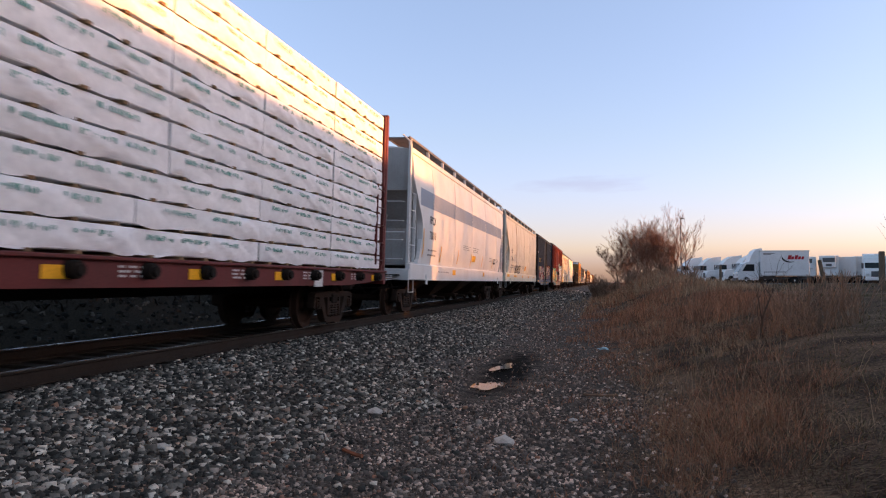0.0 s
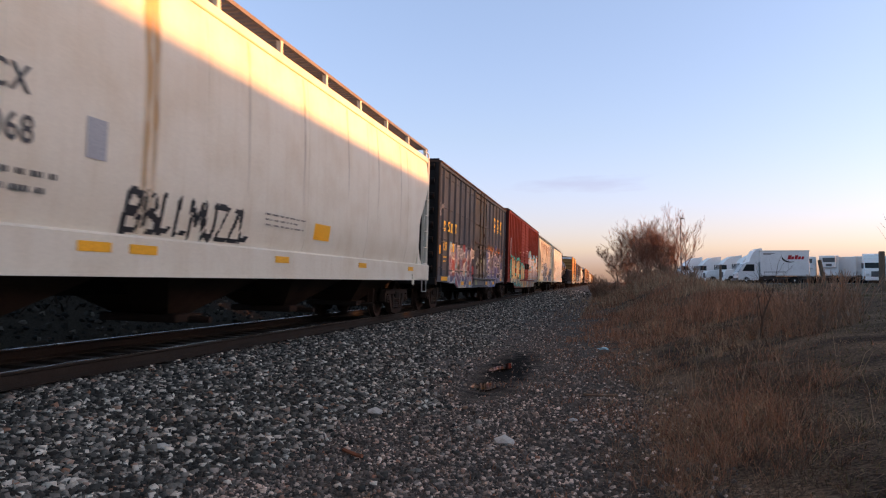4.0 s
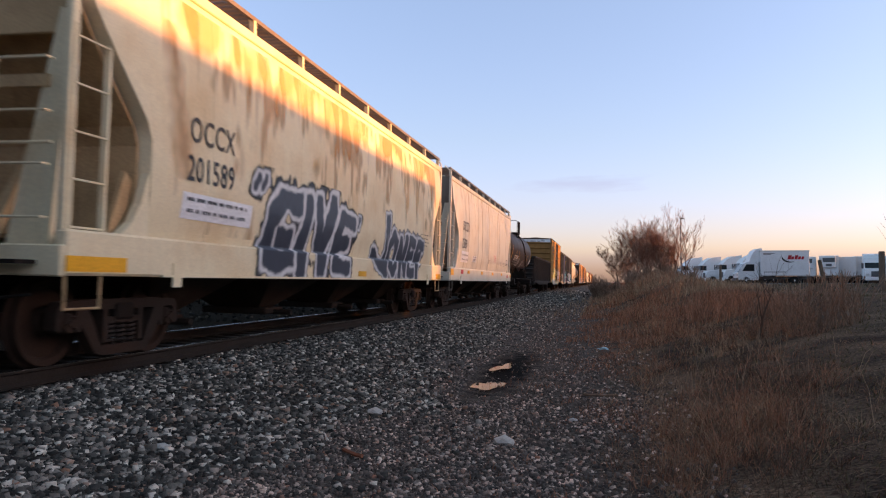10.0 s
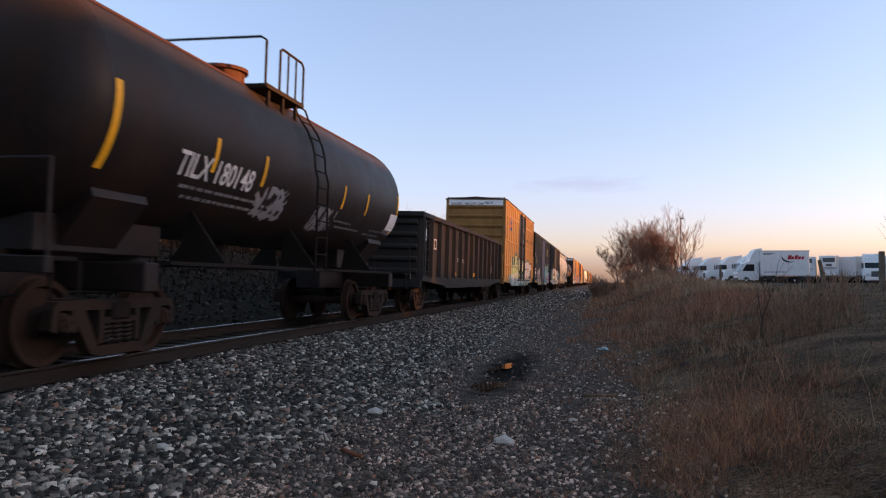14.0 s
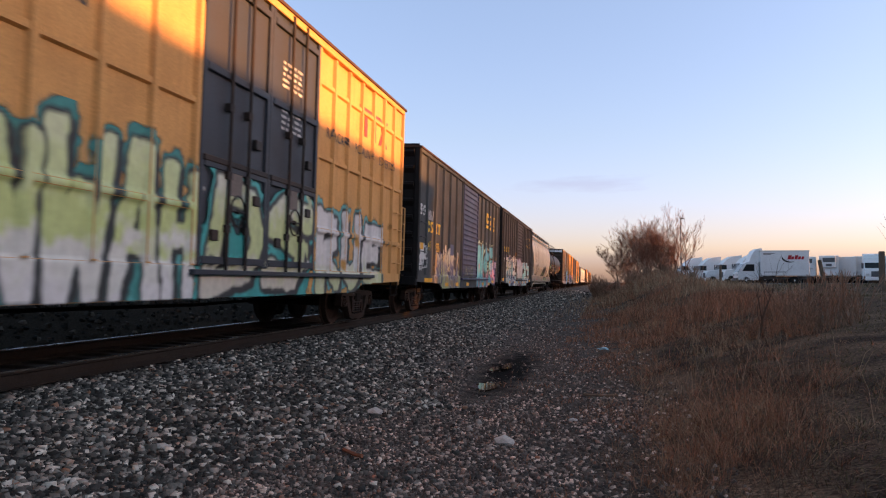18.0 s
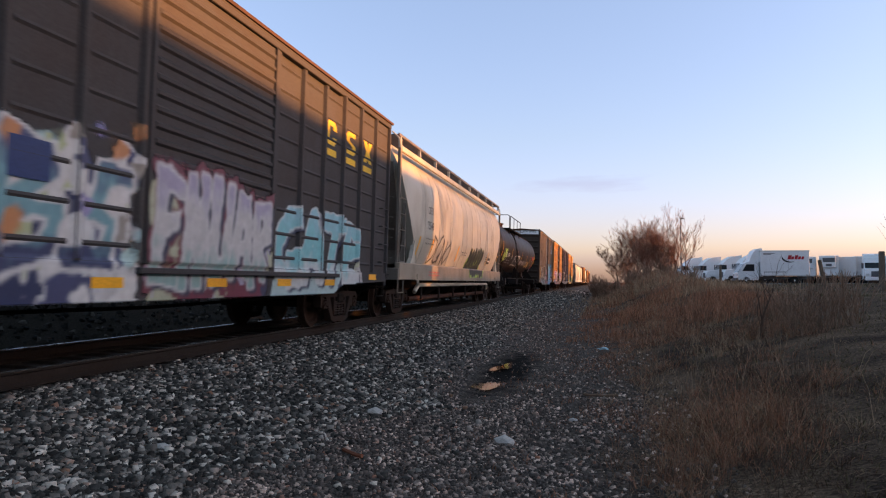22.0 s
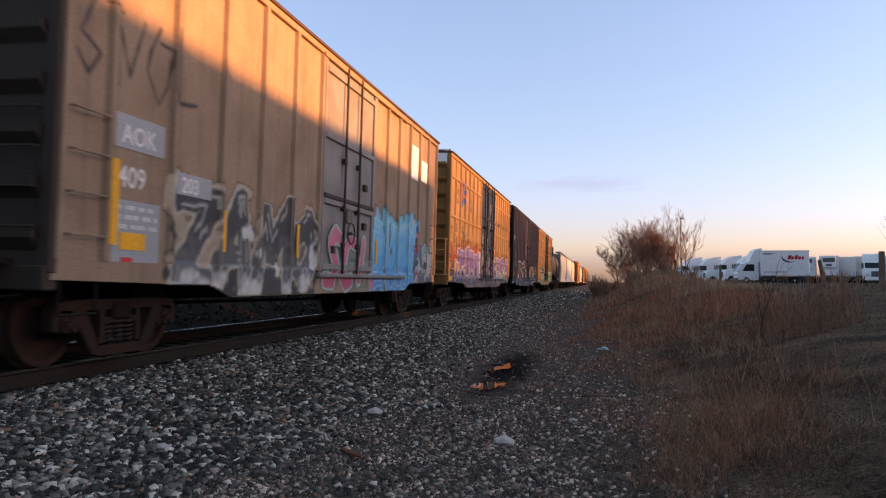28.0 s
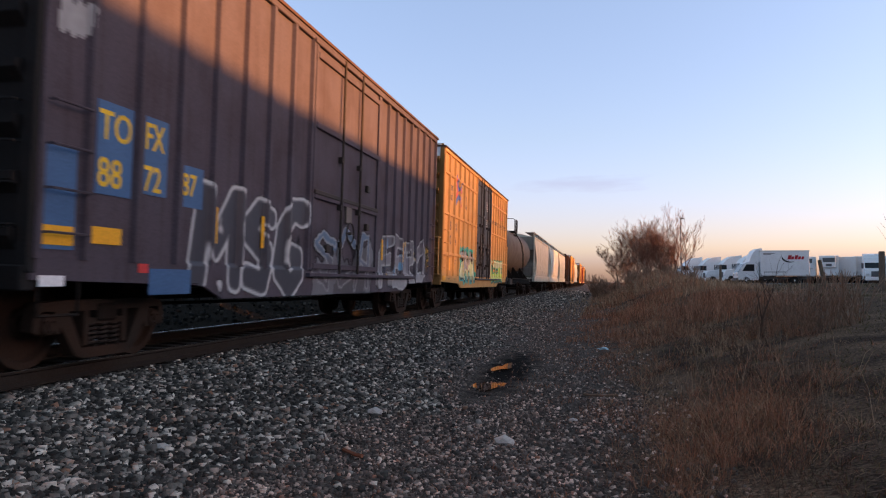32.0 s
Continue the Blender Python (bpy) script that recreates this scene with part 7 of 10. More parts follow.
lp = thing("street_lamp", "tall dark lot lamp on a slender pole", "street lamp", at=LOT(10.15, 101))
s_ = Shape(); s_.smooth = True; s_.lathe([(0, 0.09), (8.6, 0.05)], "z", (0, 0, 0), 10)
part("pole", s_, GREY_V, lp)
part("lamp_head", Shape().box(-0.1, 0.42, -0.12, 0.12, 8.5, 8.66, 0.04), GREY_V, lp)
# the paved lot
s_ = Shape()
_N = 24
for _i in range(_N):
    for _j in range(8):
        _xa, _xb, _ya, _yb = 12 + _i * 3, 15 + _i * 3, 70 + _j * 8, 78 + _j * 8
        s_.add([(_xx, _yy, float(rise(_xx, _yy)) + 0.03) for _xx, _yy in ((_xa, _ya), (_xb, _ya), (_xb, _yb), (_xa, _yb))], [(0, 1, 2, 3)])
solid("lot_pavement", s_, surface("grey_asphalt", (0.10, 0.10, 0.10), 0.9, 0, (0.05, 0.05, 0.05), 0.4, bump=0.4), "grey paved truck lot", "pavement", kind="structure")


# ---- the train ----
P = {
    "red": surface("dark_red_car_paint", (0.13, 0.028, 0.025), 0.6, 0, (0.05, 0.03, 0.025), 0.4, 0.3),
    "white": surface("clean_off_white_paint", (0.73, 0.72, 0.70), 0.45, 0, (0.55, 0.50, 0.43), 0.3, 0.05, bump=0.05, speck=-0.09),
    "stained": surface("rust_stained_off_white_paint", (0.68, 0.645, 0.535), 0.5, 0, (0.48, 0.38, 0.24), 0.3, 0.2, bump=0.05, speck=-0.09),
    "cream": surface("rust_blotched_cream_paint", (0.80, 0.685, 0.46), 0.55, 0, (0.62, 0.38, 0.15), 0.45, 0.12, scale=1.1, bump=0.05, speck=-0.06),
    "beige": surface("warm_grey_hopper_paint", (0.50, 0.47, 0.385), 0.5, 0, (0.33, 0.28, 0.20), 0.3, 0.12, bump=0.05, speck=-0.08),
    "band": surface("blue_grey_band_paint", (0.25, 0.29, 0.36), 0.5, 0, (0.2, 0.22, 0.25), 0.2, 0.1),
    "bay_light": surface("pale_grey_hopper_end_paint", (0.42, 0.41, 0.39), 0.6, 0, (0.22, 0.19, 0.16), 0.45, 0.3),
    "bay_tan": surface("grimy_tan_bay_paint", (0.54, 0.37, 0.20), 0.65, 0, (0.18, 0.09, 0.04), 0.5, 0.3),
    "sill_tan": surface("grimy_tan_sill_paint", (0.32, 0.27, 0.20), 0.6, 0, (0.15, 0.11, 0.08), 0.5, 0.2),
    # shade inside the open end bays is darkened into this grimy paint
    "bay": surface("shaded_grimy_hopper_end_paint", (0.21, 0.180, 0.148), 0.65, 0, (0.10, 0.08, 0.065), 0.5, 0.4),
    "blue_a": surface("faded_slate_blue_car_paint", (0.066, 0.080, 0.100), 0.68, 0, (0.050, 0.047, 0.046), 0.4, 0.35),
    "blue_b": surface("faded_charcoal_car_paint", (0.076, 0.082, 0.084), 0.68, 0, (0.055, 0.048, 0.040), 0.4, 0.35),
    "blue_c": surface("weathered_dark_grey_car_paint", (0.064, 0.062, 0.062), 0.68, 0, (0.060, 0.048, 0.042), 0.4, 0.35),
    "door_blue": surface("dark_blue_door_paint", (0.046, 0.056, 0.115), 0.5, 0, (0.07, 0.06, 0.06), 0.35, 0.25),
    "brick": surface("oxidised_red_car_paint", (0.175, 0.036, 0.025), 0.64, 0, (0.10, 0.022, 0.017), 0.35, 0.3),
    # soot plus the shade between the cars, both in this end colour
    "brick_end": surface("shaded_sooty_red_end_paint", (0.060, 0.017, 0.014), 0.7, 0, (0.025, 0.014, 0.012), 0.5, 0.3),
    "grey_sill": surface("bare_grey_sill_paint", (0.22, 0.21, 0.20), 0.6, 0, (0.12, 0.09, 0.07), 0.4, 0.2),
    "black": surface("sooty_black_tank_paint", (0.017, 0.012, 0.0105), 0.52, 0, (0.040, 0.022, 0.014), 0.5, 0.35),
    "rust_top": surface("rust_brown_top_paint", (0.075, 0.032, 0.019), 0.75, 0, (0.025, 0.016, 0.012), 0.85, 0.2),
    "grey_tank": surface("dusty_grey_tank_paint", (0.10, 0.095, 0.09), 0.65, 0, (0.05, 0.04, 0.035), 0.4, 0.3),
    "gondola": surface("dark_grey_gondola_paint", (0.037, 0.035, 0.033), 0.7, 0, (0.070, 0.043, 0.030), 0.35, 0.4),
    "yellow": surface("orange_yellow_car_paint", (0.60, 0.335, 0.125), 0.65, 0, (0.36, 0.19, 0.075), 0.35, 0.3),
    "brown": surface("grey_brown_car_paint", (0.31, 0.225, 0.155), 0.64, 0, (0.11, 0.075, 0.05), 0.4, 0.35),
    # far darker than the brown sides: end shade and soot in one colour
    "brown_end": surface("shaded_sooty_brown_end_paint", (0.060, 0.045, 0.035), 0.65, 0, (0.05, 0.035, 0.03), 0.4, 0.35),
    "plug_grey": surface("faded_grey_door_paint", (0.23, 0.22, 0.21), 0.6, 0, (0.13, 0.10, 0.08), 0.5, 0.35),
    "door_black": surface("black_door_paint", (0.036, 0.043, 0.054), 0.5, 0, (0.045, 0.04, 0.04), 0.4, 0.3),
    "navy": surface("faded_navy_car_paint", (0.082, 0.070, 0.086), 0.68, 0, (0.045, 0.03, 0.03), 0.4, 0.35),
    # ends near black, darker than the sides
    "end_black": surface("near_black_end_paint", (0.020, 0.019, 0.019), 0.65, 0, (0.04, 0.03, 0.026), 0.4, 0.3),
    "roof": surface("rusty_roof_sheet", (0.085, 0.050, 0.036), 0.75, 0.0, (0.04, 0.028, 0.022), 0.5),
    "patch_white": surface("white_stencil_patch", (0.82, 0.82, 0.83), 0.5, 0, (0.55, 0.53, 0.5), 0.25),
    "patch_grey": surface("pale_grey_stencil_patch", (0.34, 0.36, 0.38), 0.5, 0, (0.25, 0.24, 0.23), 0.3),
    "patch_blue": surface("blue_stencil_patch", (0.055, 0.13, 0.27), 0.5, 0, (0.04, 0.07, 0.13), 0.3),
    "plate_blue": surface("dark_blue_plate", (0.03, 0.05, 0.14), 0.4, 0, (0.06, 0.06, 0.09), 0.3),
    "logo_red": surface("red_logo_paint", (0.62, 0.05, 0.05), 0.5, 0, (0.35, 0.08, 0.04), 0.3),
    # the shaded look of the end is mixed into this sooty yellow
    "yellow_end": surface("shaded_sooty_yellow_end_paint", (0.288, 0.155, 0.054), 0.65, 0, (0.14, 0.07, 0.03), 0.5, 0.3),
    "faded_black": surface("faded_black_lettering", (0.07, 0.063, 0.06), 0.6, 0, (0.3, 0.2, 0.1), 0.35),
}
WHT, YEL, BLK = MAT["letter_white"], MAT["letter_yellow"], MAT["letter_black"]
C = dict(white=(0.72, 0.72, 0.70), black=(0.012, 0.012, 0.014), navy=(0.02, 0.03, 0.12), blue=(0.05, 0.12, 0.42), sky=(0.12, 0.45, 0.75), teal=(0.02, 0.42, 0.36), aqua=(0.2, 0.62, 0.66), mint=(0.4, 0.75, 0.6),
         red=(0.45, 0.02, 0.03), pink=(0.75, 0.28, 0.38), orange=(0.75, 0.25, 0.04), gold=(0.62, 0.42, 0.13), tan=(0.55, 0.38, 0.18), lime=(0.5, 0.75, 0.14), pale=(0.62, 0.72, 0.42), violet=(0.2, 0.09, 0.38), lilac=(0.45, 0.38, 0.6), green=(0.03, 0.3, 0.16), grey=(0.3, 0.3, 0.31), maroon=(0.22, 0.02, 0.04), brown=(0.25, 0.10, 0.04))


def mark_blocks(car, xs, ys, z0, z1, mat, w=0.32, under=False, name="emblem_block", kinds="bsxt"):
    """The road's mark as plain bars: a bracket, a stepped block, crossed bars, a capped bar."""
    h = z1 - z0
    for kind, y in zip(kinds, ys):
        x = float(max(xs(np.array(y + w * k), np.array((z0 + z1) / 2)) for k in (0.0, 0.25, 0.5, 0.75, 1.0)))
        s = Shape()

        def bar(*pts):
            s.prism([(y + a * w, z0 + b * h) for a, b in pts], "x", x - 0.002, x + 0.006)
        if kind == "b":
            bar((0.0, 0.22), (0.0, 0.78), (0.25, 1.0), (0.36, 0.80), (0.34, 0.24), (0.25, 0.0))
            bar((0.25, 1.0), (0.8, 1.0), (1.0, 0.80), (1.0, 0.64), (0.66, 0.64), (0.66, 0.80), (0.36, 0.80))
            bar((0.25, 0.0), (0.34, 0.24), (0.66, 0.22), (0.68, 0.34), (1.0, 0.34), (1.0, 0.2), (0.8, 0.0))
        elif kind == "s":
            bar((0.0, 0.58), (0.0, 0.84), (0.22, 1.0), (0.95, 1.0), (0.95, 0.80), (0.36, 0.80), (0.34, 0.62))
            bar((0.0, 0.58), (0.34, 0.62), (1.0, 0.42), (0.66, 0.36))
            bar((0.66, 0.36), (1.0, 0.42), (1.0, 0.16), (0.8, 0.0), (0.05, 0.0), (0.05, 0.20), (0.64, 0.20))
        elif kind == "x":
            bar((0.0, 1.0), (0.36, 1.0), (1.0, 0.0), (0.64, 0.0))
            s2 = [(0.64, 1.0), (1.0, 1.0), (0.36, 0.0), (0.0, 0.0)]
            s.prism([(y + a * w, z0 + b * h) for a, b in s2], "x", x - 0.002, x + 0.008)
        else:
            bar((0.0, 0.78), (0.0, 1.0), (1.0, 1.0), (1.0, 0.78))
            bar((0.33, 0.0), (0.33, 0.78), (0.67, 0.78), (0.67, 0.0))
        part(name, s, mat, car)
        if under:
            part(name, Shape().box(x - 0.002, x + 0.006, y, y + w, z0 - 0.2, z0 - 0.08), mat, car)


def road_blocks(car, skin):
    """Large yellow initials near the far end, each underlined."""
    mark_blocks(car, skin, (11.88, 12.98, 14.06), 3.42, 3.86, YEL, 0.56, True)


def word(car, skin, body, y, z, size, mat, wide=1.0, spacing=1.0):
    curved_letters(car, body, skin, y, z, size, mat, wide, spacing)


def label_plate(car, x, y, z, mat=None):
    plate(car, "placard_holder", x, y, y + 0.72, z, z + 0.36, P["plate_blue"], "dark blue plate")


# --- centre-beam flatcar and its load ---
lumber_car(16.7 - 22.3, 22.3, P["red"])
WRAP = surface("white_pack_wrap", (0.80, 0.80, 0.80), 0.34, 0, (0.66, 0.65, 0.65), 0.4, 0.0, scale=3.5, bump=0.4, fine=14.0, vary=0.06, speck=-0.08)
WOOD = surface("raw_board_ends", (0.22, 0.14, 0.08), 0.8, 0, (0.12, 0.08, 0.05), 0.4, vary=0.2)
GREEN = surface("green_printed_bars", (0.13, 0.34, 0.27), 0.5, 0, (0.55, 0.62, 0.60), 0.75, scale=6.0, bump=0)


def wrapped_pack(y0, y1, z0, z1, seed):
    """A pack of boards in printed wrap: bowed faces, folds, printed bars, bearers under it."""
    rnd = random.Random(seed)
    car_s0 = 16.7 - 22.3
    p = thing("board_pack", "pack of boards in white wrap with green printed bars", "lumber pack", "wrapped packs on the flatcar", at=ROOT(car_s0))
    CARS.append((p, car_s0))
    x1 = 1.44 + rnd.uniform(-0.015, 0.015)
    s = Shape()
    n, m = max(int((y1 - y0) / 0.07), 4), 6
    ph = [rnd.uniform(0, 6.28) for _ in range(6)]
    g = []
    for i in range(n + 1):
        for j in range(m + 1):
            y, z = y0 + (y1 - y0) * i / n, z0 + (z1 - z0) * j / m
            edge = min(i, n - i, j * 2, (m - j) * 2, 3) / 3
            f = 0.010 * math.sin(y * 5.3 + z * 9 + ph[0]) + 0.030 * abs(math.sin(y * 6.5 + z * 17 + ph[2])) ** 0.6 * (0.5 + 0.5 * math.sin(y * 1.7 + ph[3])) + 0.024 * abs(math.sin(y * 11 - z * 21 + ph[4])) ** 0.6 * (0.5 + 0.5 * math.sin(y * 2.3 + ph[5])) - 0.02
            z += (0.022 * math.sin(y * 3.1 + ph[1]) + 0.012 * math.sin(y * 9.0 + ph[0])) * (1 if j == 0 else 0.5 if j == 1 else 0)
            g.append((x1 - 0.012 * (1 - edge) + f * edge, y, z))
    idx = lambda i, j: i * (m + 1) + j
    s.add(g, [(idx(i, j), idx(i + 1, j), idx(i + 1, j + 1), idx(i, j + 1)) for i in range(n) for j in range(m)])
    s.smooth = True
    part("wrap_face", s, WRAP, p)
    part("wrap", Shape().box(0.14, x1 - 0.014, y0 + 0.004, y1 - 0.004, z0, z1, 0.012), WRAP, p)
    y = y0 + rnd.uniform(0.12, 0.5)
    while y < y1 - 0.5:
        w = rnd.uniform(0.45, 0.75)
        b = Shape()
        u = 0.0
        while u < w:
            l = rnd.uniform(0.012, 0.034)
            zz = z1 - 0.055 - 0.014 * u
            h = rnd.choice((0.040, 0.058, 0.062))
            b.box(x1 + 0.020, x1 + 0.024, y + u, y + u + l, zz - h, zz - rnd.choice((0.0, 0.0, 0.018)))
            u += l + rnd.uniform(0.014, 0.030) + (0.05 if rnd.random() < 0.12 else 0)
        tagged(part("printed_bar", b, GREEN, p), kind="stuff")
        y += w + rnd.uniform(0.15, 0.45)
    return p


_rows = [1.17 + 0.322 * k for k in range(11)]
_rnd = random.Random(9)
_k = 0
for _r, _z in enumerate(_rows):
    _joints = [0.25, 3.4, 6.6, 9.7 + (0.1 if _r > 1 else 0), 12.85 if _r < 2 else 13.45, 15.9, 18.9, 22.05]
    for _a, _b in zip(_joints, _joints[1:]):
        if _b < 8:
            continue
        _k += 1
        wrapped_pack(_a + 0.012, _b - 0.012, _z + 0.036, _z + 0.318, 900 + _k)
    _c = thing("bearer_row", "row of dark wooden bearers between the packs", "dunnage", "bearers between the packs", at=ROOT(16.7 - 22.3))
    CARS.append((_c, 16.7 - 22.3))
    for _y in np.arange(8.2, 22.0, 0.62):
        part("bearer", Shape().box(0.15, 1.45 + _rnd.uniform(-0.03, 0.03), _y - 0.045, _y + 0.045, _z - 0.002, _z + 0.034), WOOD, _c)

# --- two white hoppers ---
car, skin = hopper_car("off-white covered hopper with a blue-grey band and clean sill", 18.75, 18.7, P["white"], end_paint=P["bay_light"], eave=4.34, top=4.58, stripe=(3.02, 3.50, P["band"]))
curved_letters(car, "FPCX", skin, 2.12, 2.58, 0.33, BLK, 0.95, 1.1)
curved_letters(car, "70019", skin, 2.12, 2.14, 0.33, BLK, 0.95, 1.1)
fine_print(car, 1.56, 2.0, 1.80, (1.1,), BLK, 1, 0.1, 0.06)
fine_print(car, 1.54, 2.0, 1.66, (1.1,), BLK, 2, 0.1, 0.06)
for _y, _z in ((1.42, 2.4), (3.8, 2.0), (6.62, 2.0), (9.3, 1.98), (12.0, 1.98), (15.0, 1.95)):
    curved_plate(car, "reflector", skin, _y - 0.045, _y + 0.045, 1.52 if _z < 2.2 else 1.6, _z, MAT["yellow"], "yellow reflector strip")
curved_plate(car, "warning_panel", skin, 9.48, 10.25, 1.68, 1.92, MAT["yellow"], "yellow warning panel")
for _y, _w in ((7.55, 1.5), (9.6, 1.4), (13.9, 0.6), (16.0, 0.7)):
    fine_print(car, 1.565, _y, 2.2 if _y < 11 else 1.95, (_w, _w * 0.8, _w * 0.9), BLK, int(_y), 0.07, 0.03)
curved_plate(car, "test_panel", skin, 15.2, 15.75, 1.72, 1.96, BLK, "black stencil panel")
plate(car, "warning_panel", 1.562, 5.7, 6.2, 1.14, 1.31, MAT["yellow"])
plate(car, "warning_panel", 1.562, 12.2, 12.6, 1.14, 1.31, MAT["yellow"])
fine_print(car, 1.562, 3.4, 1.2, (1.6,), BLK, 8, 0.07, 0.035)
letters(car, "FPCX", on_end(-1.2, 0.262, 3.9), 0.2, BLK)

car, skin = hopper_car("off-white covered hopper with ochre rust runs and a black tag", 38.75, 18.4, P["stained"], end_paint=P["bay_light"], eave=4.34, top=4.58)
curved_letters(car, "FPCX", skin, 2.08, 2.52, 0.34, BLK, 0.95, 1.1)
curved_letters(car, "70068", skin, 2.1, 2.10, 0.34, BLK, 0.95, 1.1)
fine_print(car, 1.56, 1.95, 1.82, (1.3,), BLK, 3, 0.1, 0.06)
fine_print(car, 1.55, 1.95, 1.68, (1.2,), BLK, 4, 0.1, 0.06)
graffiti(car, skin, 4.3, 7.2, 1.40, 1.92, (C["black"],), C["black"], None, 31, 9, 0.004, 0.012, 0.02, label="thin black sprayed tag")
g = Paint(1.45, 17.0, 1.42, 4.3, 20, 0.03)
g.runs((0.58, 0.34, 0.10), (4.6, 4.75), 4.28, 3.1, 0.09, 0.7)
g.runs((0.46, 0.34, 0.18), (7.0, 9.0, 11.2, 13.2, 15.1), 4.28, 2.2, 0.05, 0.35)
g.finish(car, skin, "ochre rust runs", "rust_stain", 0.002)
reflectors(car, 1.562, 1.2, (0.55,), 0.9, 0.14)
reflectors(car, 1.562, 1.2, (3.6, 4.4, 8.0, 12.0, 16.0), 0.5, 0.1)
curved_plate(car, "warning_panel", skin, 9.55, 10.3, 1.64, 1.92, MAT["yellow"], "yellow warning panel")
fine_print(car, 1.565, 7.6, 1.9, (1.5, 1.2, 1.4), BLK, 5, 0.08, 0.03)
curved_plate(car, "stencil_frame", skin, 3.65, 3.95, 2.1, 2.5, P["patch_grey"])
letters(car, "FPCX", on_end(-1.2, 0.262, 3.9), 0.2, BLK)

# --- dark boxcar with a plug door ---
car, skin = box_car("faded slate-blue boxcar with a plug door and bright graffiti", 58.25, 15.85, 4.72, P["blue_a"], (6, 6), lead=0.64, door=(6.5, 9.45), door_style="plug", door_paint=P["blue_b"], beads=4, end_paint=P["end_black"], roof_paint=P["roof"])
mark_blocks(car, skin, (0.9, 1.32, 2.05, 2.46), 2.53, 2.85, YEL, 0.3)
word(car, skin, "138", 0.88, 1.92, 0.40, YEL, 0.9, 1.12)
word(car, skin, "131", 2.0, 1.92, 0.40, YEL, 0.9, 1.12)
road_blocks(car, skin)
plate(car, "reflector", 1.53, 0.18, 0.50, 1.78, 2.05, MAT["yellow"], "yellow reflector panel")
label_plate(car, 1.535, 4.42, 1.78)
reflectors(car, 1.552, 0.95, (0.6,), 0.95, 0.13)
reflectors(car, 1.552, 0.80, (4.0, 5.55, 9.7, 11.8), 0.5, 0.13)
reflectors(car, 1.552, 0.95, (14.3,), 0.5, 0.13)
fine_print(car, 1.525, 0.95, 1.68, (0.5,), YEL, 2, 0.1, 0.06); fine_print(car, 1.525, 0.95, 1.55, (0.45,), YEL, 3, 0.1, 0.06)
g = Paint(1.5, 6.45, 0.66, 2.3, 7)
g.mosaic(((0.30, 0.30, 0.31), (0.13, 0.13, 0.14), C["maroon"], C["navy"], (0.42, 0.36, 0.26), (0.03, 0.035, 0.05), C["maroon"], (0.05, 0.06, 0.12)), 46, (0.52, 0.52, 0.52), 0.04, 2.0)
g.text("OSCK", 1.9, 6.3, 0.72, 2.1, (C["navy"], (0.14, 0.02, 0.035), (0.2, 0.2, 0.21)), (0.6, 0.6, 0.6), 0.04, 0.12, shine=(0.5, 0.5, 0.5), loose=0.08)
g.splash(((0.2, 0.5, 0.54), C["black"], C["maroon"], C["navy"], (0.5, 0.48, 0.42)), 26, 0.04, 0.12)
g.finish(car, skin, "maroon, white and navy sprayed lettering")
g = Paint(9.48, 15.35, 0.68, 2.62, 8)
g.mist(C["orange"], 2.1, 2.55, 0.6)
g.mosaic((C["navy"], C["navy"], C["blue"], C["black"], C["grey"]), 40, None, 0.03, 2.12)
g.text("ESOSEK", 9.6, 14.6, 0.78, 2.20, ((0.02, 0.03, 0.10), (0.03, 0.05, 0.17), (0.035, 0.04, 0.09), (0.10, 0.10, 0.20)), (0.55, 0.55, 0.56), 0.028, 0.13, shadow=C["black"], shine=(0.18, 0.18, 0.32))
g.splash((C["black"], C["white"], C["blue"]), 16, 0.03, 0.09)
g.finish(car, skin, "blue and violet sprayed letters with white edges under an orange haze")
g = Paint(6.55, 9.45, 0.8, 2.4, 9)
g.mosaic(((0.05, 0.055, 0.06), (0.08, 0.08, 0.08), (0.24, 0.28, 0.13), (0.06, 0.06, 0.07)), 20, None, 0.03, 1.75)
g.text("SKS", 6.9, 9.2, 0.95, 2.0, ((0.06, 0.06, 0.07), (0.2, 0.22, 0.16)), (0.34, 0.36, 0.26), 0.022, 0.07)
g.splash((C["grey"], C["navy"], C["pale"]), 12, 0.02, 0.07)
g.finish(car, skin, "worn pale green and grey sprayed strokes")
graffiti(car, skin, 0.3, 1.0, 2.95, 3.4, (C["grey"],), C["grey"], None, 10, 3, 0.004, 0.012, 0.03, label="white sprayed tag")
fine_print(car, 1.53, 8.0, 3.1, (0.7, 0.6, 0.7), YEL, 4, 0.1, 0.05)
letters(car, "138131", on_end(0.35, -0.012, 4.25), 0.2, YEL)

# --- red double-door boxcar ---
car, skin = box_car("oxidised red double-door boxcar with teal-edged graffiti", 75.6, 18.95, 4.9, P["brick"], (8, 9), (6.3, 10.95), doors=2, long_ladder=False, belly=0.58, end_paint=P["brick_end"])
plate(car, "white_panel", 1.53, 0.86, 1.60, 2.38, 3.36, P["patch_grey"], "pale grey painted panel")
word(car, skin, "LRS", 0.94, 2.08, 0.30, WHT, 0.85); word(car, skin, "349", 0.95, 1.70, 0.30, WHT, 0.95)
fine_print(car, 1.525, 0.85, 1.5, (0.6,), WHT, 5, 0.1, 0.06); fine_print(car, 1.525, 0.85, 1.3, (0.55, 0.5), WHT, 6, 0.1, 0.06)
g = Paint(0.9, 6.3, 0.66, 2.75, 12)
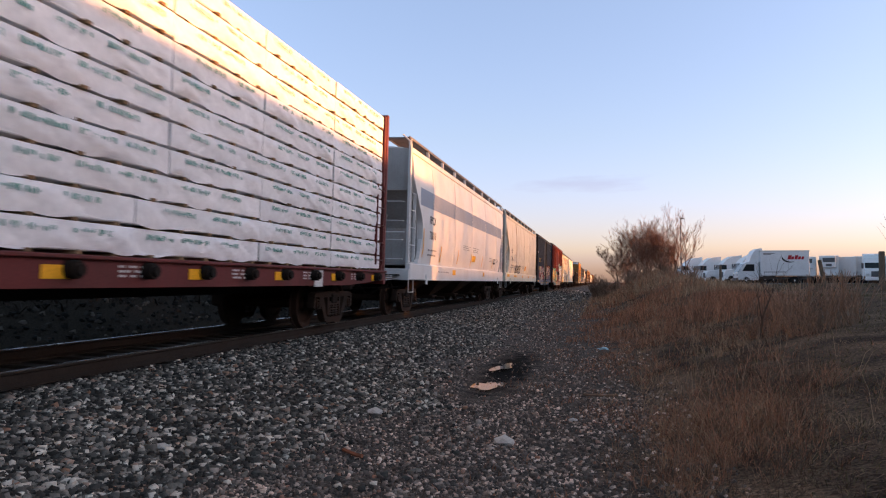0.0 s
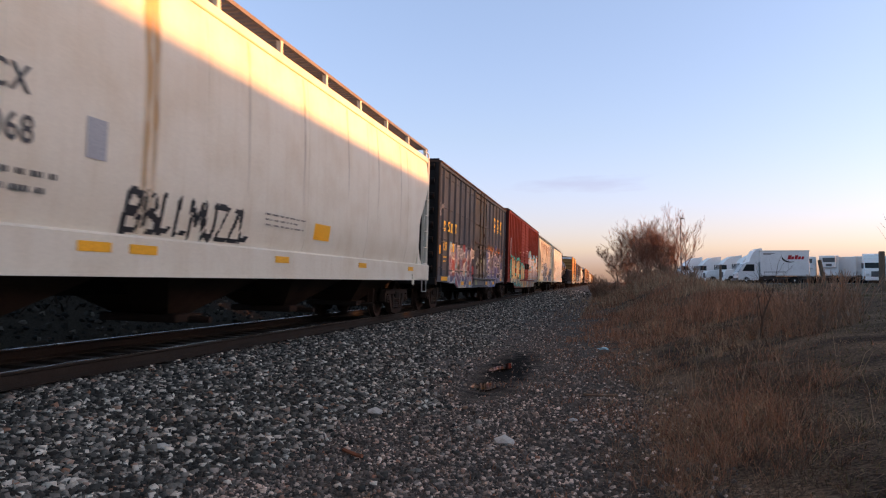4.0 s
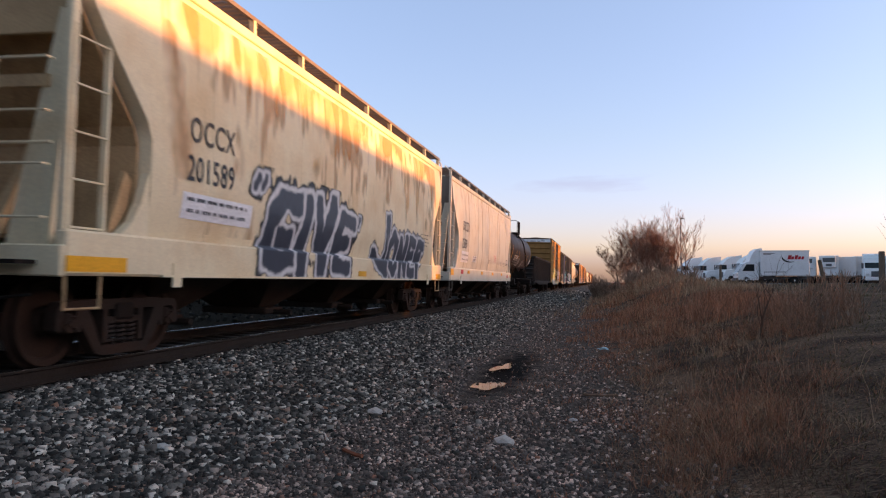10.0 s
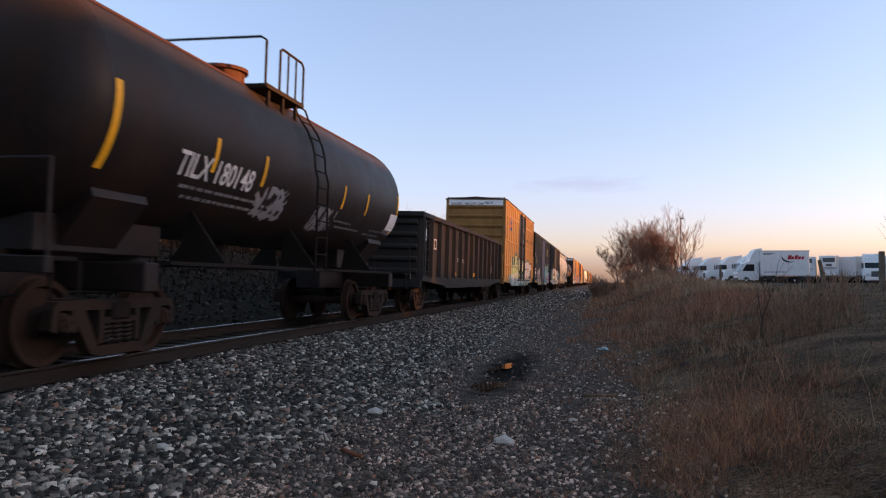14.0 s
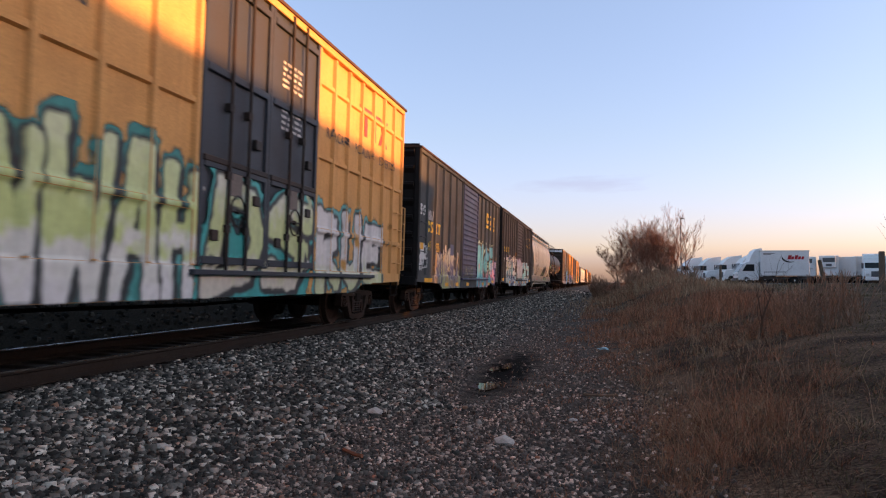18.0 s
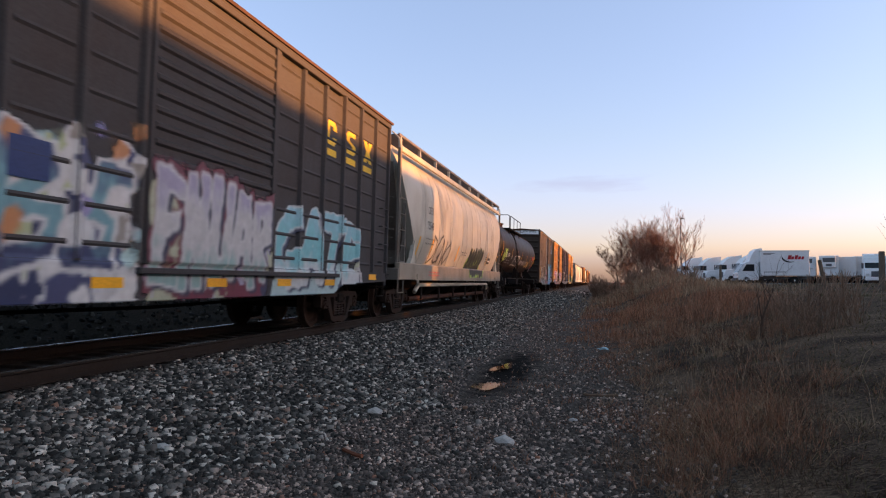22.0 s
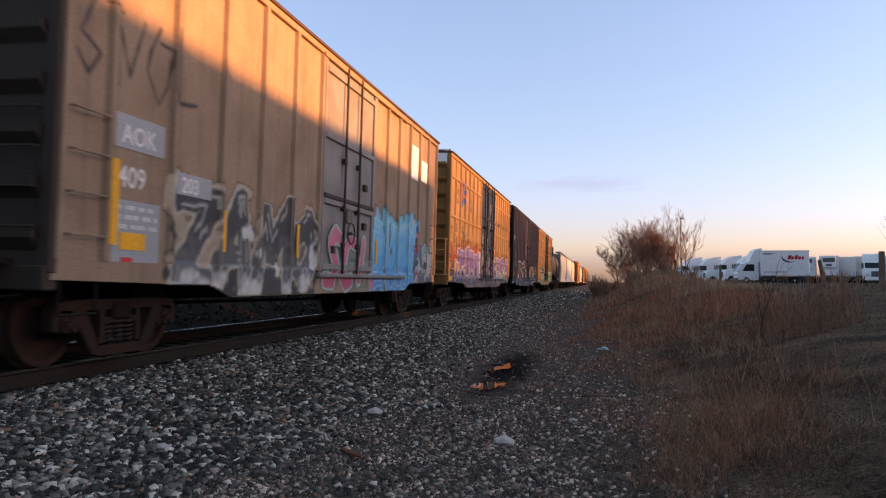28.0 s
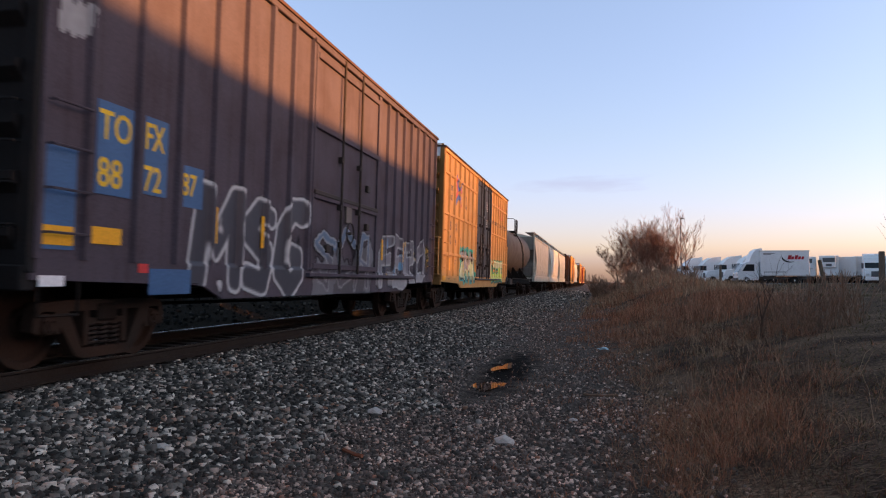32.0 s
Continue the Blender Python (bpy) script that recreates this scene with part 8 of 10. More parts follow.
g.text("BLYK", 1.55, 6.2, 0.80, 2.28, ((0.60, 0.46, 0.24), (0.58, 0.42, 0.18), (0.40, 0.27, 0.10)), C["black"], 0.05, 0.155, halo=C["teal"], rim=0.10, slant=0.05, shadow=C["black"], jag=0.22, dots=5, shine=(0.72, 0.62, 0.40))
g.splash(((0.65, 0.35, 0.12), (0.62, 0.5, 0.28)), 8, 0.03, 0.08)
g.finish(car, skin, "tan block letters sprayed with black shadows and a teal rim")
g = Paint(6.28, 8.5, 0.6, 2.5, 13)
g.text("KE", 6.3, 8.1, 0.72, 1.95, (C["tan"], C["gold"], (0.4, 0.3, 0.14)), C["black"], 0.04, 0.16, halo=C["teal"], rim=0.08, jag=0.12, slant=0.0)
g.finish(car, skin, "tan and teal sprayed shapes over the door ribs")
g = Paint(10.9, 18.9, 1.04, 3.1, 14)
g.mist((0.25, 0.55, 0.60), 1.6, 2.55, 0.75)
g.text("ZENO", 11.1, 18.5, 1.10, 2.58, ((0.30, 0.32, 0.36), (0.38, 0.40, 0.44), (0.70, 0.70, 0.68), (0.74, 0.74, 0.70)), (0.55, 0.27, 0.03), 0.075, 0.24, halo=(0.20, 0.50, 0.60), rim=0.12, slant=0.16, jag=0.3, dots=80, shine=(0.50, 0.22, 0.04), square=3.0, loose=0.08, shadow=(0.20, 0.36, 0.36))
g.mist((0.30, 0.32, 0.36), 1.0, 1.55, 0.7)
g.splash(((0.60, 0.27, 0.03), (0.55, 0.20, 0.03), (0.25, 0.52, 0.40), (0.22, 0.55, 0.66)), 26, 0.04, 0.13)
g.finish(car, skin, "white and grey sprayed letters with ochre edges and pale blue dots")
g = Paint(7.0, 18.0, 0.585, 1.04, 16)
g.mosaic(((0.22, 0.22, 0.22), (0.55, 0.25, 0.04), (0.25, 0.25, 0.26), (0.3, 0.55, 0.5), (0.5, 0.36, 0.2), (0.2, 0.12, 0.08)), 40, (0.6, 0.3, 0.06), 0.04, 1.03)
g.finish(car, skin, "sprayed shapes along the sill")
for _y, _z in ((8.7, 1.74), (10.15, 1.76)):
    plate(car, "lock_box", 1.60, _y, _y + 0.55, _z, _z + 0.36, MAT["steel_dark"], thick=0.08)
fine_print(car, 1.60, 9.3, 2.9, (1.2, 0.9), WHT, 9, 0.14, 0.05)
fine_print(car, 1.60, 7.0, 2.75, (0.9,), WHT, 10, 0.14, 0.05)
part("sill_patch", Shape().box(1.553, 1.556, 11.0, 18.6, 0.93, 1.06), P["grey_sill"], car, "bare grey sill")
letters(car, "349", on_end(0.75, -0.012, 4.55), 0.22, WHT)
graffiti(car, skin, 18.3, 18.85, 2.35, 2.95, (C["white"],), C["white"], None, 15, 1, 0.02, 0.012, 0.02, label="white sprayed tag")

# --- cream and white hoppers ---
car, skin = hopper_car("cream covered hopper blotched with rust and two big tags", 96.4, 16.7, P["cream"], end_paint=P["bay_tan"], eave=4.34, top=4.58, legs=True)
curved_letters(car, "OCCX", skin, 2.05, 2.60, 0.44, P["faded_black"], 0.82, 1.1)
curved_letters(car, "201589", skin, 2.02, 2.13, 0.44, BLK, 0.82, 1.1)
curved_plate(car, "stencil_patch", skin, 1.95, 3.75, 1.66, 1.98, P["patch_white"], "white stencil patch")
fine_print(car, 1.575, 2.05, 1.88, (1.5,), BLK, 11, 0.1, 0.05); fine_print(car, 1.568, 2.05, 1.74, (1.5,), BLK, 12, 0.1, 0.05)
g = Paint(3.6, 8.75, 0.98, 2.62, 17)
for _a, _z in ((3.72, 1.98), (8.1, 1.7)):
    g.text("'", _a, _a + 0.55, _z, _z + 0.5, ((0.018, 0.026, 0.048), (0.03, 0.04, 0.06)), (0.70, 0.70, 0.70), 0.06, 0.055, halo=(0.02, 0.02, 0.024), rim=0.03, slant=0.2, loose=0.02)
g.text("GIVE", 4.15, 8.15, 1.02, 2.42, ((0.018, 0.026, 0.048), (0.045, 0.060, 0.085)), (0.70, 0.70, 0.70), 0.085, 0.17, halo=(0.02, 0.02, 0.024), rim=0.045, slant=0.20, jag=0.05, loose=0.03, widths=[1.15, 0.6, 1.0, 1.05])
g.finish(car, skin, "big dark blue letters sprayed with white edges")
g = Paint(8.8, 14.4, 0.98, 2.6, 21)
g.text("J", 9.9, 11.0, 1.02, 2.5, ((0.018, 0.026, 0.048), (0.045, 0.060, 0.085)), (0.68, 0.68, 0.68), 0.07, 0.17, halo=(0.22, 0.22, 0.23), rim=0.03, slant=0.0, loose=0.02)
g.text("ONEF", 10.7, 14.1, 1.0, 2.15, ((0.018, 0.026, 0.048), (0.035, 0.045, 0.07)), (0.68, 0.68, 0.68), 0.06, 0.13, halo=(0.22, 0.22, 0.23), rim=0.03, slant=0.14, loose=0.03)
g.finish(car, skin, "big dark blue letters sprayed with white edges")
g = Paint(1.45, 15.6, 1.5, 4.24, 18, 0.04)
g.blotches((0.72, 0.34, 0.06), 1.8, 1.2, 0.60, 0.42, 0.20 * np.clip((g.Z - 3.2) / 1.0, -1.3, 1))
g.blotches((0.62, 0.24, 0.035), 3.4, 1.4, 0.61, 0.40, 0.14 * np.clip((g.Z - 3.1) / 1.1, -1.3, 1))
g.coat(0.45 * np.clip(1 - np.abs(g.Y - 1.7 - 0.25 * (3.4 - g.Z) + 0.3 * g.wob) / 0.28, 0, 1) * (g.Z < 3.9) * (g.Z > 2.1), (0.56, 0.25, 0.06))
g.runs((0.46, 0.20, 0.045), [1.6 + 0.62 * _k for _k in range(22)], 4.2, 0.9, 0.05, 0.35)
g.finish(car, skin, "rust bleeding through the paint", "rust_stain", 0.002)
reflectors(car, 1.562, 1.0, (0.05,), 0.9, 0.15); reflectors(car, 1.562, 1.02, (4.6, 8.6, 12.0), 0.5, 0.11); reflectors(car, 1.562, 1.0, (15.9,), 0.6, 0.15)
fine_print(car, 1.562, 13.9, 2.2, (0.9, 0.8, 0.9, 0.7), BLK, 13, 0.1, 0.04)
car, skin = hopper_car("off-white covered hopper with thin rust runs", 114.5, 16.7, P["stained"], end_paint=P["bay"], eave=4.34, top=4.58, legs=True)
curved_letters(car, "OCCX", skin, 2.0, 2.76, 0.50, P["faded_black"], 0.85, 1.12)
curved_letters(car, "2339", skin, 1.95, 2.13, 0.50, BLK, 0.85, 1.12)
curved_plate(car, "stencil_patch", skin, 1.85, 3.25, 1.62, 2.02, P["patch_white"], "white stencil patch")
fine_print(car, 1.575, 1.95, 1.86, (1.15,), BLK, 14, 0.1, 0.06); fine_print(car, 1.568, 1.95, 1.70, (1.15,), BLK, 15, 0.1, 0.06)
curved_plate(car, "stencil_patch", skin, 4.2, 5.05, 1.68, 1.92, P["patch_white"])
fine_print(car, 1.572, 4.28, 1.85, (0.7, 0.7), BLK, 16, 0.1, 0.06)
g = Paint(1.45, 15.4, 1.42, 4.3, 19, 0.03)
g.runs((0.62, 0.35, 0.09), (3.25, 6.5, 8.4, 11.75), 4.28, 3.4, 0.06, 0.8)
g.runs((0.40, 0.37, 0.32), (2.0, 4.6, 5.2, 7.3, 7.8, 9.4, 10.3, 10.9, 13.0, 14.2), 4.0, 2.6, 0.05, 0.2)
g.runs((0.60, 0.36, 0.12), [1.8 + 0.55 * _k for _k in range(24)], 4.28, 0.7, 0.05, 0.35)
g.finish(car, skin, "thin rust runs", "rust_stain", 0.002)
reflectors(car, 1.562, 1.15, (0.05,), 0.45, 0.2); reflectors(car, 1.562, 1.22, (3.2, 6.4, 9.5, 12.6), 0.45, 0.12); reflectors(car, 1.562, 1.15, (16.2,), 0.42, 0.16)
plate(car, "emblem_panel", 1.562, 1.88, 2.32, 1.2, 1.35, P["logo_red"], "small red emblem panel"); plate(car, "emblem_panel", 1.562, 14.9, 15.3, 1.12, 1.27, P["logo_red"], "small red emblem panel")
fine_print(car, 1.562, 9.9, 2.1, (0.9, 0.8, 1.0, 0.7), P["logo_red"], 17, 0.09, 0.04)
curved_plate(car, "test_panel", skin, 14.4, 14.8, 1.75, 2.05, BLK, "black stencil panel")
for _y in (8.3, 12.0, 13.3, 15.2):
    fine_print(car, 1.562, _y, 1.85, (0.6, 0.5, 0.6), BLK, int(_y * 3), 0.07, 0.03)
letters(car, "2339", on_end(0.7, 0.262, 3.7), 0.24, BLK); letters(car, "CX", on_end(0.85, 0.262, 3.98), 0.24, BLK)


# --- short tank car, gondola ---
def dress_tank(car, skin, L, bars, heads=True):
    for y in bars:
        curved_plate(car, "reflector", skin, y - 0.045, y + 0.045, 2.36, 2.82, MAT["yellow"], "yellow reflector strip")
    for y in (1.1, L - 1.1):
        curved_plate(car, "reflector", skin, y - 0.06, y + 0.06, 2.1, 3.05, MAT["yellow"], "yellow reflector strip")
    s = Shape(); s.smooth = True
    n = 16
    for i in range(n):
        a0, a1 = radians(50) + radians(80) * i / n, radians(50) + radians(80) * (i + 1) / n
        r = 1.396
        s.add([(r * math.cos(a), y, 2.89 + r * math.sin(a)) for a in (a0, a1) for y in (1.2, L - 1.2)], [(0, 1, 3, 2)])
    part("rusty_crown", s, P["rust_top"], car, "rust-brown top of the shell")


def stencil_line(car, skin, y0, y1, z, h, seed):
    """A line of small stencilled words as broken bars."""
    rnd = random.Random(seed)
    s = Shape()
    y = y0
    while y < y1:
        w = rnd.uniform(0.06, 0.22)
        u = y
        while u < min(y + w, y1):
            zz = (z, z + h)
            xx = [float(skin(np.array(u), np.array(k))) + 0.004 for k in zz]
            g = rnd.uniform(0.018, 0.028)
            s.add([(xx[0], u, zz[0]), (xx[0], u + g, zz[0]), (xx[1], u + g, zz[1]), (xx[1], u, zz[1])], [(0, 1, 2, 3)])
            u += g + 0.016
        y += w + 0.06
    tagged(part("stencil_bar", s, P["patch_grey"], car), kind="stuff")


car, skin = tank_car("short black tank car with a rusty top and white lettering", 132.4, 13.3, P["black"], top_paint=P["rust_top"])
dress_tank(car, skin, 13.3, (3.24, 4.72, 8.31, 9.82))
curved_letters(car, "TILX", skin, 2.43, 2.24, 0.43, WHT, 0.88, 1.0); curved_letters(car, "180148", skin, 3.31, 2.24, 0.43, WHT, 0.88, 1.0)
for _k, (_y, _z, _w) in enumerate(((2.68, 2.10, 2.11), (2.85, 1.98, 2.15), (4.78, 2.07, 1.00), (4.88, 1.95, 1.02), (8.28, 2.10, 1.00), (8.51, 2.00, 1.46), (10.68, 2.07, 1.56), (10.39, 1.97, 1.13), (11.6, 2.12, 0.6))):
    stencil_line(car, skin, _y, _y + _w, _z, 0.040, _k)
curved_plate(car, "data_panel", skin, 11.7, 12.3, 2.17, 2.56, P["patch_white"], "white data panel")
graffiti(car, skin, 4.67, 5.88, 1.88, 2.41, (C["grey"],), C["grey"], None, 23, 5, 0.006, 0.014, 0.05, label="pale grey sprayed tag")
graffiti(car, skin, 7.12, 8.23, 1.83, 2.31, (C["grey"],), C["grey"], None, 24, 6, 0.004, 0.012, 0.03, label="thin white sprayed tag")
letters(car, "TILX", on_end(-0.8, 0.60, 3.4), 0.2, WHT); letters(car, "180148", on_end(-0.2, 0.60, 3.4), 0.2, WHT)
car, skin = gondola_car("dark grey open gondola with outside posts and white stencils", 146.7, 16.5, P["gondola"])
for _y in (0.9, 5.0, 9.1, 12.05, 15.3):
    plate(car, "reflector", skin(0, 0).item() + 0.001, _y, _y + 0.45, 1.12, 1.26, MAT["yellow"], "yellow reflector strip")
for _y, _z in ((13.9, 1.3), (1.6, 1.9)):
    _s = Shape(); _x = 1.452
    _s.box(_x, _x + 0.004, _y, _y + 0.6, _z + 0.27, _z + 0.31); _s.box(_x, _x + 0.004, _y, _y + 0.6, _z, _z + 0.04)
    for _u in (0, 0.28, 0.56):
        _s.box(_x, _x + 0.004, _y + _u, _y + _u + 0.04, _z + 0.04, _z + 0.27)
    part("stencil_frame", _s, WHT, car)
for _y, _z in ((12.9, 1.32), (11.0, 1.0), (12.1, 1.02), (5.6, 1.7), (6.6, 1.7)):
    fine_print(car, 1.452, _y, _z, (0.5, 0.4), WHT, int(_y * 7), 0.08, 0.035)
graffiti(car, skin, 0.5, 1.1, 1.9, 2.5, (C["white"],), C["white"], None, 26, 1, 0.05, 0.02, 0.04, label="white sprayed tag")
letters(car, "CIGX", on_end(-0.4, -0.012, 2.55), 0.16, WHT); letters(car, "802193", on_end(-0.3, -0.012, 2.05), 0.16, WHT)


# --- yellow high boxcars ---
def chevrons(car, skin, y, z):
    """The red and blue crossed mark of the pool's cars, as plain slanted bars painted over sheet and post."""
    g = Paint(y - 0.12, y + 1.45, z - 0.42, z + 0.95, 7, 0.022)
    red, blue = (0.62, 0.085, 0.075), (0.045, 0.12, 0.42)
    for a, b, c, d, m in ((0.28, 0.82, 0.68, 0.34, blue), (0.06, 0.76, 0.52, 0.28, red), (0.52, 0.28, 0.04, 0.02, red), (0.70, 0.18, 0.12, -0.16, blue),
                          (0.72, 0.40, 1.22, 0.64, blue), (0.76, 0.26, 1.28, 0.44, red), (0.80, 0.22, 1.18, -0.18, red), (0.72, 0.14, 1.04, -0.32, blue)):
        l = math.hypot(c - a, d - b)
        t = ((g.Y - y - a) * (c - a) + (g.Z - z - b) * (d - b)) / l
        n = np.abs((g.Y - y - a) * (d - b) - (g.Z - z - b) * (c - a)) / l
        g.coat(g.edge(np.maximum(n - 0.085, np.abs(t - l / 2) - l / 2)), m)
    g.finish(car, skin, "red and blue crossed emblem bars", "emblem")


def yellow_box(s0, number, seed, detail=True, spin=True, art=None):
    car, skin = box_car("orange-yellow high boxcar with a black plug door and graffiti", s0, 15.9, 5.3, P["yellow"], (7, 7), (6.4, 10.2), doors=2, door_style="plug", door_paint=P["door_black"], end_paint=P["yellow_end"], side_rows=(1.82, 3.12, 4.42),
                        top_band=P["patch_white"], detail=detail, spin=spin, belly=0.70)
    if not detail:
        return car, skin
    chevrons(car, skin, 1.99, 3.72)
    fb = P["faded_black"]
    word(car, skin, "next", 1.09, 3.94, 0.36, fb, 0.85); word(car, skin, "load", 1.09, 3.62, 0.36, fb, 0.85)
    word(car, skin, "any", 3.80, 3.88, 0.36, fb, 0.85); word(car, skin, "road", 3.77, 3.56, 0.36, fb, 0.85)
    word(car, skin, "FB", 1.06, 2.63, 0.42, fb, 0.95, 1.15); word(car, skin, "OX", 1.96, 2.63, 0.42, fb, 0.9, 1.1)
    for k in range(3):
        word(car, skin, number[2 * k:2 * k + 2], 1.06 + 0.905 * k, 2.16, 0.42, fb, 0.95, 1.1)
    for body, x in (("EXCESS", -1.3), ("HEIGHT", -0.6), ("CAR", 0.08)):
        letters(car, body, on_end(x, -0.036, 4.86), 0.17, fb)
    letters(car, "FBOX", on_end(0.45, -0.036, 4.92), 0.17, BLK)
    letters(car, number, on_end(0.45, -0.036, 4.84 - 0.10), 0.17, BLK)
    for k in range(5):
        fine_print(car, 1.56, 8.75, 4.28 - k * 0.09, (0.75,), WHT, seed + k, 0.09, 0.05)
        fine_print(car, 1.56, 8.75, 3.62 - k * 0.09, (0.75,), WHT, seed + 9 + k, 0.09, 0.05)
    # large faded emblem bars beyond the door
    x = skin(np.array(13.0), np.array(4.2)).item() + 0.008
    for a, b, c, d in ((12.55, 13.35, 4.42, 4.55), (12.9, 13.1, 3.95, 4.42), (13.35, 13.9, 4.42, 4.55), (13.5, 13.7, 3.95, 4.42)):
        part("emblem_bar", Shape().box(x - 0.003, x + 0.003, a, b, c, d), P["logo_red"], car)
    for a, b in ((14.0, 14.5), (14.5, 14.0)):
        part("emblem_bar", Shape().prism([(a - 0.09, 4.55), (a + 0.09, 4.55), (b + 0.09, 3.95), (b - 0.09, 3.95)], "x", x - 0.003, x + (0.003 if a < b else 0.005)), P["logo_red"], car)
    for body, y in (("RAILCAR", 10.75), ("POOLING", 12.35), ("EXPERTS", 14.0)):
        word(car, skin, body, y, 3.52, 0.27, fb, 0.95, 1.1)
    plate(car, "reflector", 1.558, 0.15, 0.6, 0.96, 1.1, MAT["yellow"])
    plate(car, "reflector", skin(np.array(1.0), np.array(1.5)).item() + 0.004, 0.98, 1.14, 1.28, 1.68, MAT["yellow"])
    plate(car, "placard_holder", skin(np.array(1.3), np.array(1.4)).item() + 0.004, 1.22, 1.46, 1.26, 1.46, P["sill_tan"], "tan placard holder")
    for y, z in ((2.0, 1.62), (2.0, 1.52), (1.9, 1.0), (0.95, 1.0)):
        fine_print(car, 1.53 if z > 1.2 else 1.558, y, z, (0.36,), fb, int(y * 9 + z * 40), 0.08, 0.035)
    # end cage with its ladder beside the corner
    s = Shape(); s.smooth = True
    s.tube([(1.0, -0.05, 1.15), (1.0, -0.3, 1.15), (1.0, -0.3, 2.3), (1.0, -0.05, 2.3)], 0.02)
    s.tube([(1.5, -0.05, 1.15), (1.5, -0.3, 1.15), (1.5, -0.3, 2.3), (1.5, -0.05, 2.3)], 0.02)
    for z in (1.15, 1.55, 1.95, 2.3):
        s.tube([(1.0, -0.3, z), (1.5, -0.3, z)], 0.014)
    part("end_ladder_frame", s, P["yellow"], car)
    s = Shape(); s.smooth = True
    s.tube([(1.56, 15.85, 1.2), (1.56, 16.2, 1.2), (1.56, 16.2, 2.75), (1.56, 15.85, 2.75)], 0.022)
    s.tube([(1.56, 15.95, 1.2), (1.56, 15.95, 2.75)], 0.02)
    for z in (1.55, 1.95, 2.35):
        s.tube([(1.56, 15.95, z), (1.56, 16.2, z)], 0.014)
    part("side_ladder_frame", s, P["yellow"], car)
    return car, skin


car, skin = yellow_box(164.6, "506844", 100)
g = Paint(2.35, 6.42, 0.66, 2.62, 31)
g.mosaic(((0.06, 0.36, 0.38), (0.10, 0.42, 0.40), (0.62, 0.33, 0.08)), 9, None, 0.03, 1.45)
g.text("NWAH", 3.0, 6.5, 0.70, 2.42, ((0.72, 0.73, 0.72), (0.70, 0.72, 0.66), (0.55, 0.66, 0.26), (0.58, 0.68, 0.34), (0.62, 0.70, 0.42)), (0.015, 0.02, 0.02), 0.045, 0.125, halo=(0.03, 0.24, 0.22), rim=0.06, slant=0.06, shadow=(0.015, 0.02, 0.02), loose=0.02)
g.finish(car, skin, "tall lime and white sprayed letters with teal edges")
g = Paint(6.4, 10.2, 0.68, 2.55, 33)
g.mosaic(((0.03, 0.32, 0.30), (0.02, 0.02, 0.02), (0.03, 0.25, 0.24)), 12, None, 0.03, 1.7)
g.text("DS", 6.5, 10.1, 0.74, 2.42, ((0.62, 0.60, 0.50), (0.52, 0.60, 0.28), (0.62, 0.66, 0.55)), (0.02, 0.02, 0.02), 0.07, 0.19, halo=(0.05, 0.40, 0.38), rim=0.07, shadow=(0.01, 0.01, 0.01), slant=0.1)
g.splash((C["black"], C["white"], (0.45, 0.5, 0.3)), 10, 0.03, 0.08)
g.finish(car, skin, "pale green and white letters sprayed over the door")
g = Paint(10.2, 15.0, 0.68, 2.45, 34)
g.text("RUE", 10.3, 14.3, 0.72, 2.25, ((0.55, 0.60, 0.34), (0.68, 0.68, 0.66), (0.66, 0.66, 0.66)), (0.02, 0.02, 0.02), 0.06, 0.18, halo=(0.10, 0.38, 0.38), rim=0.05, shadow=(0.01, 0.01, 0.01), slant=0.0, loose=0.03)
g.splash(((0.1, 0.38, 0.38), (0.6, 0.32, 0.08)), 6, 0.03, 0.08)
g.finish(car, skin, "white sprayed letters with black strokes")
graffiti(car, skin, 0.25, 0.7, 3.3, 3.95, (C["white"],), C["white"], None, 35, 2, 0.010, 0.014, 0.05, label="white sprayed tag")


# --- two dark boxcars with sliding doors ---
car, skin = box_car("faded charcoal boxcar with a dark blue sliding door", 182.3, 16.1, 4.72, P["blue_b"], (5, 6), (6.5, 9.7), lead=1.0, door_paint=P["door_blue"], end_paint=P["end_black"], roof_paint=P["roof"])
mark_blocks(car, skin, (1.2, 1.6, 2.2, 2.62), 2.35, 2.67, YEL, 0.3)
word(car, skin, "141", 1.16, 1.84, 0.38, YEL, 0.85, 1.12); word(car, skin, "933", 2.27, 1.82, 0.38, YEL, 0.82, 1.10)
road_blocks(car, skin)
label_plate(car, 1.535, 4.32, 1.79)
plate(car, "reflector", 1.53, 0.36, 0.72, 1.82, 2.0, MAT["yellow"], "yellow reflector panel")
plate(car, "reflector", 1.53, 15.1, 15.4, 1.75, 2.05, MAT["yellow"], "yellow reflector panel")
reflectors(car, 1.552, 0.9, (0.88,), 0.95, 0.12); reflectors(car, 1.552, 0.77, (3.75, 5.5, 7.6, 11.2, 12.9), 0.5, 0.12); reflectors(car, 1.552, 0.86, (14.0,), 0.6, 0.12)
g = Paint(2.0, 6.3, 0.66, 2.0, 41)
g.mosaic(((0.30, 0.23, 0.14), (0.02, 0.03, 0.10), (0.03, 0.04, 0.12), (0.30, 0.34, 0.15), (0.06, 0.06, 0.07), (0.04, 0.04, 0.10), (0.30, 0.20, 0.06)), 44, (0.34, 0.34, 0.30), 0.025, 1.62)
g.text("SMASN", 2.2, 6.0, 0.75, 1.8, ((0.32, 0.22, 0.10), (0.04, 0.05, 0.14), (0.4, 0.38, 0.3)), (0.55, 0.55, 0.5), 0.022, 0.10, loose=0.08)
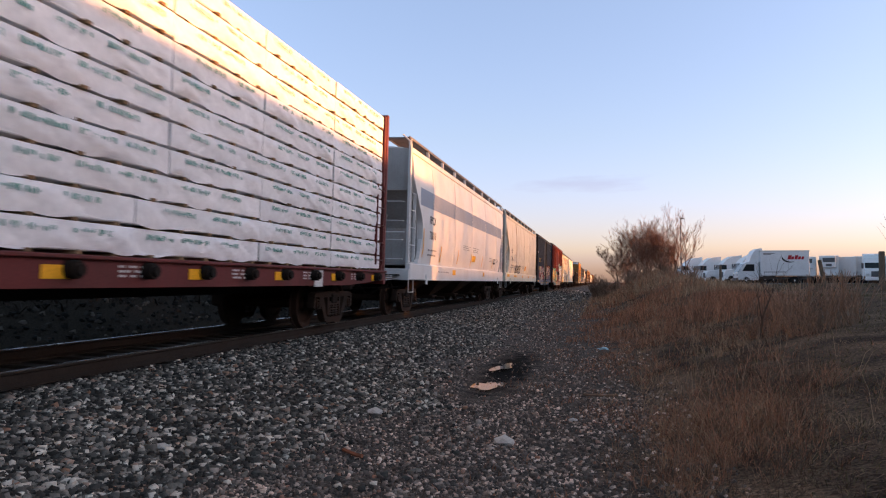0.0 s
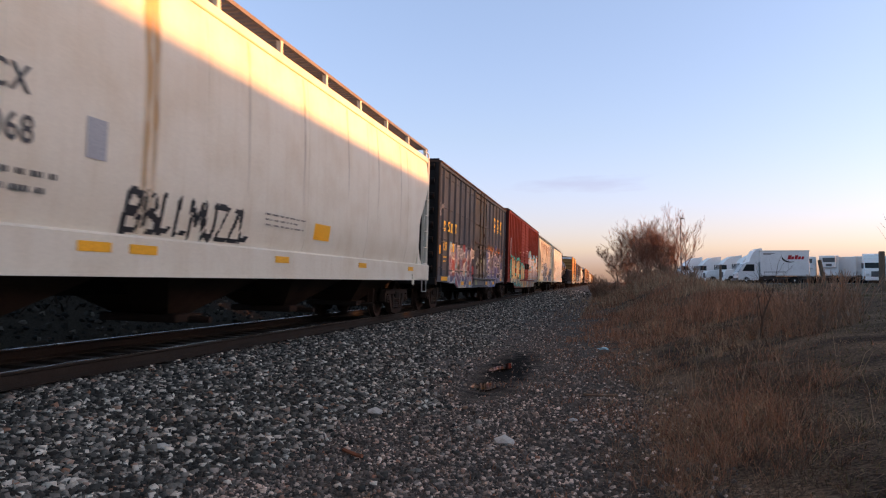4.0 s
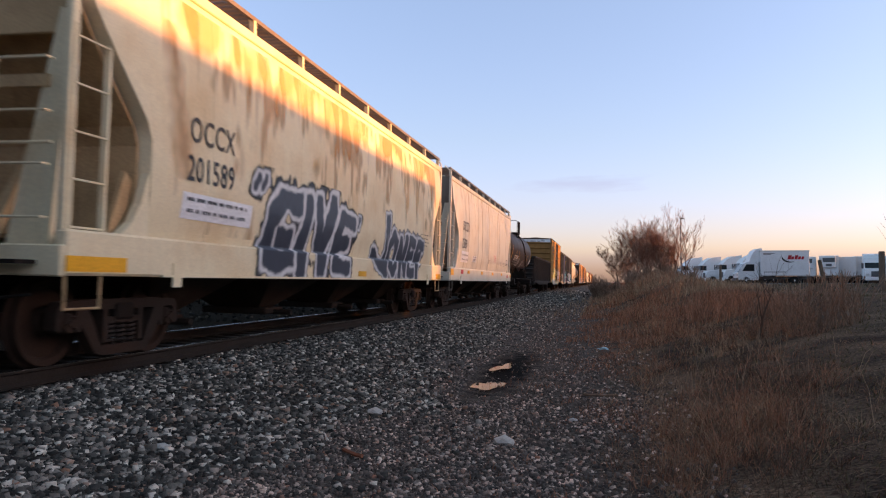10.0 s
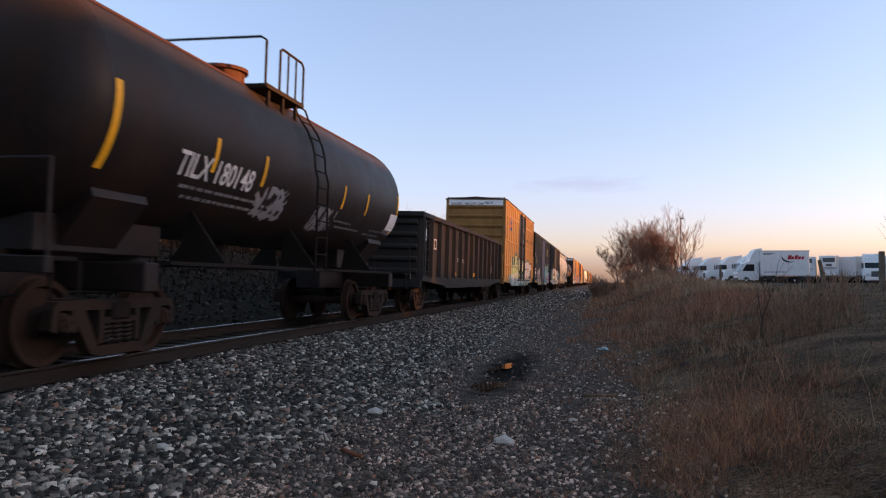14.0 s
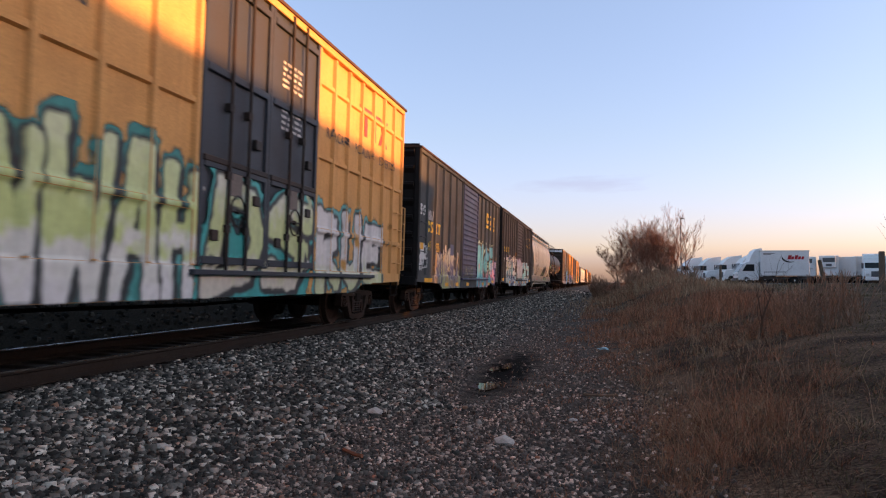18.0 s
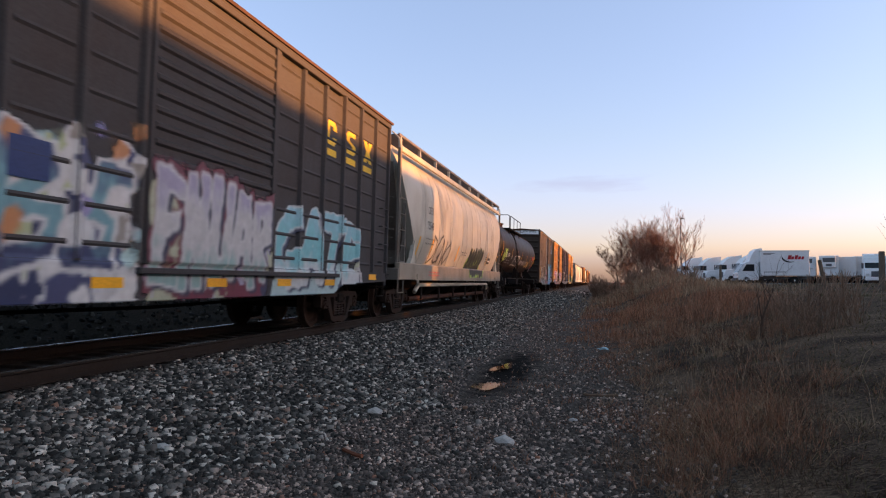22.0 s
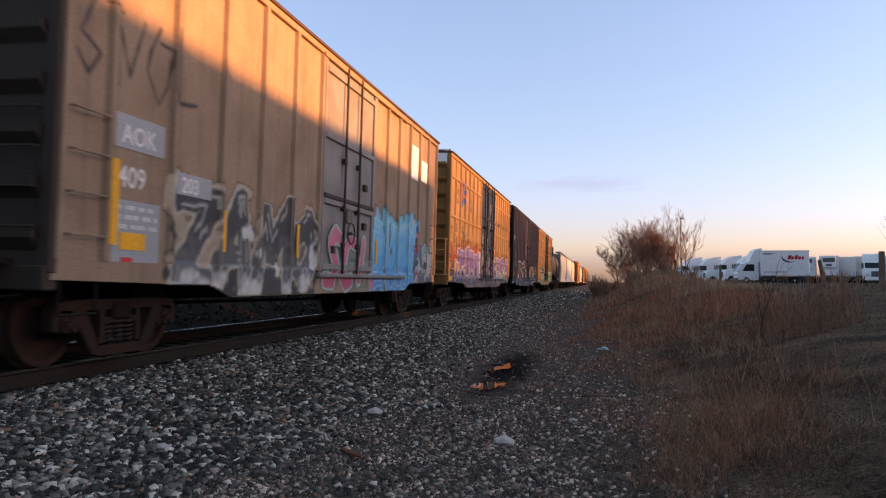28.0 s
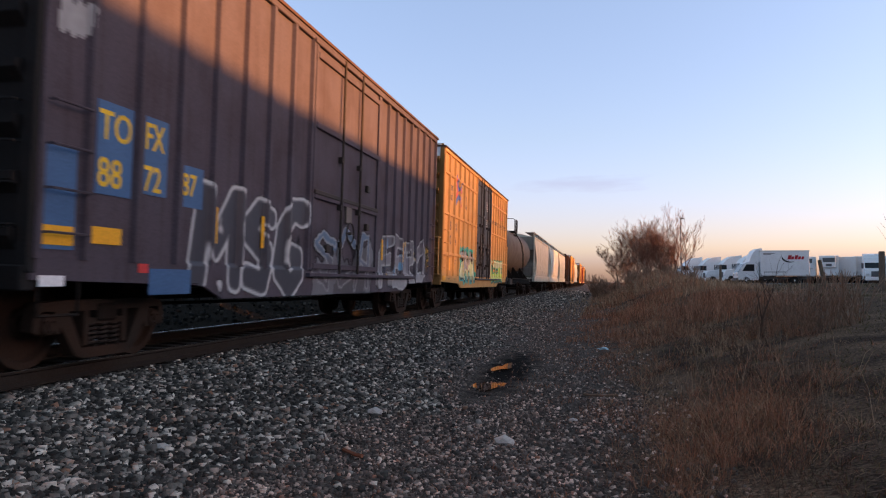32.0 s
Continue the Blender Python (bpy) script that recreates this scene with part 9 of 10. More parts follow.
g.splash(((0.36, 0.40, 0.18), (0.02, 0.03, 0.10), (0.03, 0.03, 0.06), (0.45, 0.28, 0.05)), 22, 0.03, 0.13)
g.finish(car, skin, "jumbled tan, navy and pale green sprayed shapes")
g = Paint(2.9, 4.5, 0.78, 2.2, 42)
g.text("AX", 3.0, 4.3, 0.85, 2.05, ((0.34, 0.38, 0.17), (0.5, 0.52, 0.46)), (0.5, 0.5, 0.48), 0.03, 0.09, loose=0.08)
g.finish(car, skin, "pale green and white sprayed letters")
g = Paint(9.7, 14.3, 0.68, 2.7, 43)
g.mosaic(((0.52, 0.26, 0.32), (0.45, 0.22, 0.28), (0.02, 0.02, 0.02)), 8, None, 0.03, 1.5)
g.text("AIFE", 9.85, 14.1, 0.74, 2.50, ((0.10, 0.44, 0.50), (0.14, 0.52, 0.58), (0.10, 0.42, 0.55)), (0.02, 0.025, 0.03), 0.08, 0.21, halo=(0.52, 0.60, 0.42), rim=0.03, slant=0.0, loose=0.05, shine=(0.3, 0.62, 0.66))
g.splash(((0.02, 0.02, 0.03), (0.5, 0.24, 0.3), (0.16, 0.55, 0.6)), 12, 0.02, 0.08)
g.finish(car, skin, "angular aqua letters sprayed with black and pale green edges")
graffiti(car, skin, 13.6, 15.2, 0.74, 1.9, (C["pink"], C["lilac"]), C["navy"], None, 48, 2, 0.14, 0.03, 0.04, accents=(C["gold"], C["pink"], C["black"]))
g = Paint(6.9, 8.9, 0.95, 2.35, 44)
for _k in range(9):
    _a = 7.05 + 0.19 * _k
    _h = 2.25 - 0.13 * abs(_k - 3)
    _d = np.abs(g.Y - _a - 0.12 * np.sin((g.Z - 1) * 3 + _k)) - 0.010 + 0.02 * g.wob
    g.coat(0.55 * g.edge(_d) * (g.Z < _h) * (g.Z > 1.05 + 0.05 * (_k % 3)), (0.36, 0.42, 0.30))
g.text("MA", 7.0, 8.7, 1.0, 1.45, None, (0.34, 0.40, 0.30), 0.018, 0.004)
g.finish(car, skin, "thin pale sprayed tag")
graffiti(car, skin, 0.3, 0.9, 2.75, 3.08, (C["white"],), C["white"], None, 45, 3, 0.004, 0.012, 0.03, label="white sprayed tag")
graffiti(car, skin, 0.2, 1.05, 1.2, 2.0, (C["white"],), C["white"], None, 46, 4, 0.008, 0.014, 0.03, label="white sprayed tag")
graffiti(car, skin, 1.1, 1.95, 2.68, 3.0, (C["grey"],), C["grey"], None, 47, 3, 0.02, 0.015, 0.03, label="grey sprayed tag")
letters(car, "141933", on_end(0.4, -0.012, 4.30), 0.2, YEL)

car, skin = box_car("weathered dark grey boxcar with beaded panels and pastel graffiti", 199.6, 15.9, 4.72, P["blue_c"], (6, 6), lead=0.64, door=(6.5, 9.7), beads=9, end_paint=P["end_black"], roof_paint=P["roof"])
mark_blocks(car, skin, (0.97, 1.27, 2.12, 2.42), 2.49, 2.75, YEL, 0.25)
word(car, skin, "138", 0.92, 1.98, 0.34, WHT, 0.95, 1.12); word(car, skin, "597", 2.0, 1.98, 0.34, WHT, 0.95, 1.12)
road_blocks(car, skin)
label_plate(car, 1.535, 4.38, 1.80)
reflectors(car, 1.552, 0.97, (0.55,), 0.5, 0.16); reflectors(car, 1.552, 0.84, (3.4, 5.7, 7.9, 10.0, 12.0), 0.5, 0.11); reflectors(car, 1.552, 0.95, (14.6,), 0.5, 0.12)
g = Paint(1.7, 6.48, 0.66, 2.6, 51)
g.mosaic(((0.62, 0.64, 0.62), (0.40, 0.58, 0.58), (0.02, 0.03, 0.09), (0.42, 0.48, 0.26), (0.35, 0.14, 0.06), (0.30, 0.28, 0.42), (0.66, 0.66, 0.62), (0.05, 0.06, 0.14), (0.30, 0.28, 0.24)), 70, (0.58, 0.59, 0.58), 0.04, 2.25)
g.text("WEBS", 2.2, 6.3, 0.95, 2.2, ((0.03, 0.04, 0.11), (0.16, 0.34, 0.38), (0.05, 0.07, 0.16)), (0.60, 0.61, 0.60), 0.05, 0.09, loose=0.10)
g.splash(((0.5, 0.22, 0.08), (0.4, 0.58, 0.56), (0.3, 0.28, 0.5), (0.66, 0.66, 0.64)), 18, 0.03, 0.12)
g.finish(car, skin, "pastel patchwork lettering sprayed with white edges")
g = Paint(6.5, 9.7, 0.68, 2.4, 52)
g.mosaic(((0.5, 0.52, 0.5), (0.16, 0.02, 0.04), (0.35, 0.5, 0.5), (0.02, 0.03, 0.08), (0.42, 0.4, 0.52), (0.42, 0.44, 0.3)), 26, None, 0.03, 1.95)
g.text("ENUAR", 6.6, 9.6, 0.85, 2.2, ((0.25, 0.42, 0.40), (0.5, 0.51, 0.5), (0.36, 0.34, 0.46)), (0.60, 0.61, 0.60), 0.03, 0.10, halo=(0.14, 0.02, 0.035), rim=0.06, shadow=(0.02, 0.025, 0.06), slant=0.05)
g.finish(car, skin, "white and lilac sprayed letters on maroon")
g = Paint(9.75, 14.3, 0.68, 2.3, 53)
g.mosaic(((0.45, 0.48, 0.34), (0.4, 0.55, 0.55), (0.02, 0.03, 0.07), (0.5, 0.5, 0.48)), 20, None, 0.03, 1.1)
g.text("GATE", 9.9, 14.0, 0.85, 2.15, ((0.55, 0.6, 0.6), (0.20, 0.52, 0.56), (0.25, 0.5, 0.58)), (0.60, 0.64, 0.64), 0.03, 0.15, shadow=(0.02, 0.03, 0.07), loose=0.07)
g.finish(car, skin, "aqua and white sprayed letters")
letters(car, "138597", on_end(0.4, -0.012, 4.30), 0.2, YEL)

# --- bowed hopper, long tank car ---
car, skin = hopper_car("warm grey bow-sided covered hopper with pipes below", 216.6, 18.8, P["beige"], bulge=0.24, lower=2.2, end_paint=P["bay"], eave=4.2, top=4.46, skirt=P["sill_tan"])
curved_letters(car, "CEFX", skin, 2.92, 2.86, 0.30, P["faded_black"], 0.95, 1.05); curved_letters(car, "75548", skin, 2.88, 2.42, 0.32, BLK, 0.95, 1.05)
fine_print(car, 1.56, 2.75, 2.12, (1.2,), BLK, 21, 0.1, 0.05); fine_print(car, 1.545, 2.75, 1.98, (1.1,), BLK, 22, 0.1, 0.05)
g = Paint(3.5, 6.6, 1.42, 2.4, 61)
g.text("DGNO", 3.7, 6.4, 1.48, 2.25, None, (0.07, 0.07, 0.065), 0.022, 0.004, slant=0.3, loose=0.07, square=2.2)
g.finish(car, skin, "thin black sprayed tag")
g = Paint(9.1, 13.6, 1.08, 2.45, 62)
g.text("0000000", 9.95, 13.0, 1.10, 1.78, ((0.010, 0.010, 0.012), (0.012, 0.012, 0.014)), (0.16, 0.20, 0.13), 0.016, 0.25, halo=(0.36, 0.58, 0.06), rim=0.09, square=2.0, slant=0.10, loose=0.03)
g.text("000000", 10.1, 13.3, 1.50, 2.28, ((0.010, 0.010, 0.012), (0.014, 0.014, 0.016)), (0.24, 0.34, 0.12), 0.022, 0.255, square=2.0, slant=0.12, loose=0.05, shine=(0.16, 0.17, 0.17))
g.finish(car, skin, "black bubble letters sprayed over lime green")
g = Paint(1.9, 17.0, 1.42, 4.1, 63, 0.04)
g.runs((0.30, 0.26, 0.20), (3.6, 6.2, 9.2, 11.6, 13.9, 15.6), 4.0, 2.6, 0.10, 0.22)
g.blotches((0.38, 0.33, 0.26), 0.8, 0.9, 0.58, 0.16)
g.finish(car, skin, "dull dirt runs", "dirt_stain", 0.002)
for _y in (2.12, 3.75, 7.8, 14.6, 17.6):
    curved_plate(car, "reflector", skin, _y - 0.06, _y + 0.06, 1.62, 2.16, MAT["yellow"], "yellow reflector strip")
curved_plate(car, "test_panel", skin, 14.8, 15.5, 1.70, 1.96, BLK, "black stencil panel")
fine_print(car, 1.55, 13.7, 1.95, (0.7, 0.6, 0.7), BLK, 23, 0.09, 0.035); fine_print(car, 1.55, 8.4, 1.95, (0.9, 0.8), BLK, 24, 0.09, 0.035)
fine_print(car, 1.562, 3.2, 1.17, (1.5, 1.5), P["logo_red"], 25, 0.09, 0.05)
_s = Shape(); _s.smooth = True
_s.tube([(1.3, 2.6, 0.62), (1.34, 2.9, 0.82), (1.34, 15.6, 0.82), (1.3, 15.9, 0.62)], 0.06, 10)
part("vacuum_pipe", _s, P["beige"], car)
_s = Shape(); _s.smooth = True
_s.tube([(1.1, 2.6, 0.42), (1.1, 16.0, 0.42)], 0.075, 10)
part("discharge_pipe", _s, P["rust_top"], car)
for _y in np.linspace(3.4, 15.4, 6):
    part("pipe_hanger", Shape().box(1.28, 1.33, _y - 0.03, _y + 0.03, 0.4, 1.0), MAT["truck"], car)
car, skin = tank_car("long black tank car with a rusty top and yellow-green tags", 236.6, 20.6, P["black"], plat=2.9, pc=-2.1, lad=0.30, top_paint=P["rust_top"])
dress_tank(car, skin, 20.6, (5.44, 8.06, 10.83, 14.06, 16.71, 19.04))
curved_letters(car, "TILX", skin, 2.79, 2.31, 0.34, WHT, 0.9, 1.0); curved_letters(car, "308416", skin, 3.65, 2.31, 0.34, WHT, 0.9, 1.0)
for _k, (_y, _z, _w) in enumerate(((3.08, 2.12, 2.21), (3.71, 1.99, 2.14), (17.20, 2.41, 1.3), (17.35, 2.31, 1.4), (17.50, 2.22, 1.4), (17.65, 2.12, 1.4))):
    stencil_line(car, skin, _y, _y + _w, _z, 0.042, _k + 20)
curved_plate(car, "stencil_frame", skin, 5.63, 5.90, 2.24, 2.47, P["patch_grey"])
graffiti(car, skin, 1.77, 3.44, 2.0, 2.75, (C["lime"],), C["lime"], None, 71, 6, 0.008, 0.018, 0.08, label="yellow-green sprayed tag")
graffiti(car, skin, 6.94, 9.91, 1.85, 2.56, (C["black"],), C["white"], None, 72, 4, 0.09, 0.03, 0.03, label="white outlined sprayed tag")
graffiti(car, skin, 10.41, 14.37, 2.02, 2.31, (C["grey"],), C["grey"], None, 73, 6, 0.012, 0.012, 0.02, label="faint grey sprayed tag")
graffiti(car, skin, 14.6, 17.0, 1.92, 2.35, (C["gold"],), C["gold"], None, 74, 7, 0.01, 0.02, 0.08, label="yellow-green sprayed tag")
curved_plate(car, "hazard_placard", skin, 19.15, 19.45, 1.88, 2.17, MAT["placard_red"], "red hazard placard")
curved_plate(car, "sticker", skin, 17.80, 18.40, 2.50, 2.75, MAT["placard_red"], "red panel sticker")
letters(car, "308416", on_end(0.1, 0.60, 3.4), 0.2, WHT)
part("hazard_placard", Shape().prism([(0, 2.05), (0.2, 2.25), (0, 2.45), (-0.2, 2.25)], "y", 0.60, 0.615), MAT["placard_red"], car, "red hazard placard")

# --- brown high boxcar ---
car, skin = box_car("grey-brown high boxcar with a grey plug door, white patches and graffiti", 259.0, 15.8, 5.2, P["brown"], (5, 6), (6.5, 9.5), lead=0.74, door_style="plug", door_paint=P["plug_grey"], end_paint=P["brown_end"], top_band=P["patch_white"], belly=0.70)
plate(car, "stencil_patch", 1.526, 0.84, 1.72, 2.30, 2.66, P["patch_grey"], "pale patch"); plate(car, "stencil_patch", 1.526, 0.80, 1.68, 1.0, 1.76, P["patch_grey"], "pale patch")
plate(car, "stencil_patch", 1.526, 1.98, 2.80, 1.94, 2.2, P["patch_grey"], "pale patch")
word(car, lambda Y, Z: np.asarray(1.528), "AOK", 0.95, 2.36, 0.28, WHT, 1.0); word(car, skin, "409", 0.92, 1.90, 0.32, WHT, 1.0); word(car, lambda Y, Z: np.asarray(1.528), "203", 2.1, 1.97, 0.26, WHT, 1.0)
for _k in range(3):
    fine_print(car, 1.534, 0.9, 1.66 - _k * 0.1, (0.7,), WHT, 31 + _k, 0.1, 0.05)
plate(car, "warning_panel", 1.534, 0.98, 1.42, 1.24, 1.42, MAT["yellow"]); plate(car, "emblem_panel", 1.534, 1.02, 1.2, 1.05, 1.16, P["logo_red"])
plate(car, "reflector", 1.585, 0.74, 0.86, 1.28, 2.16, MAT["yellow"], "yellow reflector strip")
for _y in (3.1, 5.55, 9.9):
    plate(car, "reflector", 1.54, _y, _y + 0.1, 1.3, 1.85, MAT["yellow"], "yellow reflector strip")
g = Paint(1.7, 6.5, 0.64, 2.3, 81)
g.mosaic(((0.03, 0.03, 0.032), (0.05, 0.05, 0.05), (0.36, 0.29, 0.20), (0.10, 0.10, 0.10)), 26, None, 0.03, 1.75)
g.text("ZAMO", 1.85, 6.4, 0.70, 2.15, ((0.62, 0.62, 0.60), (0.10, 0.10, 0.10), (0.03, 0.03, 0.032), (0.03, 0.03, 0.032)), (0.50, 0.45, 0.36), 0.03, 0.16, halo=(0.40, 0.32, 0.22), rim=0.03, slant=0.16, loose=0.06, shine=(0.55, 0.54, 0.5))
g.splash(((0.62, 0.62, 0.6), (0.03, 0.03, 0.03), (0.38, 0.3, 0.2)), 14, 0.03, 0.10)
g.finish(car, skin, "black and silver sprayed letters with tan highlights")
g = Paint(9.5, 13.9, 0.66, 2.75, 82)
g.mist((0.10, 0.40, 0.66), 0.7, 1.9, 0.6)
g.text("DUNY", 9.6, 13.6, 0.74, 2.5, ((0.06, 0.28, 0.62), (0.10, 0.42, 0.72), (0.22, 0.55, 0.74)), (0.30, 0.60, 0.72), 0.04, 0.21, halo=(0.14, 0.48, 0.66), rim=0.06, slant=0.0, jag=0.25, dots=8, loose=0.06, shine=(0.5, 0.7, 0.78), shadow=(0.03, 0.12, 0.34))
g.splash(((0.55, 0.16, 0.25), (0.6, 0.3, 0.36), (0.12, 0.12, 0.14)), 9, 0.03, 0.10)
g.finish(car, skin, "sky blue sprayed letters with ragged edges")
g = Paint(13.3, 15.6, 0.7, 2.2, 83)
g.mosaic(((0.55, 0.5, 0.5), (0.5, 0.10, 0.16), (0.6, 0.3, 0.34), (0.25, 0.45, 0.42), (0.10, 0.10, 0.10)), 16, (0.6, 0.58, 0.56), 0.03, 1.85)
g.finish(car, skin, "pink and red sprayed shapes")
g = Paint(6.6, 9.4, 0.62, 2.1, 84)
g.mist((0.35, 0.52, 0.46), 0.66, 1.5, 0.5)
g.text("SC0", 6.8, 9.2, 0.75, 1.9, ((0.5, 0.08, 0.16), (0.55, 0.16, 0.24)), (0.35, 0.6, 0.52), 0.045, 0.12, loose=0.09, square=2.5)
g.finish(car, skin, "pink loops sprayed with mint edges over the door")
plate(car, "window_patch", 1.535, 12.85, 13.55, 3.62, 4.5, P["patch_white"], "white painted panel"); plate(car, "window_patch", 1.535, 13.95, 14.6, 3.68, 4.25, P["patch_white"], "white painted panel")
g = Paint(0.1, 2.6, 2.75, 4.0, 85)
g.text("SNOL", 0.2, 2.4, 2.95, 3.7, None, (0.09, 0.06, 0.04), 0.016, 0.004, loose=0.14, square=2.0)
g.a *= 0.75
g.finish(car, skin, "thin dark sprayed tag")
letters(car, "AOK", on_end(0.15, -0.036, 4.90), 0.19, BLK); letters(car, "409203", on_end(0.65, -0.036, 4.90), 0.19, BLK)
for _w, _x in (("EXCESS", -1.3), ("HEIGHT", -0.68), ("CAR", -0.08)):
    letters(car, _w, on_end(_x, -0.036, 4.84), 0.15, P["faded_black"])
fine_print(car, 1.53, 7.9, 3.9, (0.9, 0.7), WHT, 36, 0.12, 0.06)

car, skin = yellow_box(276.9, "508672", 200)
g = Paint(0.15, 6.38, 0.64, 2.8, 91)
g.mist((0.62, 0.24, 0.03), 1.8, 2.55, 0.75)
g.mist((0.50, 0.05, 0.04), 1.5, 2.35, 0.8)
g.mosaic(((0.05, 0.05, 0.06), (0.10, 0.06, 0.18), (0.45, 0.05, 0.04), (0.10, 0.10, 0.14), (0.05, 0.05, 0.06), (0.62, 0.38, 0.05)), 34, None, 0.03, 1.5)
g.text("ZAPU", 1.75, 6.3, 0.80, 2.06, ((0.06, 0.05, 0.12), (0.10, 0.07, 0.22), (0.18, 0.11, 0.36), (0.24, 0.17, 0.42)), (0.68, 0.68, 0.70), 0.045, 0.20, shadow=(0.03, 0.03, 0.035), slant=0.0, loose=0.07, shine=(0.4, 0.34, 0.55))
g.text("SXVWAKM", 0.95, 6.3, 0.68, 1.36, ((0.04, 0.04, 0.06), (0.07, 0.06, 0.14), (0.14, 0.10, 0.28)), (0.66, 0.66, 0.67), 0.032, 0.06, slant=0.1, loose=0.16)
g.text("S", 0.95, 1.75, 1.0, 1.75, ((0.14, 0.09, 0.28), (0.20, 0.13, 0.38)), (0.66, 0.66, 0.67), 0.04, 0.10, loose=0.08)
g.splash(((0.12, 0.42, 0.30), (0.66, 0.66, 0.66), (0.5, 0.05, 0.05), (0.03, 0.03, 0.03)), 16, 0.03, 0.09)
g.finish(car, skin, "violet letters sprayed with white edges and red flames")
g = Paint(6.42, 10.18, 0.68, 2.95, 93)
g.mosaic(((0.04, 0.04, 0.045), (0.06, 0.05, 0.06), (0.16, 0.12, 0.26), (0.05, 0.05, 0.05), (0.12, 0.10, 0.09)), 26, None, 0.03, 1.7)
for _t, _z in (("KNUX", 2.45), ("WUJA", 2.05), ("MIES", 1.62)):
    g.text(_t, 6.6, 8.2, _z, _z + 0.42, None, (0.62, 0.62, 0.62), 0.03, 0.006, loose=0.06)
g.text("SAZ", 7.6, 10.1, 0.75, 1.9, ((0.10, 0.10, 0.11), (0.20, 0.16, 0.30)), (0.56, 0.56, 0.56), 0.035, 0.12, loose=0.09)
g.splash(((0.5, 0.05, 0.04), (0.4, 0.4, 0.4), (0.3, 0.22, 0.14)), 16, 0.02, 0.08)
g.finish(car, skin, "white tags and grey sprayed shapes over the black door")
g = Paint(0.9, 15.5, 0.62, 1.04, 99)
g.mosaic(((0.04, 0.04, 0.045), (0.06, 0.06, 0.06), (0.09, 0.08, 0.10), (0.05, 0.05, 0.05), (0.12, 0.42, 0.32), (0.38, 0.05, 0.04)), 60, (0.42, 0.42, 0.42), 0.016, 1.02)
g.finish(car, skin, "dark sprayed band along the sill")
g = Paint(10.2, 15.75, 0.78, 2.5, 94)
g.mist((0.5, 0.07, 0.05), 1.8, 2.4, 0.35)
g.text("ARUN", 10.35, 15.4, 0.82, 2.15, ((0.14, 0.44, 0.34), (0.14, 0.09, 0.28), (0.20, 0.13, 0.38), (0.30, 0.24, 0.46)), (0.66, 0.66, 0.68), 0.055, 0.165, shadow=(0.04, 0.03, 0.06), slant=0.05, loose=0.06, shine=(0.42, 0.36, 0.55))
g.text("XWVK", 10.4, 15.2, 0.80, 1.40, ((0.04, 0.05, 0.07), (0.16, 0.44, 0.36)), (0.66, 0.67, 0.67), 0.03, 0.06, loose=0.16)
g.splash(((0.14, 0.44, 0.34), (0.6, 0.42, 0.05), (0.04, 0.04, 0.05)), 12, 0.03, 0.09)
g.finish(car, skin, "violet and mint letters sprayed with white edges")
plate(car, "reflector", 1.535, 0.9, 1.1, 1.25, 1.72, MAT["yellow"], "yellow reflector strip")

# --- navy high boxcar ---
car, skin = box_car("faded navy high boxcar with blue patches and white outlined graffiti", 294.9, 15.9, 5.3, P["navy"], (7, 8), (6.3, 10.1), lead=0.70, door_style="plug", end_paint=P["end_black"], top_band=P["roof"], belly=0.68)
for _a, _b, _c, _d in ((0.82, 1.40, 1.78, 2.72), (1.58, 2.05, 1.86, 2.72), (2.34, 2.85, 1.8, 2.3), (0.1, 0.56, 1.2, 2.15)):
    plate(car, "stencil_patch", 1.526, _a, _b, _c, _d, P["patch_blue"], "blue patch")
_sk = lambda Y, Z: np.asarray(1.528)
word(car, _sk, "TO", 0.84, 2.34, 0.42, YEL, 0.9); word(car, _sk, "FX", 1.60, 2.36, 0.42, YEL, 0.75)
word(car, _sk, "88", 0.84, 1.86, 0.42, YEL, 0.95); word(car, _sk, "72", 1.60, 1.90, 0.40, YEL, 0.85); word(car, _sk, "87", 2.36, 1.94, 0.38, YEL, 0.85)
plate(car, "reflector", 1.534, 0.12, 0.54, 1.24, 1.42, MAT["yellow"]); plate(car, "warning_panel", 1.534, 0.80, 1.26, 1.28, 1.45, MAT["yellow"])
plate(car, "emblem_panel", 1.553, 1.55, 1.72, 1.0, 1.1, P["logo_red"]); plate(car, "card", 1.553, 0.1, 0.42, 0.86, 0.96, P["patch_white"], "white card")
for _y in (3.1, 4.5, 10.6, 12.4):
    plate(car, "reflector", 1.54, _y, _y + 0.12, 1.4, 1.87, MAT["yellow"], "yellow reflector strip")
part("sill_patch", Shape().box(1.553, 1.557, 1.75, 2.6, 0.76, 1.05), P["patch_blue"], car)
g = Paint(2.4, 6.3, 0.64, 2.45, 95)
g.text("MSG", 2.55, 6.1, 0.72, 2.2, None, (0.56, 0.57, 0.58), 0.05, 0.17, slant=0.08, loose=0.06, square=2.6)
g.splash(((0.5, 0.5, 0.52), (0.03, 0.03, 0.04)), 8, 0.02, 0.06)
g.finish(car, skin, "white outlined sprayed letters")
g = Paint(10.2, 15.2, 0.66, 2.2, 96)
g.mist((0.34, 0.34, 0.36), 0.7, 1.3, 0.7)
g.text("FERO", 10.4, 14.9, 0.75, 2.0, ((0.30, 0.31, 0.33), (0.20, 0.19, 0.22), (0.10, 0.09, 0.11)), (0.52, 0.54, 0.54), 0.03, 0.12, loose=0.08)
g.splash(((0.5, 0.3, 0.06), (0.1, 0.3, 0.5), (0.4, 0.1, 0.1)), 9, 0.03, 0.08)
g.finish(car, skin, "grey and white sprayed letters")
g = Paint(6.4, 10.0, 0.66, 2.2, 97)
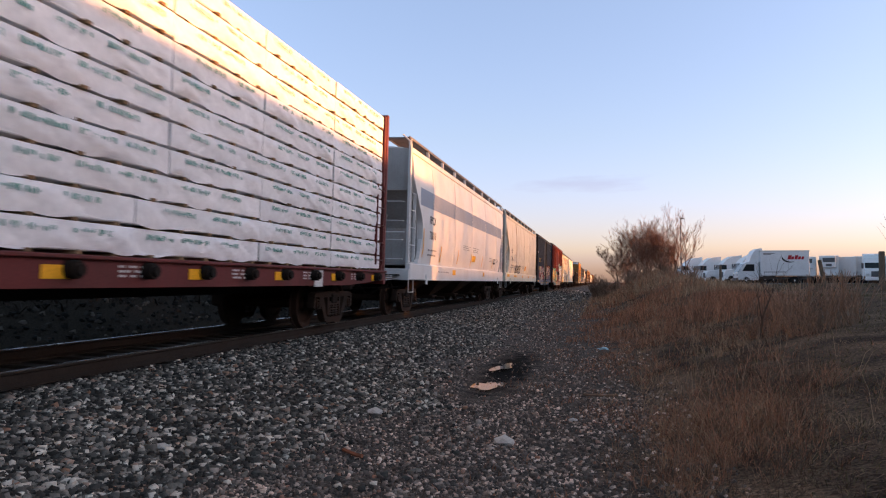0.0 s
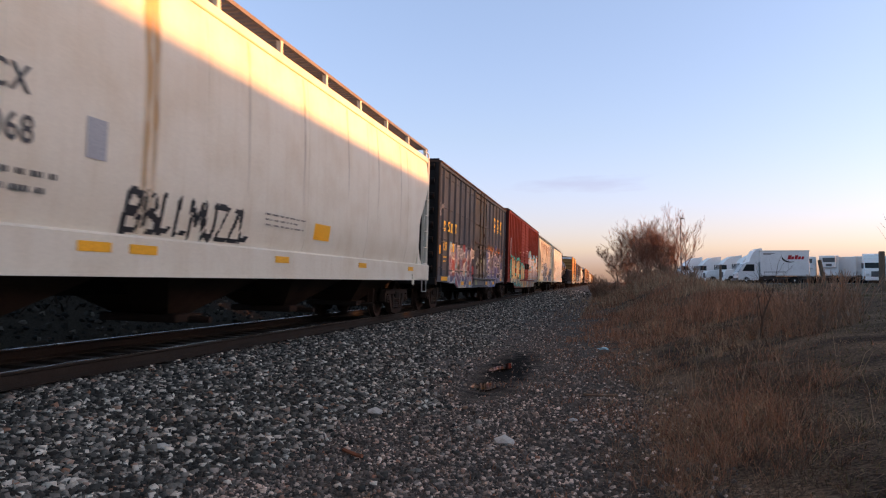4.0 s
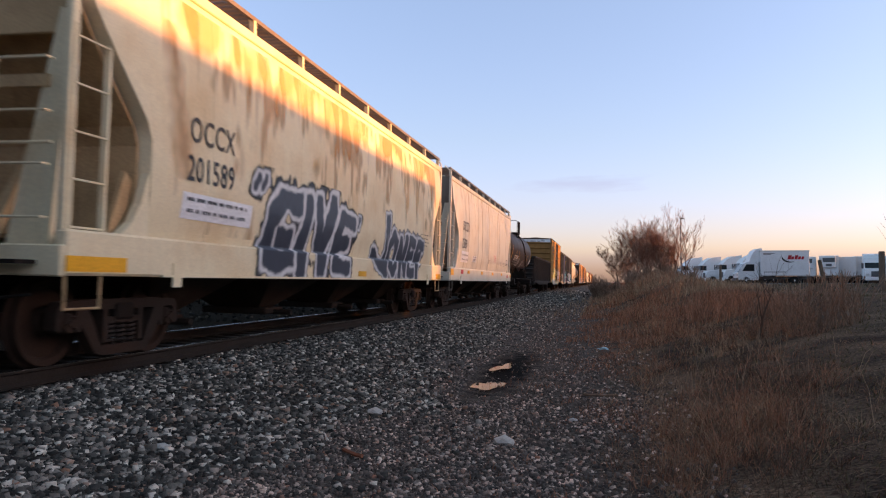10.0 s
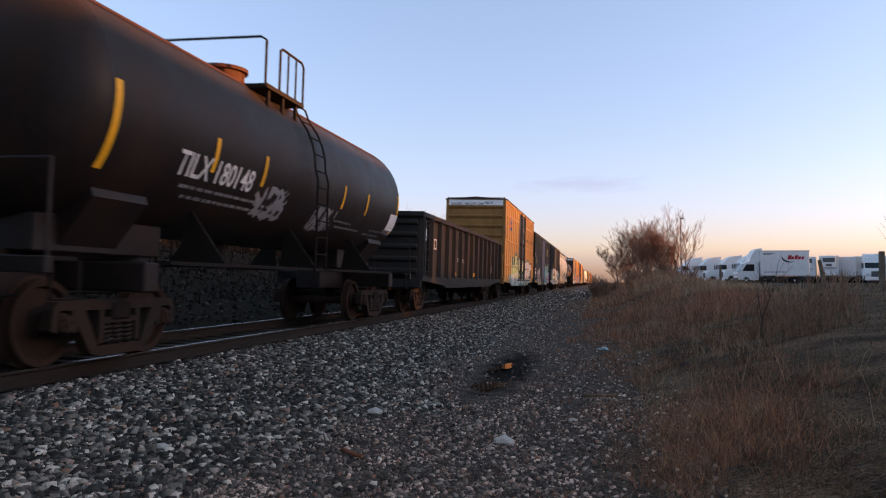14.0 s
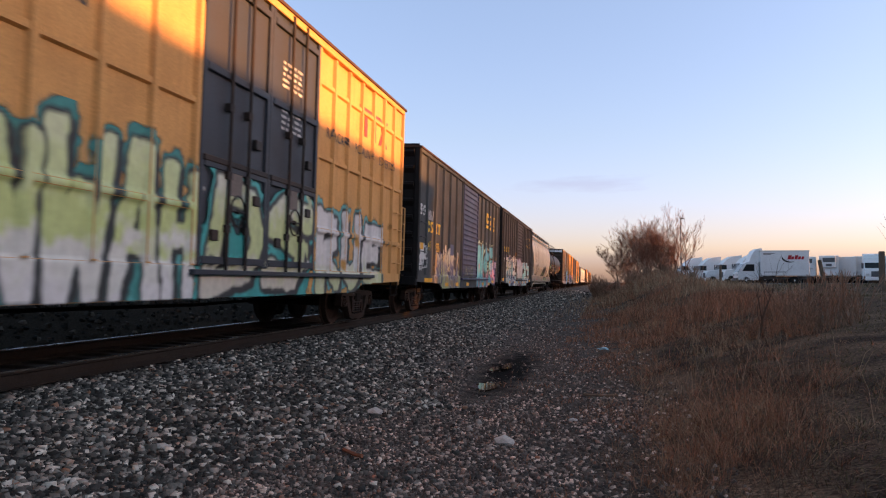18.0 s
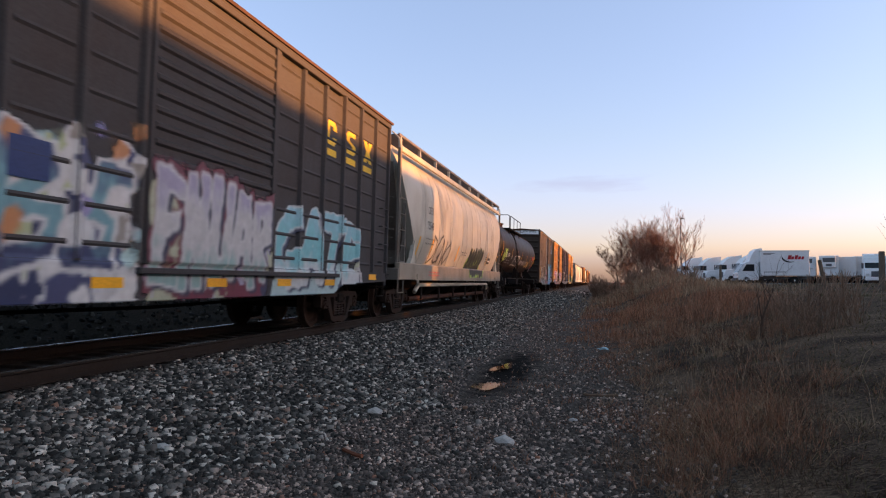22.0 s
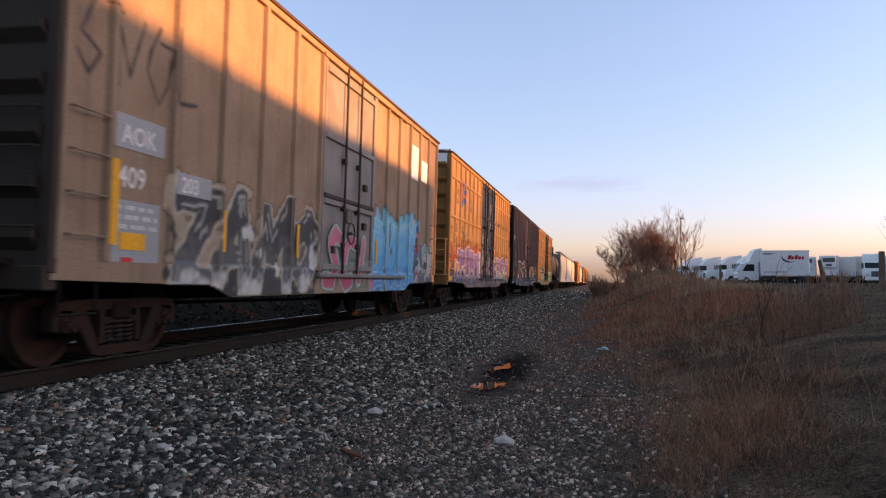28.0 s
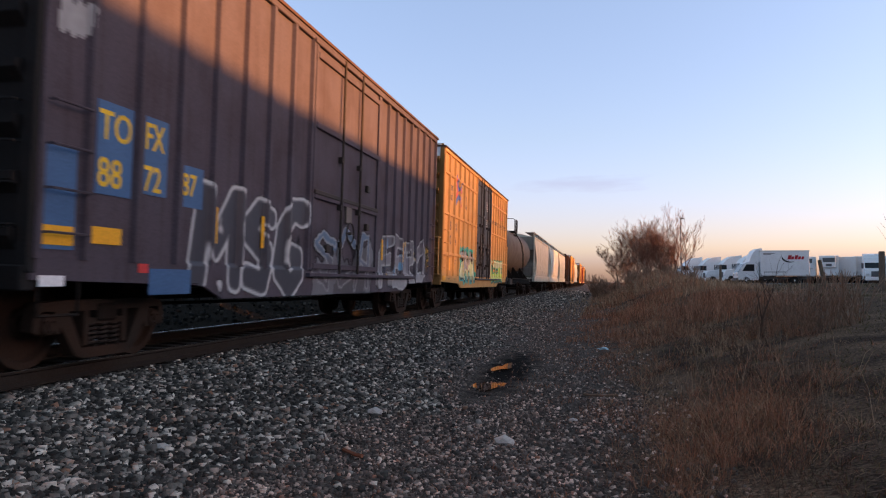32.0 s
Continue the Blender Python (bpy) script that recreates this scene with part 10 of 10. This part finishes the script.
g.mosaic(((0.05, 0.045, 0.055), (0.06, 0.05, 0.06), (0.05, 0.12, 0.22), (0.14, 0.14, 0.16)), 18, None, 0.03, 1.5)
g.text("SCA", 6.5, 9.8, 0.8, 1.95, ((0.08, 0.07, 0.09), (0.07, 0.13, 0.22)), (0.42, 0.43, 0.44), 0.02, 0.06, loose=0.1)
g.finish(car, skin, "thin pale sprayed strokes over the door")
graffiti(car, skin, 0.2, 0.7, 3.2, 3.6, (C["grey"],), C["grey"], None, 98, 2, 0.03, 0.02, 0.03, label="grey sprayed tag")
fine_print(car, 1.53, 8.15, 4.55, (0.7, 0.6, 0.65), MAT["yellow"], 40, 0.1, 0.06)
letters(car, "TOFX", on_end(0.0, -0.052, 4.60), 0.17, BLK); letters(car, "887287", on_end(0.55, -0.052, 4.60), 0.17, BLK)
part("number_board", Shape().box(-0.1, 1.35, -0.05, -0.011, 4.55, 4.78), P["patch_grey"], car)

car, skin = yellow_box(312.0, "503411", 300, spin=False)
graffiti(car, skin, 3.0, 6.3, 0.8, 2.2, (C["pale"], C["grey"]), C["black"], C["teal"], 101, 4, 0.12, 0.03, 0.03)
graffiti(car, skin, 10.5, 14.5, 0.8, 2.0, (C["lime"], C["pale"]), C["green"], None, 102, 4, 0.16, 0.04, 0.03)

# --- the far end of the train, seen small ---
tank_car("dusty grey tank car with railings on top", 329.2, 14.6, P["grey_tank"], spin=False)
hopper_car("grey covered hopper far down the train", 345.2, 15.0, P["beige"], spin=False, detail=False, end_paint=P["bay"])
hopper_car("white covered hopper far down the train", 361.5, 15.0, P["stained"], spin=False, detail=False)
hopper_car("grey covered hopper far down the train", 377.8, 15.0, P["beige"], spin=False, detail=False)
box_car("rusty brown boxcar far down the train", 394.1, 15.8, 4.9, P["rust_top"], (6, 6), spin=False, detail=False)
yellow_box(411.2, "", 0, False, False)
hopper_car("grey covered hopper far down the train", 428.4, 16.5, P["beige"], spin=False, detail=False)
tank_car("grey tank car far down the train", 446.2, 15.0, P["grey_tank"], spin=False, detail=False)
yellow_box(462.5, "", 0, False, False)
box_car("oxidised red boxcar far down the train", 479.8, 15.8, 4.8, P["brick"], (6, 6), spin=False, detail=False)
yellow_box(497.0, "", 0, False, False)
box_car("dark grey boxcar far down the train", 514.2, 15.8, 4.8, P["blue_b"], (6, 6), spin=False, detail=False)


# ---- what moves ----
def motions():
    for car, s0 in CARS:
        walk(car, [(0.0, ROOT(s0)), (SECONDS, ROOT(s0 - SPEED * SECONDS))])
    # wheels roll: about 80 degrees from row to row
    step = radians(80) * WHEEL_R / SPEED
    n = int(SECONDS / step) + 1
    times = [SECONDS * k / n for k in range(n + 1)]
    for ob, o in TURNING:
        walk(ob, [(t, Matrix.Translation((0, o, WHEEL_R)) @ pose(0, 0, 0, math.degrees(SPEED * t / WHEEL_R) % 360)) for t in times])


motions()
